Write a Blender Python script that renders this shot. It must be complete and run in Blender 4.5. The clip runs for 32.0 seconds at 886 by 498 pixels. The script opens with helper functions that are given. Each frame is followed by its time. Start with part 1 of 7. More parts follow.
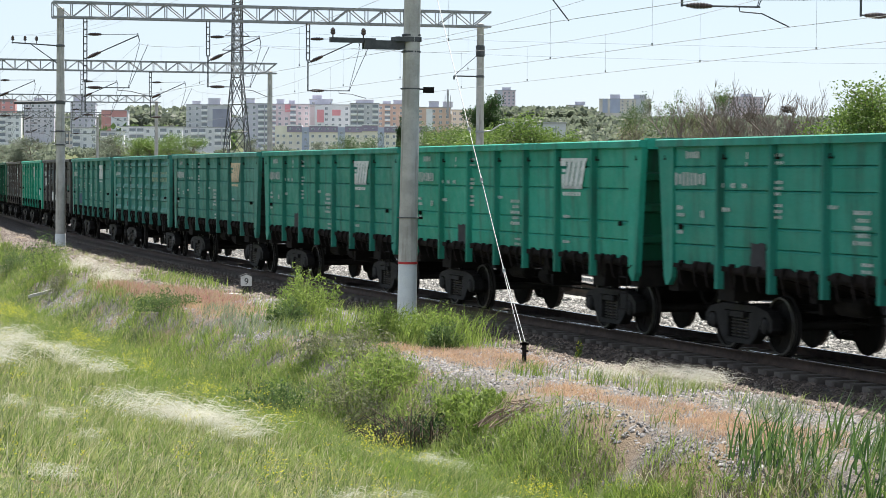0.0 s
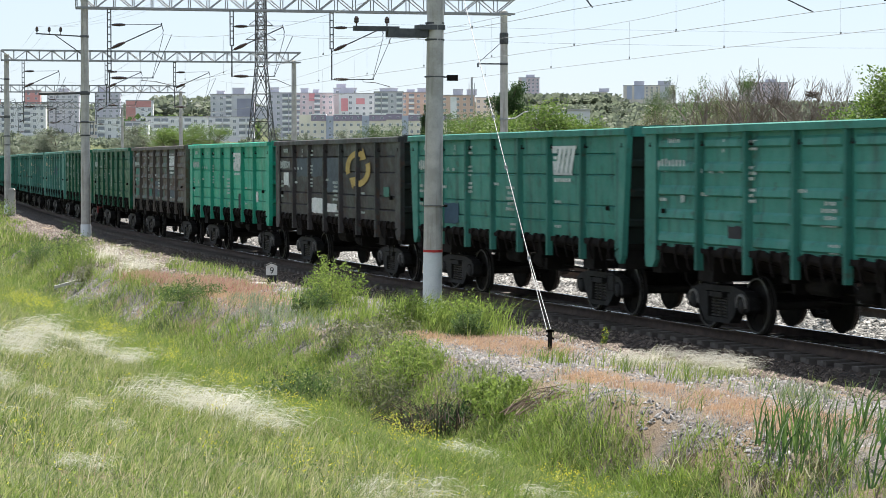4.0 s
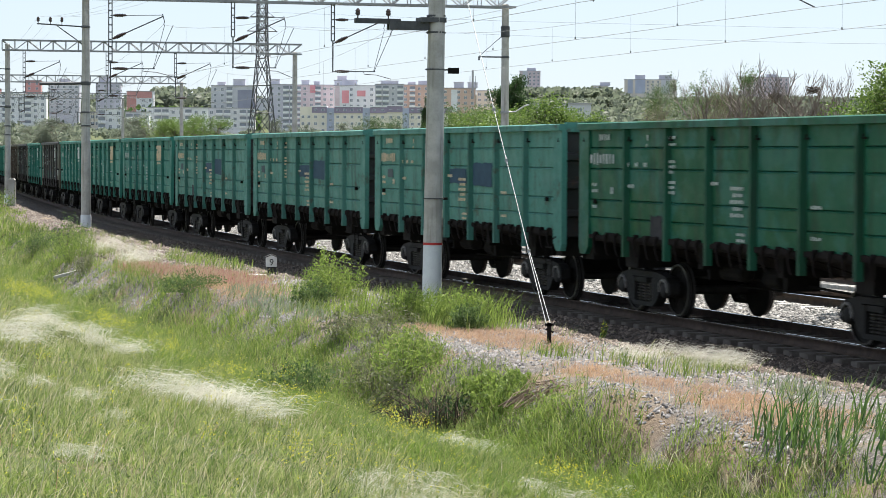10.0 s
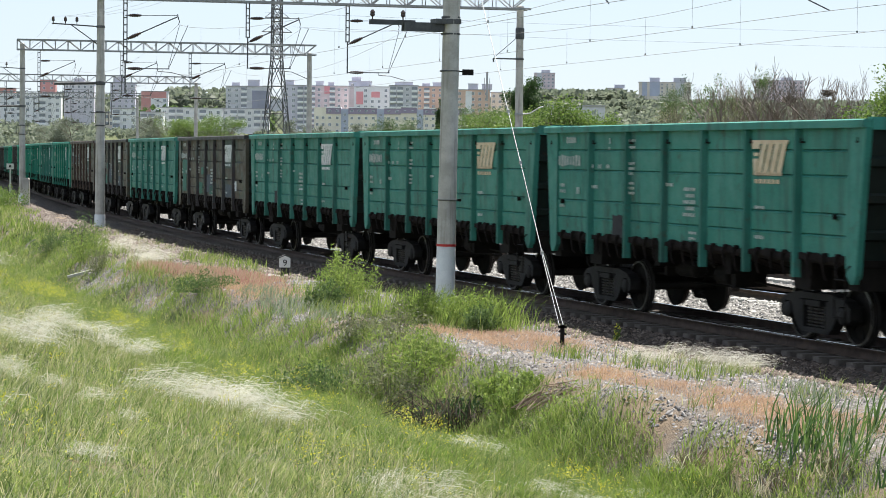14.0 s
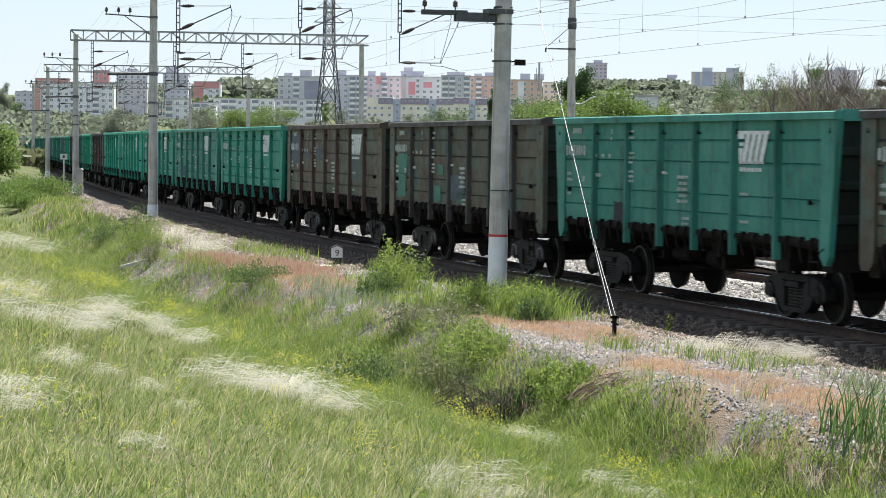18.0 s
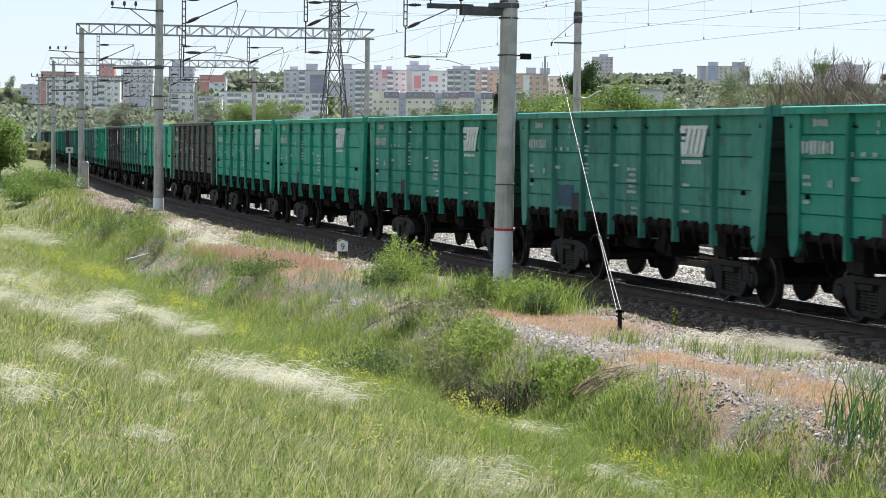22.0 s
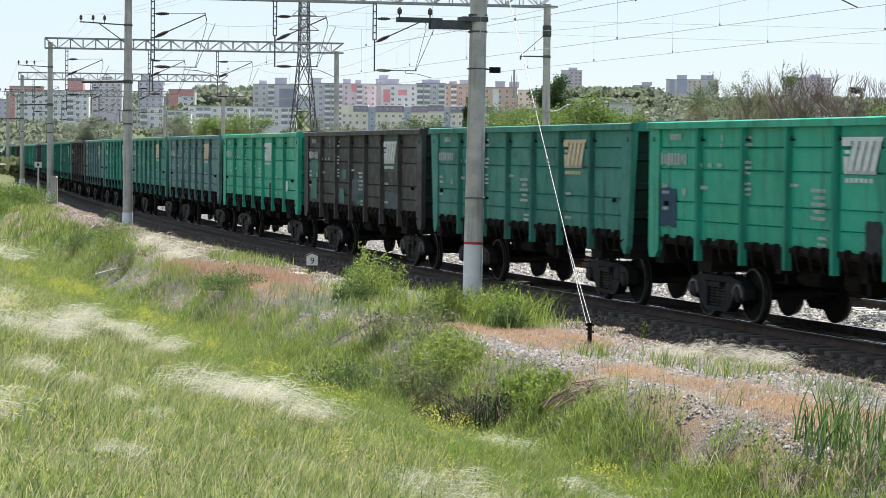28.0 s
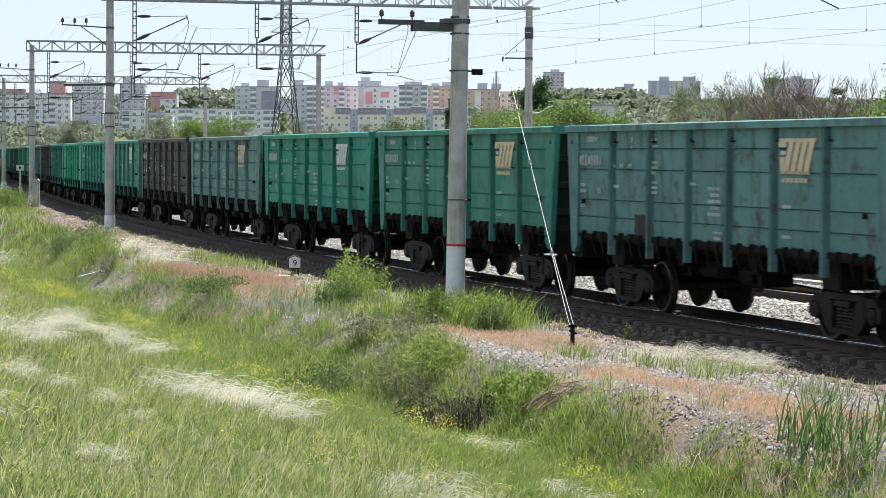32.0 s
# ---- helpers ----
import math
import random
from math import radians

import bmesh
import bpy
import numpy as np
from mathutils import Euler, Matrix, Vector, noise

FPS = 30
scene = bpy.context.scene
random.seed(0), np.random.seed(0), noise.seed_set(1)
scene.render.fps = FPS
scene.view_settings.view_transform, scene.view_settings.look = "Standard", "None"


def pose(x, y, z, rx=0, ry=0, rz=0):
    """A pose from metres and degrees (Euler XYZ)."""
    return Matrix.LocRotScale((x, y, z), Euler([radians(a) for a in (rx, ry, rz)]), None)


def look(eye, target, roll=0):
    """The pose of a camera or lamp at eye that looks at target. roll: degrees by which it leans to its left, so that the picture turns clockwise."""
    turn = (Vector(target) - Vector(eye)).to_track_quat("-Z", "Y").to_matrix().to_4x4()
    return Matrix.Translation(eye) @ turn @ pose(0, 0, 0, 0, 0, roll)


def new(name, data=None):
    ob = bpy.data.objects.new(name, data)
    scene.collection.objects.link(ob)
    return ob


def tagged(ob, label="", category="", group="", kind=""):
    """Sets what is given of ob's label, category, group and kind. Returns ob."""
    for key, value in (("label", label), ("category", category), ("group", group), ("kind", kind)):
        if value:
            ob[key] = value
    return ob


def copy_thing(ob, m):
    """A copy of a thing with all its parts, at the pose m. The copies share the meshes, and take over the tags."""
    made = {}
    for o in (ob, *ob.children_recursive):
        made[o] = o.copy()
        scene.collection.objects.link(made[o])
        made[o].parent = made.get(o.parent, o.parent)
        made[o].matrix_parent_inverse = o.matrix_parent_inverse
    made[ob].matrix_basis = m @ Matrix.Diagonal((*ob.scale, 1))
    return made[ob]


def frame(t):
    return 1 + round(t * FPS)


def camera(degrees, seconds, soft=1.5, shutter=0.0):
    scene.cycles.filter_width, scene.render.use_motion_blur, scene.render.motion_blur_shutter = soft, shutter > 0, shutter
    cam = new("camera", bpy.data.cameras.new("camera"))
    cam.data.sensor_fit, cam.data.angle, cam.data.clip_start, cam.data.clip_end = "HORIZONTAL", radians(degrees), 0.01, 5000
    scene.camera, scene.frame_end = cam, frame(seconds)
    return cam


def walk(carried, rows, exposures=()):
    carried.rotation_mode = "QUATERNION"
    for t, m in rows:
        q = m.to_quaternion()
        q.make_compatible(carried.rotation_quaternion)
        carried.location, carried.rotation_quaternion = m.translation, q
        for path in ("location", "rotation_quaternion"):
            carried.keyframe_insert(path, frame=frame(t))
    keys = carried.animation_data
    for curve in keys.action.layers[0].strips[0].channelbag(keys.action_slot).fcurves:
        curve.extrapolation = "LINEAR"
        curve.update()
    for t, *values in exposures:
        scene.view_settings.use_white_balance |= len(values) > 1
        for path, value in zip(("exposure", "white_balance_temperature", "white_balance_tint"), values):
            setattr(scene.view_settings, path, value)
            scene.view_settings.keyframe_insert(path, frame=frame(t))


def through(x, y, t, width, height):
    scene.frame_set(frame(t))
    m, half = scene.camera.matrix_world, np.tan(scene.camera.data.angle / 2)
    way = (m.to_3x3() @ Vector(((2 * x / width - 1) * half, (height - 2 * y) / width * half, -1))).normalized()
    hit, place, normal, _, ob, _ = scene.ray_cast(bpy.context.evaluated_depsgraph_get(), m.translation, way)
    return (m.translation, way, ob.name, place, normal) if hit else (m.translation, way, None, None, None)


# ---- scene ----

# the camera stands on the bank, 2.87 m above the rails, and is turned by hand
EYE = (0.0, 0.0, 2.866)
TURNS = [  # seconds, turn to the left, tilt, lean (degrees)
    (0.0, 0.000, -1.788, 0.310),
    (0.5, 0.105, -1.763, 0.179),
    (1.0, 0.193, -1.754, 0.092),
    (1.5, 0.279, -1.708, -0.020),
    (2.0, 0.372, -1.720, -0.054),
    (2.5, 0.447, -1.810, -0.029),
    (3.0, 0.514, -1.983, -0.077),
    (3.5, 0.579, -2.072, -0.081),
    (5.5, 0.640, -2.087, -0.129),
    (6.0, 0.632, -2.073, -0.085),
    (6.5, 0.614, -2.054, 0.038),
    (7.0, 0.609, -2.052, 0.153),
    (7.5, 0.605, -2.068, 0.188),
    (8.0, 0.603, -2.096, 0.253),
    (8.5, 0.600, -2.136, 0.238),
    (9.0, 0.599, -2.178, 0.283),
    (9.5, 0.599, -2.219, 0.285),
    (10.0, 0.600, -2.254, 0.282),
    (10.5, 0.598, -2.275, 0.323),
    (11.0, 0.596, -2.284, 0.371),
    (11.5, 0.616, -2.299, 0.379),
    (12.0, 0.667, -2.293, 0.342),
    (12.5, 0.733, -2.294, 0.428),
    (13.0, 0.793, -2.291, 0.477),
    (13.5, 0.867, -2.262, 0.393),
    (14.0, 0.926, -2.220, 0.575),
    (14.5, 1.032, -2.218, 0.567),
    (16.5, 1.567, -2.211, 0.695),
    (17.0, 1.833, -2.262, 0.600),
    (17.5, 2.024, -2.353, 0.668),
    (18.0, 2.180, -2.468, 0.561),
    (18.5, 2.318, -2.582, 0.606),
    (19.0, 2.465, -2.678, 0.565),
    (19.5, 2.559, -2.777, 0.586),
    (20.0, 2.597, -2.834, 0.653),
    (20.5, 2.618, -2.828, 0.637),
    (21.0, 2.560, -2.788, 0.668),
    (21.5, 2.436, -2.721, 0.646),
    (22.0, 2.310, -2.616, 0.634),
    (22.5, 2.223, -2.529, 0.524),
    (23.0, 2.178, -2.448, 0.460),
    (23.5, 2.135, -2.365, 0.452),
    (24.0, 2.081, -2.320, 0.483),
    (24.5, 2.019, -2.281, 0.504),
    (25.0, 1.962, -2.244, 0.427),
    (25.5, 1.911, -2.231, 0.345),
    (27.5, 1.653, -2.264, 0.409),
    (28.0, 1.583, -2.279, 0.506),
    (28.5, 1.520, -2.282, 0.505),
    (29.0, 1.461, -2.297, 0.440),
    (29.5, 1.394, -2.293, 0.538),
    (30.0, 1.354, -2.278, 0.510),
    (30.5, 1.296, -2.274, 0.424),
    (31.0, 1.262, -2.256, 0.369),
    (31.5, 1.210, -2.237, 0.487),
    (32.0, 1.164, -2.228, 0.363),
]


def aim(yaw, tilt, lean):
    return pose(*EYE) @ pose(0, 0, 0, 90 + tilt, 0, yaw) @ pose(0, 0, 0, 0, 0, lean)


cam = camera(21.15, 32.0, soft=0.75, shutter=0.25)
walk(cam, [(t, aim(a, b, c)) for t, a, b, c in TURNS])

# ---- the line of the track: start, heading, bend and change of bend; s runs away from the camera, n towards its side
TX, TY, TH, TK, TK1 = 5.0300, 41.4835, 1.90696, -0.0012721, 7.2643e-06


def bend(s):
    """Place and heading of the track's centre at s metres along it."""
    n = 24
    u = s / n
    x, y = TX, TY
    for i in range(n):
        v = (i + 0.5) * u
        h = TH + TK * v + TK1 * v * v / 2
        x, y = x + u * math.cos(h), y + u * math.sin(h)
    return x, y, TH + TK * s + TK1 * s * s / 2


def beside(s, n, z=0.0):
    x, y, h = bend(s)
    return Vector((x - n * math.sin(h), y + n * math.cos(h), z))


def heading(s):
    return math.degrees(TH + TK * s + TK1 * s * s / 2)


LINE_S = np.arange(-120.0, 620.0, 0.5)
LINE = np.array([bend(s) for s in LINE_S])


def along(X, Y):
    """s and n of places given as flat arrays."""
    X, Y = np.asarray(X, float), np.asarray(Y, float)
    k = np.empty(len(X), int)
    for a in range(0, len(X), 4000):
        b = slice(a, a + 4000)
        k[b] = ((LINE[None, :, 0] - X[b, None]) ** 2 + (LINE[None, :, 1] - Y[b, None]) ** 2).argmin(1)
    x, y, h = LINE[k].T
    dx, dy = X - x, Y - y
    return LINE_S[k] + dx * np.cos(h) + dy * np.sin(h), -dx * np.sin(h) + dy * np.cos(h)


# ---- light
SUN_TURN, SUN_HIGH = radians(75), radians(57)  # where the sun stands: from +x towards +y, and over the horizon
world = bpy.data.worlds.new("sky")
scene.world = world
world.use_nodes = True
wn = world.node_tree.nodes
sky = wn.new("ShaderNodeTexSky")
sky.sky_type, sky.sun_disc = "NISHITA", False
sky.sun_elevation, sky.sun_rotation = SUN_HIGH, radians(90) - SUN_TURN
sky.air_density, sky.dust_density, sky.ozone_density = 1.0, 0.15, 1.6
wn["Background"].inputs["Strength"].default_value = 0.052
tint = wn.new("ShaderNodeMix")  # an even veil of thin spring haze over the whole sky
tint.data_type, tint.blend_type = "RGBA", "MIX"
tint.inputs[0].default_value, tint.inputs[7].default_value = 0.75, (5.75, 6.7, 8.0, 1.0)
world.node_tree.links.new(sky.outputs[0], tint.inputs[6])
world.node_tree.links.new(tint.outputs[2], wn["Background"].inputs["Color"])
sun = new("sun", bpy.data.lights.new("sun", "SUN"))
sun.data.energy, sun.data.angle, sun.data.color = 5.0, radians(0.55), (1.0, 0.955, 0.88)
sun.matrix_world = look((0, 0, 60), Vector((0, 0, 60)) - Vector((math.cos(SUN_TURN) * math.cos(SUN_HIGH), math.sin(SUN_TURN) * math.cos(SUN_HIGH), math.sin(SUN_HIGH))))
scene.view_settings.exposure = 1.34


# ---- materials
class Mat:
    """A node material in short words."""

    def __init__(self, name, rough=0.8, metal=0.0, spec=0.5):
        self.m = bpy.data.materials.new(name)
        self.m.use_nodes = True
        self.t = self.m.node_tree
        self.b = self.t.nodes["Principled BSDF"]
        self.b.inputs["Roughness"].default_value = rough
        self.b.inputs["Metallic"].default_value = metal
        self.b.inputs["Specular IOR Level"].default_value = spec
        c = self.t.nodes.new("ShaderNodeTexCoord")
        self.obj, self.gen = c.outputs["Object"], c.outputs["Generated"]
        self.pos = self.t.nodes.new("ShaderNodeNewGeometry").outputs["Position"]
        info = self.t.nodes.new("ShaderNodeObjectInfo")
        self.rand = info.outputs["Random"]
        self.island = None

    def put(self, a, b):
        self.t.links.new(a, b)

    def islands(self):
        return self.t.nodes.new("ShaderNodeNewGeometry").outputs["Random Per Island"]

    def noise(self, scale, detail=4.0, at=None, stretch=None, rough=0.55, shift=None):
        at = at or self.obj
        if stretch:
            k = self.t.nodes.new("ShaderNodeMapping")
            k.inputs["Scale"].default_value = stretch
            self.put(at, k.inputs["Vector"])
            at = k.outputs[0]
        n = self.t.nodes.new("ShaderNodeTexNoise")
        n.noise_dimensions = "4D"
        n.inputs["Scale"].default_value, n.inputs["Detail"].default_value, n.inputs["Roughness"].default_value = scale, detail, rough
        self.put(at, n.inputs["Vector"])
        if shift is not None:
            self.put(self.maths("MULTIPLY", shift, 37.0), n.inputs["W"])
        return n.outputs["Fac"]

    def cells(self, scale, at=None, out="Color", kind="F1"):
        v = self.t.nodes.new("ShaderNodeTexVoronoi")
        v.feature = kind
        v.inputs["Scale"].default_value = scale
        self.put(at or self.obj, v.inputs["Vector"])
        return v.outputs[out]

    def maths(self, op, a, b=0.0):
        n = self.t.nodes.new("ShaderNodeMath")
        n.operation = op
        for i, v in enumerate((a, b)):
            if isinstance(v, (int, float)):
                n.inputs[i].default_value = v
            else:
                self.put(v, n.inputs[i])
        return n.outputs[0]

    def step(self, v, a, b, lo=0.0, hi=1.0):
        n = self.t.nodes.new("ShaderNodeMapRange")
        n.interpolation_type = "SMOOTHSTEP"
        for i, x in zip(("From Min", "From Max", "To Min", "To Max"), (a, b, lo, hi)):
            n.inputs[i].default_value = x
        self.put(v, n.inputs["Value"])
        return n.outputs[0]

    def mix(self, fac, a, b, kind="MIX"):
        n = self.t.nodes.new("ShaderNodeMix")
        n.data_type, n.blend_type = "RGBA", kind
        for i, v in ((0, fac), (6, a), (7, b)):
            if isinstance(v, (int, float)):
                n.inputs[i].default_value = v
            elif isinstance(v, tuple):
                n.inputs[i].default_value = (*v, 1.0)
            else:
                self.put(v, n.inputs[i])
        return n.outputs[2]

    def ramp(self, v, *stops):
        n = self.t.nodes.new("ShaderNodeValToRGB")
        e = n.color_ramp.elements
        while len(e) < len(stops):
            e.new(0.5)
        for el, (x, c) in zip(e, stops):
            el.position, el.color = x, (*c, 1.0)
        self.put(v, n.inputs[0])
        return n.outputs[0]

    def color(self, c):
        if isinstance(c, tuple):
            self.b.inputs["Base Color"].default_value = (*c, 1.0)
        else:
            self.put(c, self.b.inputs["Base Color"])
        return self

    def bump(self, v, strength=0.4, far=0.02):
        n = self.t.nodes.new("ShaderNodeBump")
        n.inputs["Strength"].default_value, n.inputs["Distance"].default_value = strength, far
        self.put(v, n.inputs["Height"])
        self.put(n.outputs[0], self.b.inputs["Normal"])
        return self

    def rough(self, v):
        self.put(v, self.b.inputs["Roughness"])
        return self


def plain(name, c1, c2, scale=3.0, rough=0.8, metal=0.0, bump=0.25, far=0.01, spec=0.3, world_space=False):
    """Two tones mottled at two scales, with a fine relief."""
    m = Mat(name, rough, metal, spec)
    at = m.pos if world_space else m.obj
    big = m.noise(scale, 5, at, shift=None if world_space else m.rand)
    fine = m.noise(scale * 14, 3, at)
    m.color(m.mix(m.step(m.maths("ADD", m.maths("MULTIPLY", big, 0.7), m.maths("MULTIPLY", fine, 0.3)), 0.35, 0.65), c1, c2))
    m.bump(fine, bump, far)
    return m.m


def wagon_paint(name, c1, c2, dirt=(0.016, 0.0155, 0.014), wear=0.35, rust=(0.085, 0.042, 0.024), rough=0.55, ghost=None, spec=0.3):
    """Weathered wagon paint: two fading tones, run-down streaks, scuffs and rust spots."""
    m = Mat(name, rough, 0.0, spec)
    fade = m.noise(0.55, 5, shift=m.rand)
    streak = m.noise(1.0, 4, stretch=(5.0, 5.0, 0.45), shift=m.rand)
    spots = m.noise(2.6, 7, rough=0.72, shift=m.rand)
    fine = m.noise(26, 3)
    c = m.mix(m.step(fade, 0.34, 0.66), c1, c2)
    if ghost:
        c = m.mix(m.step(m.noise(1.1, 6, rough=0.65, shift=m.rand), 0.5, 0.56), c, ghost)
    c = m.mix(m.maths("MULTIPLY", m.step(streak, 0.47, 0.75), 0.6), c, dirt)
    c = m.mix(m.maths("MULTIPLY", m.step(spots, 0.62 - 0.22 * wear, 0.72 - 0.18 * wear), min(0.9, 0.08 + 1.2 * wear)), c, rust)
    c = m.mix(m.maths("MULTIPLY", m.step(fine, 0.3, 0.7), 0.16), c, dirt)
    m.color(c).bump(m.maths("ADD", m.noise(3.5, 3), m.maths("MULTIPLY", fine, 0.2)), 0.35, 0.02)
    m.rough(m.step(spots, 0.3, 0.7, rough - 0.12, rough + 0.2))
    return m.m


# ---- mesh building
class Build:
    """Gathers vertices and faces of one mesh."""

    def __init__(self):
        self.v, self.f, self.k, self.kind = [], [], [], 0

    def add(self, verts, faces, m=None):
        o = len(self.v)
        self.v += [tuple(m @ Vector(p)) if m else tuple(p) for p in verts]
        self.f += [tuple(o + i for i in f) for f in faces]
        self.k += [self.kind] * len(faces)
        return self

    def box(self, x0, x1, y0, y1, z0, z1, m=None, bevel=0.0):
        if bevel:
            b = bevel
            ring = lambda z, e: [(x0 + e, y0, z), (x1 - e, y0, z), (x1, y0 + e, z), (x1, y1 - e, z), (x1 - e, y1, z), (x0 + e, y1, z), (x0, y1 - e, z), (x0, y0 + e, z)]
            v = ring(z0, b) + ring(z1, b)
            f = [(i, (i + 1) % 8, 8 + (i + 1) % 8, 8 + i) for i in range(8)] + [tuple(range(7, -1, -1)), tuple(range(8, 16))]
            return self.add(v, f, m)
        v = [(x, y, z) for z in (z0, z1) for x, y in ((x0, y0), (x1, y0), (x1, y1), (x0, y1))]
        return self.add(v, [(3, 2, 1, 0), (4, 5, 6, 7), (0, 1, 5, 4), (1, 2, 6, 5), (2, 3, 7, 6), (3, 0, 4, 7)], m)

    def turned(self, rings, n=16, m=None, cap=True):
        """A solid turned round z from (radius, z) pairs."""
        v = [(r * math.cos(2 * math.pi * i / n), r * math.sin(2 * math.pi * i / n), z) for r, z in rings for i in range(n)]
        f = [(a * n + i, a * n + (i + 1) % n, a * n + n + (i + 1) % n, a * n + n + i) for a in range(len(rings) - 1) for i in range(n)]
        if cap:
            f += [tuple(range(n - 1, -1, -1)), tuple((len(rings) - 1) * n + i for i in range(n))]
        return self.add(v, f, m)

    def rod(self, a, b, r0, r1=None, n=6):
        a, b = Vector(a), Vector(b)
        d = b - a
        m = Matrix.Translation(a) @ d.to_track_quat("Z", "Y").to_matrix().to_4x4()
        return self.turned([(r0, 0), (r1 if r1 is not None else r0, d.length)], n, m)

    def path(self, pts, r, n=5):
        """A tube through points; r may be a list."""
        pts = [Vector(p) for p in pts]
        rs = r if isinstance(r, (list, tuple)) else [r] * len(pts)
        v, f = [], []
        for i, p in enumerate(pts):
            d = (pts[min(i + 1, len(pts) - 1)] - pts[max(i - 1, 0)]).normalized()
            q = d.to_track_quat("Z", "Y")
            v += [p + q @ Vector((rs[i] * math.cos(2 * math.pi * j / n), rs[i] * math.sin(2 * math.pi * j / n), 0)) for j in range(n)]
        for i in range(len(pts) - 1):
            f += [(i * n + j, i * n + (j + 1) % n, i * n + n + (j + 1) % n, i * n + n + j) for j in range(n)]
        f += [tuple(range(n - 1, -1, -1)), tuple((len(pts) - 1) * n + j for j in range(n))]
        return self.add(v, f)

    def prism(self, outline, a, b, axis="y", m=None):
        """An outline (u, v) drawn out along an axis from a to b."""
        put = {"y": lambda u, v, w: (u, w, v), "x": lambda u, v, w: (w, u, v), "z": lambda u, v, w: (u, v, w)}[axis]
        n = len(outline)
        v = [put(u, w, a) for u, w in outline] + [put(u, w, b) for u, w in outline]
        f = [(i, (i + 1) % n, n + (i + 1) % n, n + i) for i in range(n)] + [tuple(range(n - 1, -1, -1)), tuple(range(n, 2 * n))]
        return self.add(v, f, m)

    def mesh(self, name, *mats, smooth=False):
        me = bpy.data.meshes.new(name)
        me.from_pydata(self.v, [], self.f)
        for m in mats:
            me.materials.append(m)
        if len(mats) > 1:
            me.polygons.foreach_set("material_index", self.k)
        bm = bmesh.new()
        bm.from_mesh(me)
        bmesh.ops.recalc_face_normals(bm, faces=bm.faces)
        bm.to_mesh(me)
        bm.free()
        if smooth:
            me.polygons.foreach_set("use_smooth", [True] * len(me.polygons))
            me.set_sharp_from_angle(angle=radians(40))
        return me


def quick_mesh(name, verts, faces, *mats, index=None, smooth=False):
    """A mesh straight from arrays: verts (n, 3), faces (m, 3 or 4)."""
    verts, faces = np.asarray(verts, np.float32), np.asarray(faces, np.int32)
    me = bpy.data.meshes.new(name)
    me.vertices.add(len(verts))
    me.vertices.foreach_set("co", verts.ravel())
    k = faces.shape[1]
    me.loops.add(faces.size)
    me.loops.foreach_set("vertex_index", faces.ravel())
    me.polygons.add(len(faces))
    me.polygons.foreach_set("loop_start", np.arange(0, faces.size, k, dtype=np.int32))
    for m in mats:
        me.materials.append(m)
    if index is not None:
        me.polygons.foreach_set("material_index", np.asarray(index, np.int32))
    if smooth:
        me.polygons.foreach_set("use_smooth", [True] * len(faces))
    me.update(calc_edges=True)
    return me


def thing(name, label, category, m=None, group="", kind=""):
    ob = new(name)
    ob.empty_display_size = 0.3
    if m is not None:
        ob.matrix_basis = m
    return tagged(ob, label, category, group, kind)


def part(name, build, material, parent, label="", m=None, smooth=False):
    """One mesh object under a thing or a part; build is a Build or a finished mesh."""
    mats = material if isinstance(material, (list, tuple)) else [material]
    me = build.mesh(name, *mats, smooth=smooth) if isinstance(build, Build) else build
    ob = new(name, me)
    ob.parent = parent
    if m is not None:
        ob.matrix_basis = m
    if label:
        ob["label"] = label
    return ob


def solo(name, build, material, label, category, m=None, group="", kind="", smooth=False):
    """A thing that is one mesh."""
    mats = material if isinstance(material, (list, tuple)) else [material]
    me = build.mesh(name, *mats, smooth=smooth) if isinstance(build, Build) else build
    ob = new(name, me)
    if m is not None:
        ob.matrix_basis = m
    return tagged(ob, label, category, group, kind)


# ---- the ground: one sheet, in a shape that follows the track
def smooth01(v, a, b):
    u = np.clip((v - a) / (b - a), 0, 1)
    return u * u * (3 - 2 * u)


def wavy(x, y, scale, seed=0):
    """Cheap smooth unevenness in about -1 to 1."""
    k = 2 * np.pi / scale
    return (np.sin(k * x + 1.3 * seed + 1.7 * np.sin(k * 0.7 * y + seed)) + np.sin(k * 0.83 * y + 2.1 * seed + 1.3 * np.sin(k * 0.9 * x + 2 * seed))) / 2


def height(X, Y):
    X, Y = np.asarray(X, float), np.asarray(Y, float)
    s, n = along(X, Y)
    w = wavy(X, Y, 9, 1) * 0.6 + wavy(X, Y, 3.1, 2) * 0.3 + wavy(X, Y, 1.3, 3) * 0.12
    edge = 6.3 + 0.35 * w  # where the berm beside the track breaks off
    z = np.interp(n, [-400, -60, -22, -15, -13, 1.2, 2.4, 3.2], [-0.6, -0.8, -0.9, -0.75, -0.62, -0.62, -0.5, -0.24])
    z = np.where(n > 2.6, -0.24 + 0.07 * w, z)
    drop = smooth01(n, edge - 0.4, edge + 1.5)
    z = np.where(n > 3, z - 0.95 * drop, z)
    rise = np.maximum(0, n - 8.2)
    bank = 0.225 * np.minimum(rise, 11) + 0.02 * np.maximum(0, rise - 11)
    z = np.where(n > 8.2, z + bank + 0.1 * w * smooth01(n, 8, 11), z)
    far = np.hypot(X, Y)
    hill = 13.5 * smooth01(far, 330, 1150) + 31 * smooth01(far, 1220, 1900) + 12 * smooth01(far, 2000, 4200)
    return z + np.where(Y > 0, hill, 0.4 * hill)


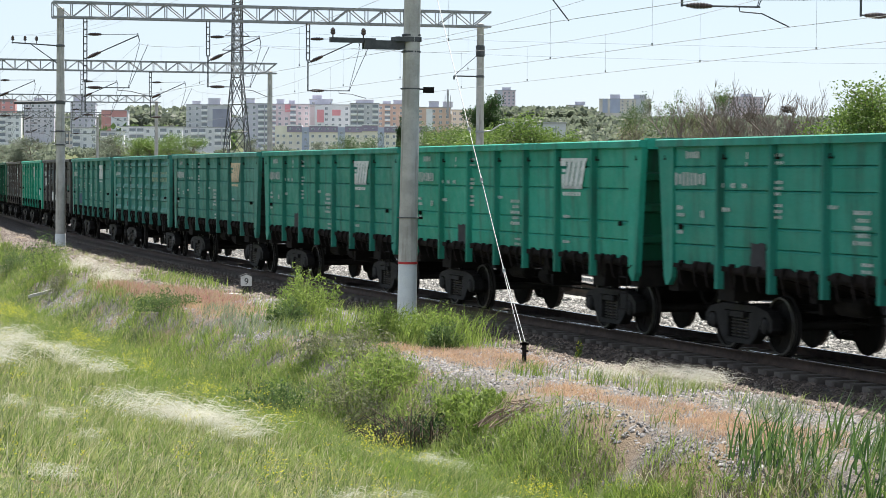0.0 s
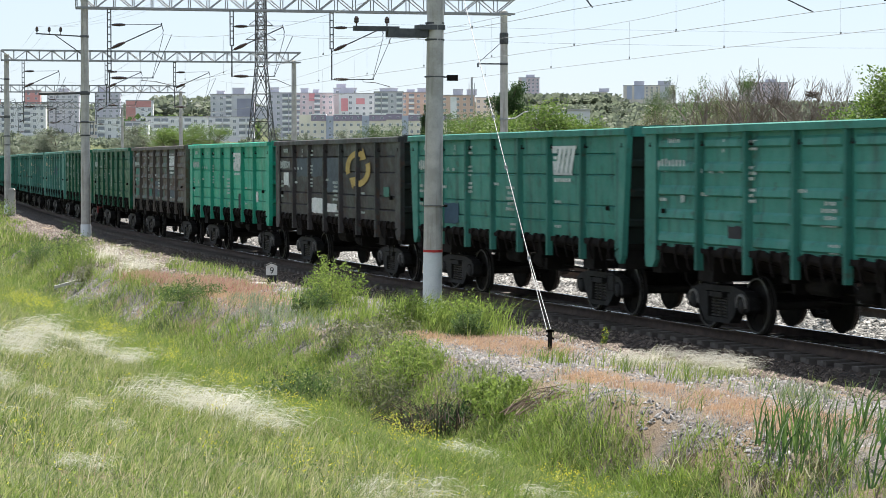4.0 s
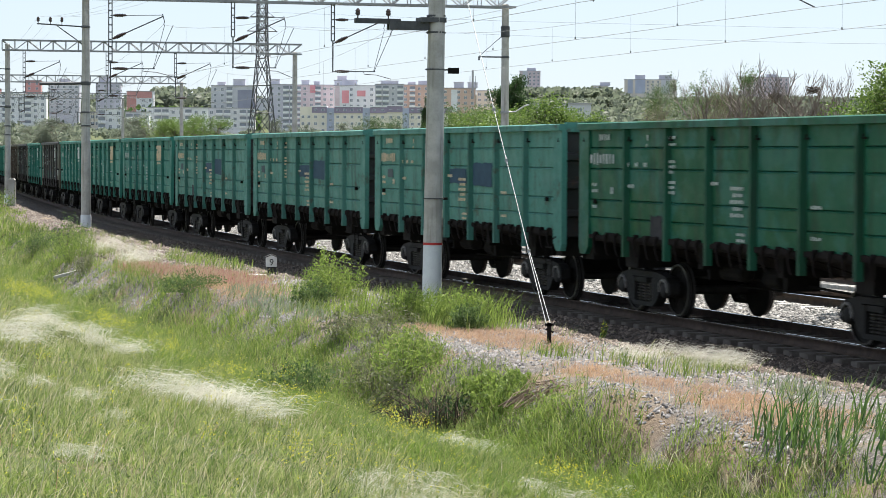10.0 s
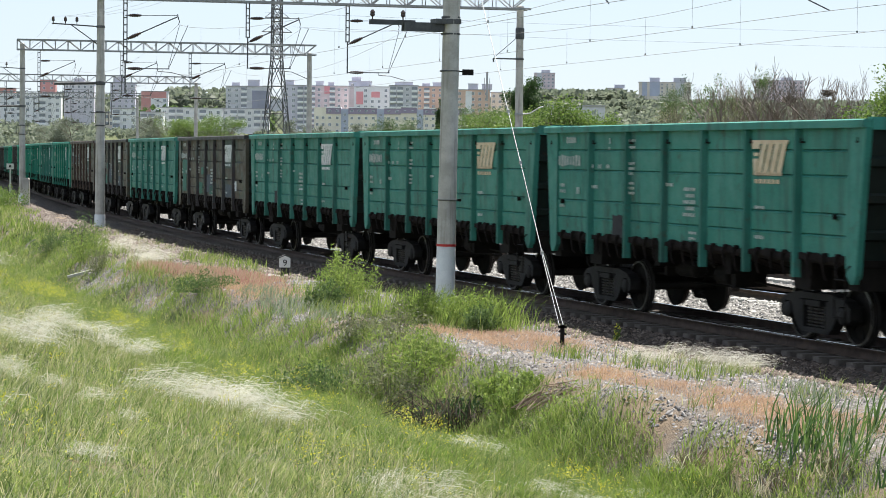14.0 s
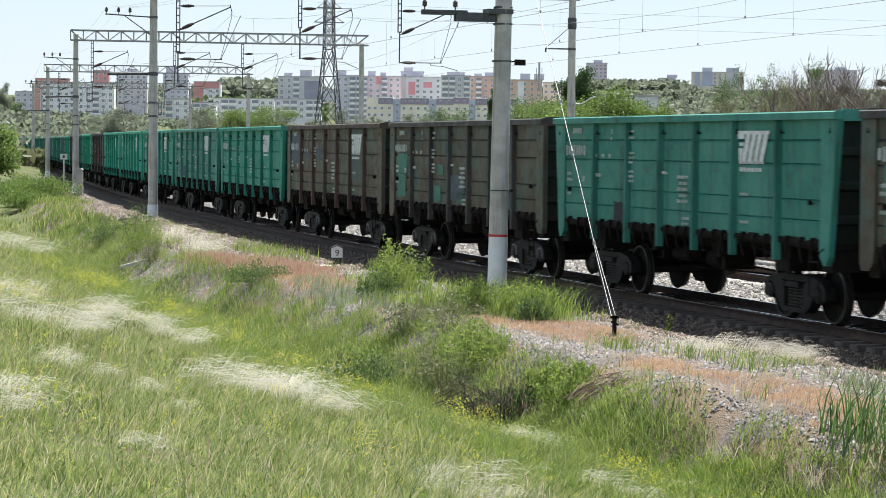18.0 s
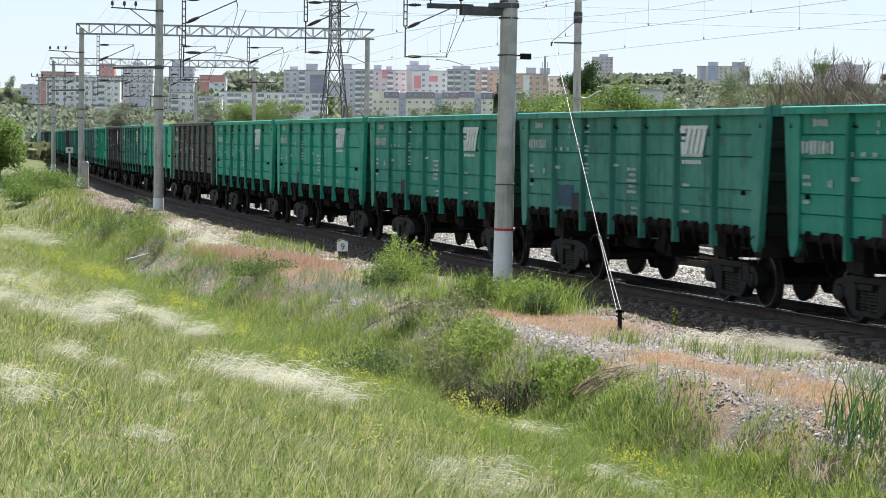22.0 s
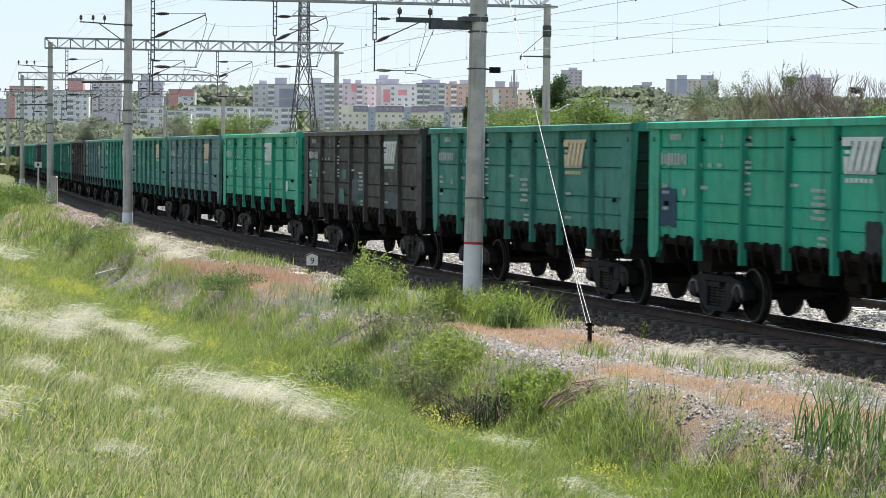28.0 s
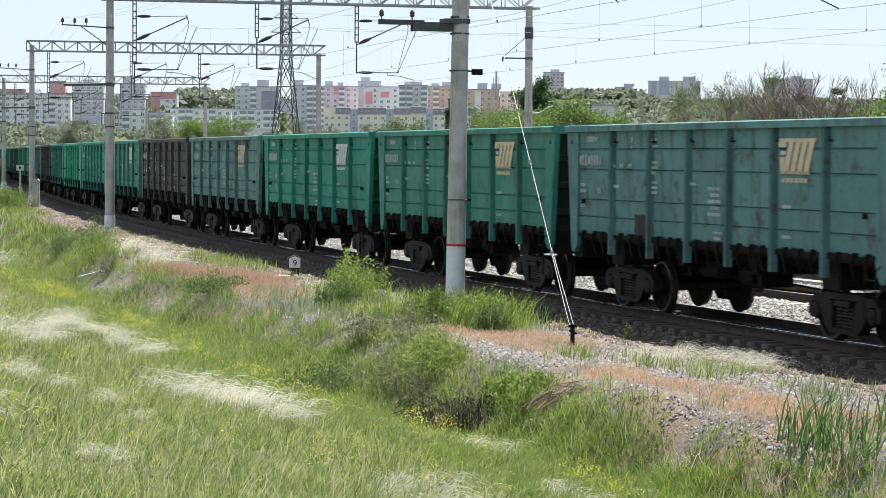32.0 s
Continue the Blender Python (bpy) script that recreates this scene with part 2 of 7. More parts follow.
def spread(lo, hi, fine, out, grow=1.25):
    """Grid lines: fine between lo and hi, then ever wider up to out."""
    a = list(np.arange(lo, hi + 1e-6, fine))
    for sign in (-1, 1):
        step, x = fine, (hi if sign > 0 else lo)
        while abs(x) < out:
            step *= grow
            x += sign * step
            a.append(x)
    return np.array(sorted(a))


gx, gy = spread(-22, 8, 0.22, 4600), np.concatenate([spread(18, 72, 0.3, 17.9)[1:-1], np.arange(72.6, 150, 1.2)])
gy = np.array(sorted(set(np.round(np.concatenate([gy, spread(20, 140, 60, 4600), np.arange(-12, 18, 2.0)]), 3))))
GX, GY = np.meshgrid(gx, gy)
GZ = height(GX.ravel(), GY.ravel())
a = np.arange(len(gx) * len(gy)).reshape(len(gy), len(gx))
quads = np.stack([a[:-1, :-1], a[:-1, 1:], a[1:, 1:], a[1:, :-1]], -1).reshape(-1, 4)

m = Mat("meadow_soil", 0.95, 0, 0.2)
big, mid, fine = m.noise(0.35, 4, m.pos), m.noise(2.2, 5, m.pos), m.noise(30, 4, m.pos)
c = m.mix(m.step(big, 0.35, 0.65), (0.05, 0.07, 0.022), (0.085, 0.10, 0.032))
c = m.mix(m.step(mid, 0.52, 0.66), c, (0.15, 0.125, 0.07))
c = m.mix(m.maths("MULTIPLY", m.step(fine, 0.4, 0.7), 0.5), c, (0.035, 0.045, 0.015))
SOIL = m.color(c).bump(fine, 0.6, 0.05).m
m = Mat("gravelly_soil", 0.95, 0, 0.2)
k = m.cells(22, m.pos)
sep = m.t.nodes.new("ShaderNodeSeparateColor")
m.put(k, sep.inputs[0])
c = m.mix(m.step(sep.outputs[0], 0.0, 1.0), (0.075, 0.067, 0.062), (0.16, 0.145, 0.132))
c = m.mix(m.step(m.noise(0.9, 5, m.pos), 0.45, 0.62), c, (0.17, 0.125, 0.085))
GRAVELLY = m.color(c).bump(m.noise(40, 3, m.pos), 0.8, 0.04).m
mid = GX[:-1, :-1].ravel() + 0.1, GY[:-1, :-1].ravel() + 0.1
mn = along(*mid)[1] + 0.3 * wavy(mid[0], mid[1], 2.1, 8)
tagged(new("ground", quick_mesh("ground", np.c_[GX.ravel(), GY.ravel(), GZ], quads, SOIL, GRAVELLY, index=((mn > -16) & (mn < 7.1)).astype(int), smooth=True)), "uneven grassy ground with a ditch beside the railway bank", "ground", kind="structure")

# ---- track beds, rails and sleepers
def gravel(name, dark, light, scale=16.0, oil=0.0, tint=None):
    m = Mat(name, 0.85, 0, 0.35)
    at = m.pos
    k = m.cells(scale, at)
    sep = m.t.nodes.new("ShaderNodeSeparateColor")
    m.put(k, sep.inputs[0])
    c = m.mix(m.step(sep.outputs[0], 0.1, 0.9), dark, light)
    if tint:
        c = m.mix(m.maths("MULTIPLY", m.step(m.noise(0.8, 4, at), 0.4, 0.65), 0.6), c, tint)
    d = m.cells(scale, at, "Distance")
    c = m.mix(m.step(d, 0.35, 0.75), c, (0.02, 0.018, 0.016))
    return m.color(c).bump(m.maths("SUBTRACT", 1.0, d), 0.9, 0.05).m


BALLAST_DARK = gravel("oily_ballast", (0.04, 0.029, 0.022), (0.13, 0.095, 0.074), 17, tint=(0.065, 0.042, 0.031))
BALLAST_GREY = gravel("grey_ballast", (0.10, 0.095, 0.09), (0.30, 0.285, 0.27), 15)
STEEL_RUST = plain("rusty_steel", (0.035, 0.024, 0.019), (0.07, 0.047, 0.036), 5, 0.85, 0.0, 0.3, 0.004)
STEEL_BRIGHT = plain("polished_steel", (0.60, 0.59, 0.57), (0.72, 0.71, 0.70), 4, 0.13, 1.0, 0.05, 0.001)
CONCRETE = plain("weathered_concrete", (0.33, 0.315, 0.29), (0.46, 0.445, 0.42), 2.2, 0.9, 0, 0.35, 0.006)
SLEEPER_DARK = plain("stained_concrete", (0.085, 0.071, 0.062), (0.14, 0.12, 0.105), 3, 0.9, 0, 0.4, 0.01)


def strip(s0, s1, step, profile, name, *mats, closed=False, rough=0.0, smooth=True):
    """A profile (n, z) drawn along the track."""
    ss = np.arange(s0, s1 + 1e-6, step)
    P = np.array(profile, float)
    x, y, h = np.array([bend(s) for s in ss]).T
    V = np.stack([x[:, None] - P[:, 0] * np.sin(h)[:, None], y[:, None] + P[:, 0] * np.cos(h)[:, None], np.broadcast_to(P[:, 1], (len(ss), len(P)))], -1)
    if rough:
        V[:, :, 2] += rough * (wavy(V[:, :, 0], V[:, :, 1], 0.9, 5) + wavy(V[:, :, 0], V[:, :, 1], 0.37, 6)) * 0.5
    k = len(P)
    a = np.arange(len(ss) * k).reshape(len(ss), k)
    cols = range(k) if closed else range(k - 1)
    f = np.concatenate([np.stack([a[:-1, j], a[1:, j], a[1:, (j + 1) % k], a[:-1, (j + 1) % k]], -1) for j in cols])
    return quick_mesh(name, V.reshape(-1, 3), f, *mats, smooth=smooth)


TRACKS = (0.0, -5.3, -9.8)
RAIL = [(-0.075, -0.18), (0.075, -0.18), (0.075, -0.168), (0.012, -0.15), (0.010, -0.05), (0.036, -0.035), (0.036, -0.006), (0.028, 0.0), (-0.028, 0.0), (-0.036, -0.006), (-0.036, -0.035), (-0.010, -0.05), (-0.012, -0.15), (-0.075, -0.168)]
bed = [(2.75, -0.66), (2.45, -0.46), (2.0, -0.33), (1.62, -0.265), (1.2, -0.262), (0.8, -0.26), (0.4, -0.23), (0, -0.235), (-0.4, -0.23), (-0.8, -0.235), (-1.2, -0.2), (-1.7, -0.23), (-2.4, -0.5), (-2.8, -0.66)]
for k, n0 in enumerate(TRACKS):
    me = strip(-60, 560, 0.4 if k == 0 else 1.0, [(n0 + a, z) for a, z in bed], "ballast_bed", BALLAST_DARK if k == 0 else BALLAST_GREY, rough=0.05)
    tagged(new("ballast_bed", me), "dark brown ballast shoulder along the rails" if k == 0 else "pale grey crushed stone bed of the neighbouring track", "ballast", kind="structure")
    road = thing("railway_track_%d" % (k + 1), "pair of steel rails on concrete sleepers in ballast", "track", kind="structure")
    for side in (1, -1):
        rail = part("rail", strip(-60, 560, 1.0, [(n0 + side * 0.796 + a, z - (0.045 if side < 0 else 0)) for a, z in RAIL], "rail", STEEL_RUST, closed=True, smooth=False), STEEL_RUST, road)
        part("railhead", strip(-60, 560, 1.0, [(n0 + side * 0.796 + a, z - (0.045 if side < 0 else 0)) for a, z in ((0.0365, -0.010), (0.033, -0.001), (0.024, 0.0028), (0.012, 0.0045), (0, 0.005), (-0.012, 0.0045), (-0.024, 0.0028), (-0.033, -0.001), (-0.0365, -0.010))], "railhead", STEEL_BRIGHT), STEEL_BRIGHT, rail, "polished running surface")
    sleeper = Build().box(-0.13, 0.13, -1.35, 1.35, -0.38, -0.19, bevel=0.03).box(-0.1, 0.1, -1.35, -0.35, -0.19, -0.178).box(-0.1, 0.1, 0.35, 1.35, -0.19, -0.178).mesh("sleeper", SLEEPER_DARK if k == 0 else CONCRETE)
    s = -30.0
    while s < (95 if k == 0 else 40):
        x, y, h = bend(s)
        part("sleeper", sleeper, SLEEPER_DARK, road, "", pose(x - n0 * math.sin(h), y + n0 * math.cos(h), 0, 0, 0, math.degrees(h)))
        s += 0.545


# ---- the train
GAP = 13.92  # length over couplers
BODY, WIDE, TOP, FLOOR = 6.57, 1.55, 3.495, 1.40


def run(t):
    """How far the train has come since the start."""
    return -0.055 + 13.52093 * t - 0.0098473 * t * t + 6.7732e-5 * t ** 3


BLACK_IRON = plain("grimy_black_iron", (0.0065, 0.0056, 0.005), (0.015, 0.0127, 0.011), 4, 0.85, 0.0, 0.4, 0.01, 0.15)
WHEEL_IRON = plain("greasy_wheel_steel", (0.010, 0.009, 0.008), (0.022, 0.019, 0.017), 6, 0.75, 0.1, 0.3, 0.005, 0.2)
TREAD = plain("worn_wheel_rim", (0.09, 0.087, 0.084), (0.18, 0.174, 0.17), 9, 0.35, 0.7, 0.1, 0.002)
SADDLE = plain("worn_pale_steel", (0.10, 0.095, 0.09), (0.22, 0.21, 0.20), 12, 0.6, 0.2, 0.3, 0.004)
SPRING_IRON = plain("rusty_spring_steel", (0.025, 0.0225, 0.021), (0.06, 0.054, 0.05), 9, 0.5, 0.3, 0.2, 0.003)
GRIME_IRON = plain("brake_dust_crust", (0.006, 0.0047, 0.0044), (0.020, 0.0150, 0.0138), 5, 0.9, 0.0, 0.5, 0.01, 0.15)
FRAME_IRON = plain("dusty_cast_iron", (0.0075, 0.0069, 0.0067), (0.021, 0.019, 0.0183), 5, 0.7, 0.1, 0.4, 0.01, 0.25)
WHITE_MARK = plain("chalky_white_paint", (0.50, 0.54, 0.52), (0.72, 0.74, 0.73), 9, 0.8, 0, 0.2, 0.002)
STENCIL = plain("worn_stencil_paint", (0.30, 0.36, 0.335), (0.52, 0.56, 0.54), 7, 0.8, 0, 0.2, 0.002)
PEACH_MARK = plain("yellowed_paint", (0.55, 0.43, 0.28), (0.68, 0.58, 0.42), 9, 0.8, 0, 0.2, 0.002)
GOLD_MARK = plain("mustard_paint", (0.36, 0.25, 0.07), (0.50, 0.37, 0.13), 7, 0.8, 0, 0.2, 0.002)
BLUE_MARK = plain("blue_patch_paint", (0.016, 0.048, 0.085), (0.027, 0.07, 0.115), 5, 0.7, 0, 0.2, 0.002)
TEAL_MARK = plain("teal_patch_paint", (0.035, 0.14, 0.105), (0.062, 0.185, 0.142), 5, 0.7, 0, 0.2, 0.002)
SLATE_BLUE = plain("faded_blue_grey_paint", (0.052, 0.068, 0.082), (0.09, 0.115, 0.13), 5, 0.75, 0, 0.2, 0.002)
FADED_WORD = plain("faded_yellow_green_paint", (0.20, 0.30, 0.20), (0.32, 0.40, 0.28), 6, 0.8, 0, 0.2, 0.002)
GHOST_MARK = plain("faded_grey_green_paint", (0.05, 0.072, 0.062), (0.085, 0.112, 0.097), 5, 0.75, 0, 0.2, 0.002)
SLATE_MARK = plain("dark_board", (0.022, 0.022, 0.026), (0.04, 0.038, 0.042), 6, 0.8, 0, 0.2, 0.002)

TONES = {  # two fading tones, wear, an older coat showing through (on forest: painted gloss)
    "green": ((0.013, 0.20, 0.125), (0.024, 0.24, 0.16), 0.12, None), "fair": ((0.013, 0.25, 0.148), (0.023, 0.30, 0.19), 0.08, None), "sea": ((0.026, 0.178, 0.123), (0.05, 0.222, 0.158), 0.3, None), "bright": ((0.012, 0.30, 0.165), (0.02, 0.35, 0.205), 0.03, None),
    "forest": ((0.005, 0.078, 0.032), (0.008, 0.10, 0.050), 0.02, (0.018, 0.125, 0.09)), "teal": ((0.05, 0.195, 0.142), (0.085, 0.245, 0.182), 0.4, None), "grey_green": ((0.075, 0.18, 0.155), (0.105, 0.225, 0.195), 0.45, None),
    "brown": ((0.068, 0.055, 0.038), (0.115, 0.096, 0.066), 0.5, (0.07, 0.092, 0.07)), "rust": ((0.045, 0.028, 0.02), (0.075, 0.049, 0.035), 0.4, None), "olive": ((0.08, 0.068, 0.05), (0.13, 0.113, 0.085), 0.6, (0.075, 0.125, 0.105)), "dark": ((0.028, 0.025, 0.024), (0.052, 0.045, 0.042), 0.4, (0.045, 0.052, 0.05)),
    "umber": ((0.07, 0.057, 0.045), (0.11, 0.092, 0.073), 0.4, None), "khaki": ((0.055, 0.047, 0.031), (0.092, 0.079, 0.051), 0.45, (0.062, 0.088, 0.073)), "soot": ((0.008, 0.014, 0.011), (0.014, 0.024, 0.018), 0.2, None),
}
PAINTS = {}
for key, (c1, c2, wear, ghost) in TONES.items():
    c1, c2 = (tuple(a * b for a, b in zip(c, (1.12, 1.13, 1.28))) for c in (c1, c2))
    gloss = {"forest": (0.42, 0.25), "bright": (0.45, 0.35)}.get(key, (0.55, 0.28))
    PAINTS[key] = wagon_paint(key + "_wagon_paint", c1, c2, wear=wear, ghost=ghost, rough=gloss[0], spec=gloss[1])
    if key not in ("soot", "dark", "umber", "rust"):  # side posts and some ends: each paint again, darker, with shade put in
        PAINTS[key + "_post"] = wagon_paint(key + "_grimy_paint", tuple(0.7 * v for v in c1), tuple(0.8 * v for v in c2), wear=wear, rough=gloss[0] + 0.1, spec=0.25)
POSTS = [-4.38, -2.58, -0.87, 0.80, 2.48, 4.30]
BAYS = [(-6.1, -4.46), (-4.30, -2.66), (-2.50, -0.95), (-0.79, 0.72), (0.88, 2.40), (2.56, 4.22), (4.38, 6.1)]


def side_sheet(side, kind):
    """One side wall between floor and top rail, with pressed grooves (kind 0) or deep pressed panels (kind 1)."""
    y, back = side * (WIDE - 0.10), side * (WIDE - 0.16)
    bm = bmesh.new()

    def quad(pts):
        bm.faces.new([bm.verts.new(p) for p in pts])

    if kind == 0:
        prof = [(1.36, 0.0)]
        for z in (1.70, 2.03, 2.61, 3.0):  # a groove: lower lip slopes up and back, upper lip hangs over
            prof += [(z - 0.012, 0.03), (z, 0.036), (z + 0.034, -0.024), (z + 0.044, 0.012)]
        prof += [(TOP - 0.1, 0.022)]
        for x0, x1 in BAYS:
            xs = (x0 - 0.08, x0 + 0.03, x0 + 0.06, x1 - 0.06, x1 - 0.03, x1 + 0.08)
            for (za, da), (zb, db) in zip(prof[:-1], prof[1:]):
                for j in range(5):
                    at = lambda i, z, d: (xs[i], y + (side * d if i in (2, 3) else 0), z)
                    quad([at(j, za, da), at(j + 1, za, da), at(j + 1, zb, db), at(j, zb, db)])
    else:
        for x0, x1 in BAYS:
            zs = np.linspace(1.36, TOP - 0.1, 6)
            for za, zb in zip(zs[:-1], zs[1:]):
                d = 0.055
                a = [(x0 - .08, y, za), (x1 + .08, y, za), (x1 + .08, y, zb), (x0 - .08, y, zb)]
                c = [(x0 + .1, y, za + .11), (x1 - .1, y, za + .11), (x1 - .1, y, zb - .11), (x0 + .1, y, zb - .11)]
                e = [(x0 + .15, y + side * d, za + .145), (x1 - .15, y + side * d, za + .145), (x1 - .15, y + side * d * 0.7, zb - .155), (x0 + .15, y + side * d * 0.7, zb - .155)]
                for i in range(4):
                    k = (i + 1) % 4
                    quad([a[i], a[k], c[k], c[i]])
                    quad([c[i], c[k], e[k], e[i]])
                quad(e)
    bmesh.ops.remove_doubles(bm, verts=bm.verts, dist=0.002)
    rim = [e for e in bm.edges if e.is_boundary]
    made = bmesh.ops.extrude_edge_only(bm, edges=rim)["geom"]
    edge = []
    for v in made:
        if isinstance(v, bmesh.types.BMVert):
            v.co.y = back
        elif isinstance(v, bmesh.types.BMEdge):
            edge.append(v)
    bmesh.ops.contextual_create(bm, geom=edge)
    bmesh.ops.recalc_face_normals(bm, faces=bm.faces)
    me = bpy.data.meshes.new("side_wall")
    bm.to_mesh(me)
    bm.free()
    me.materials.append(PAINTS["green"])
    return me


def side_post(side, x, corner=0):
    b = Build()
    y0, y1 = side * (WIDE - 0.105), side * (WIDE + 0.005)
    w, foot = (0.075, 1.04) if not corner else (0.13, 1.02)
    o = [(x - w, foot), (x + w, foot), (x + w, TOP - 0.12), (x - w, TOP - 0.12)]
    v = [(u, y0, z) for u, z in o] + [(x - w * .62, y1, foot), (x + w * .62, y1, foot), (x + w * .62, y1, TOP - .12), (x - w * .62, y1, TOP - .12)]
    return b.add(v, [(0, 1, 5, 4), (1, 2, 6, 5), (2, 3, 7, 6), (3, 0, 4, 7), (4, 5, 6, 7), (3, 2, 1, 0)])


def end_x(z, drawn=1):
    """Half length of the body at a height: on the newer wagons the ends draw in towards the floor."""
    return BODY + 0.07 - 0.24 * (TOP - z) / 2.1 if drawn else BODY - 0.06


def corner_post(side, end, drawn):
    y0, y1 = sorted((side * (WIDE - 0.15), side * (WIDE - 0.04)))
    v = []
    for z, a, d in ((1.02, 6.2, -0.06), (1.16, 6.06, 0.0), (1.36, 6.04, 0.0), (TOP - 0.11, 6.04, 0.0)):
        e = end_x(z, drawn) + d
        v += [(end * a, y0, z), (end * e, y0, z), (end * e, y1, z), (end * a, y1, z)]
    f = [(0, 1, 2, 3), (12, 13, 14, 15)]
    for k in (0, 4, 8):
        f += [(k + i, k + (i + 1) % 4, k + 4 + (i + 1) % 4, k + 4 + i) for i in range(4)]
    return Build().add(v, f)


def top_rail(drawn):
    b = Build()
    half = end_x(TOP, drawn) - 0.07
    for s in (1, -1):
        y0, y1 = sorted((s * (WIDE - 0.13), s * (WIDE + 0.02)))
        b.prism([(y0, TOP - 0.13), (y1, TOP - 0.13), (y1, TOP - 0.02), (y1 - 0.03 if s > 0 else y1, TOP), (y0 if s > 0 else y0 + 0.03, TOP), (y0, TOP - 0.02)], -half - 0.06, half + 0.06, "x")
    for e in (1, -1):
        x0, x1 = sorted((e * (half - 0.06), e * (half + 0.08)))
        b.box(x0, x1, -WIDE + 0.13, WIDE - 0.13, TOP - 0.16, TOP + 0.03)
    return b


def end_wall(e, drawn):
    """Ribbed end wall in one pressing."""
    at = lambda d, z: (e * (end_x(z, drawn) + d), z)
    prof = [at(-0.15, 1.30), at(-0.09, 1.30)]
    for z in (1.75, 2.3, 2.85):
        prof += [at(-0.09, z - 0.09), at(-0.01, z - 0.05), at(-0.01, z + 0.05), at(-0.09, z + 0.09)]
    return Build().prism(prof + [at(-0.09, TOP - 0.1), at(-0.15, TOP - 0.1)], -WIDE + 0.1, WIDE - 0.1, "y")


def hatch(side, x0, x1):
    """A drop door under the floor with its two hinges and catches."""
    b = Build()
    y = side * 1.40
    b.add([(x0, y, 1.36), (x1, y, 1.36), (x1, side * 0.35, 1.02), (x0, side * 0.35, 1.02), (x0, y, 1.32), (x1, y, 1.32), (x1, side * 0.35, 0.98), (x0, side * 0.35, 0.98)],
          [(0, 1, 2, 3), (7, 6, 5, 4), (0, 4, 5, 1), (2, 6, 7, 3), (0, 3, 7, 4), (1, 5, 6, 2)])
    for u in (0.2, 0.46, 0.78):
        x = x0 + (x1 - x0) * u
        b.prism([(side * v, z) for v, z in ((1.44, 1.45), (1.50, 1.46), (1.545, 1.42), (1.555, 1.33), (1.53, 1.19), (1.50, 1.07), (1.465, 1.03), (1.46, 1.06), (1.488, 1.10), (1.508, 1.22), (1.522, 1.33), (1.505, 1.385), (1.45, 1.40))], x - 0.02, x + 0.02, "x")
        b.box(x - 0.05, x + 0.05, *sorted((side * 1.44, side * 1.52)), 1.40, 1.455)
        b.rod((x - 0.12, side * 1.47, 1.37), (x + 0.12, side * 1.47, 1.37), 0.022, n=6)
    b.box(x0, x1, *sorted((side * 1.38, side * 1.43)), 1.28, 1.36)
    return b


def underframe():
    """The beams under the floor, each a piece of its own: name and shape."""
    out = [("centre_sill", Build().box(-6.5, 6.5, -0.28, 0.28, 0.95, 1.28)), ("underframe", Build().box(-6.36, 6.36, -1.42, 1.42, 1.28, 1.38))]
    for e in (1, -1):
        out.append(("end_sill", Build().box(*sorted((e * 6.0, e * 6.34)), -1.4, 1.42, 0.92, 1.277)))
        out.append(("bolster", Build().prism([(e * 4.0, 1.277), (e * 4.65, 1.277), (e * 4.6, 0.85), (e * 4.05, 0.85)], -1.35, 1.35, "y")))
        out.append(("cross_beam", Build().box(*sorted((e * 1.4, e * 1.6)), -1.3, 1.3, 0.945, 1.277)))
    return out


def brake_gear():
    b = Build()
    b.turned([(0.14, 0), (0.17, 0.04), (0.17, 0.5), (0.13, 0.55)], 12, pose(-0.6, 0.75, 0.86, 0, 90, 0))
    b.turned([(0.12, 0), (0.15, 0.05), (0.15, 0.8), (0.12, 0.85)], 12, pose(0.7, 0.8, 0.9, 0, 90, 0))
    b.path([(-3.2, 0.6, 0.72), (-0.7, 0.62, 0.8), (0.4, 0.62, 0.8), (3.2, 0.6, 0.72)], 0.022)
    b.path([(-2.2, 0.2, 0.62), (2.3, 0.25, 0.6)], 0.018)
    b.box(-1.15, -1.0, 0.4, 1.0, 0.7, 1.28).box(1.75, 1.85, 0.5, 1.0, 0.75, 1.28)
    return b


def coupler(e):
    b = Build()
    b.box(*sorted((e * 6.55, e * 6.7)), -0.09, 0.09, 0.97, 1.13)
    b.prism([(e * 6.66, -0.19), (e * 6.78, -0.24), (e * 6.95, -0.22), (e * 6.93, -0.05), (e * 6.82, 0.02), (e * 6.9, 0.2), (e * 6.78, 0.24), (e * 6.66, 0.17)], 0.88, 1.2, "z")
    b.path([(e * 6.6, 0.35, 1.0), (e * 6.7, 0.36, 0.72), (e * 6.8, 0.3, 0.6), (e * 6.9, 0.2, 0.72)], 0.025)
    return b


def ladder(side, x):
    b = Build()
    y = side * (WIDE + 0.05)
    for dx in (-0.17, 0.17):
        b.path([(x + dx, y - side * 0.08, 1.30), (x + dx, y, 1.22), (x + dx, y, 0.50)], 0.014)
    for z in (0.52, 0.80, 1.08):
        b.rod((x - 0.17, y, z), (x + 0.17, y, z), 0.013, n=5)
    return b


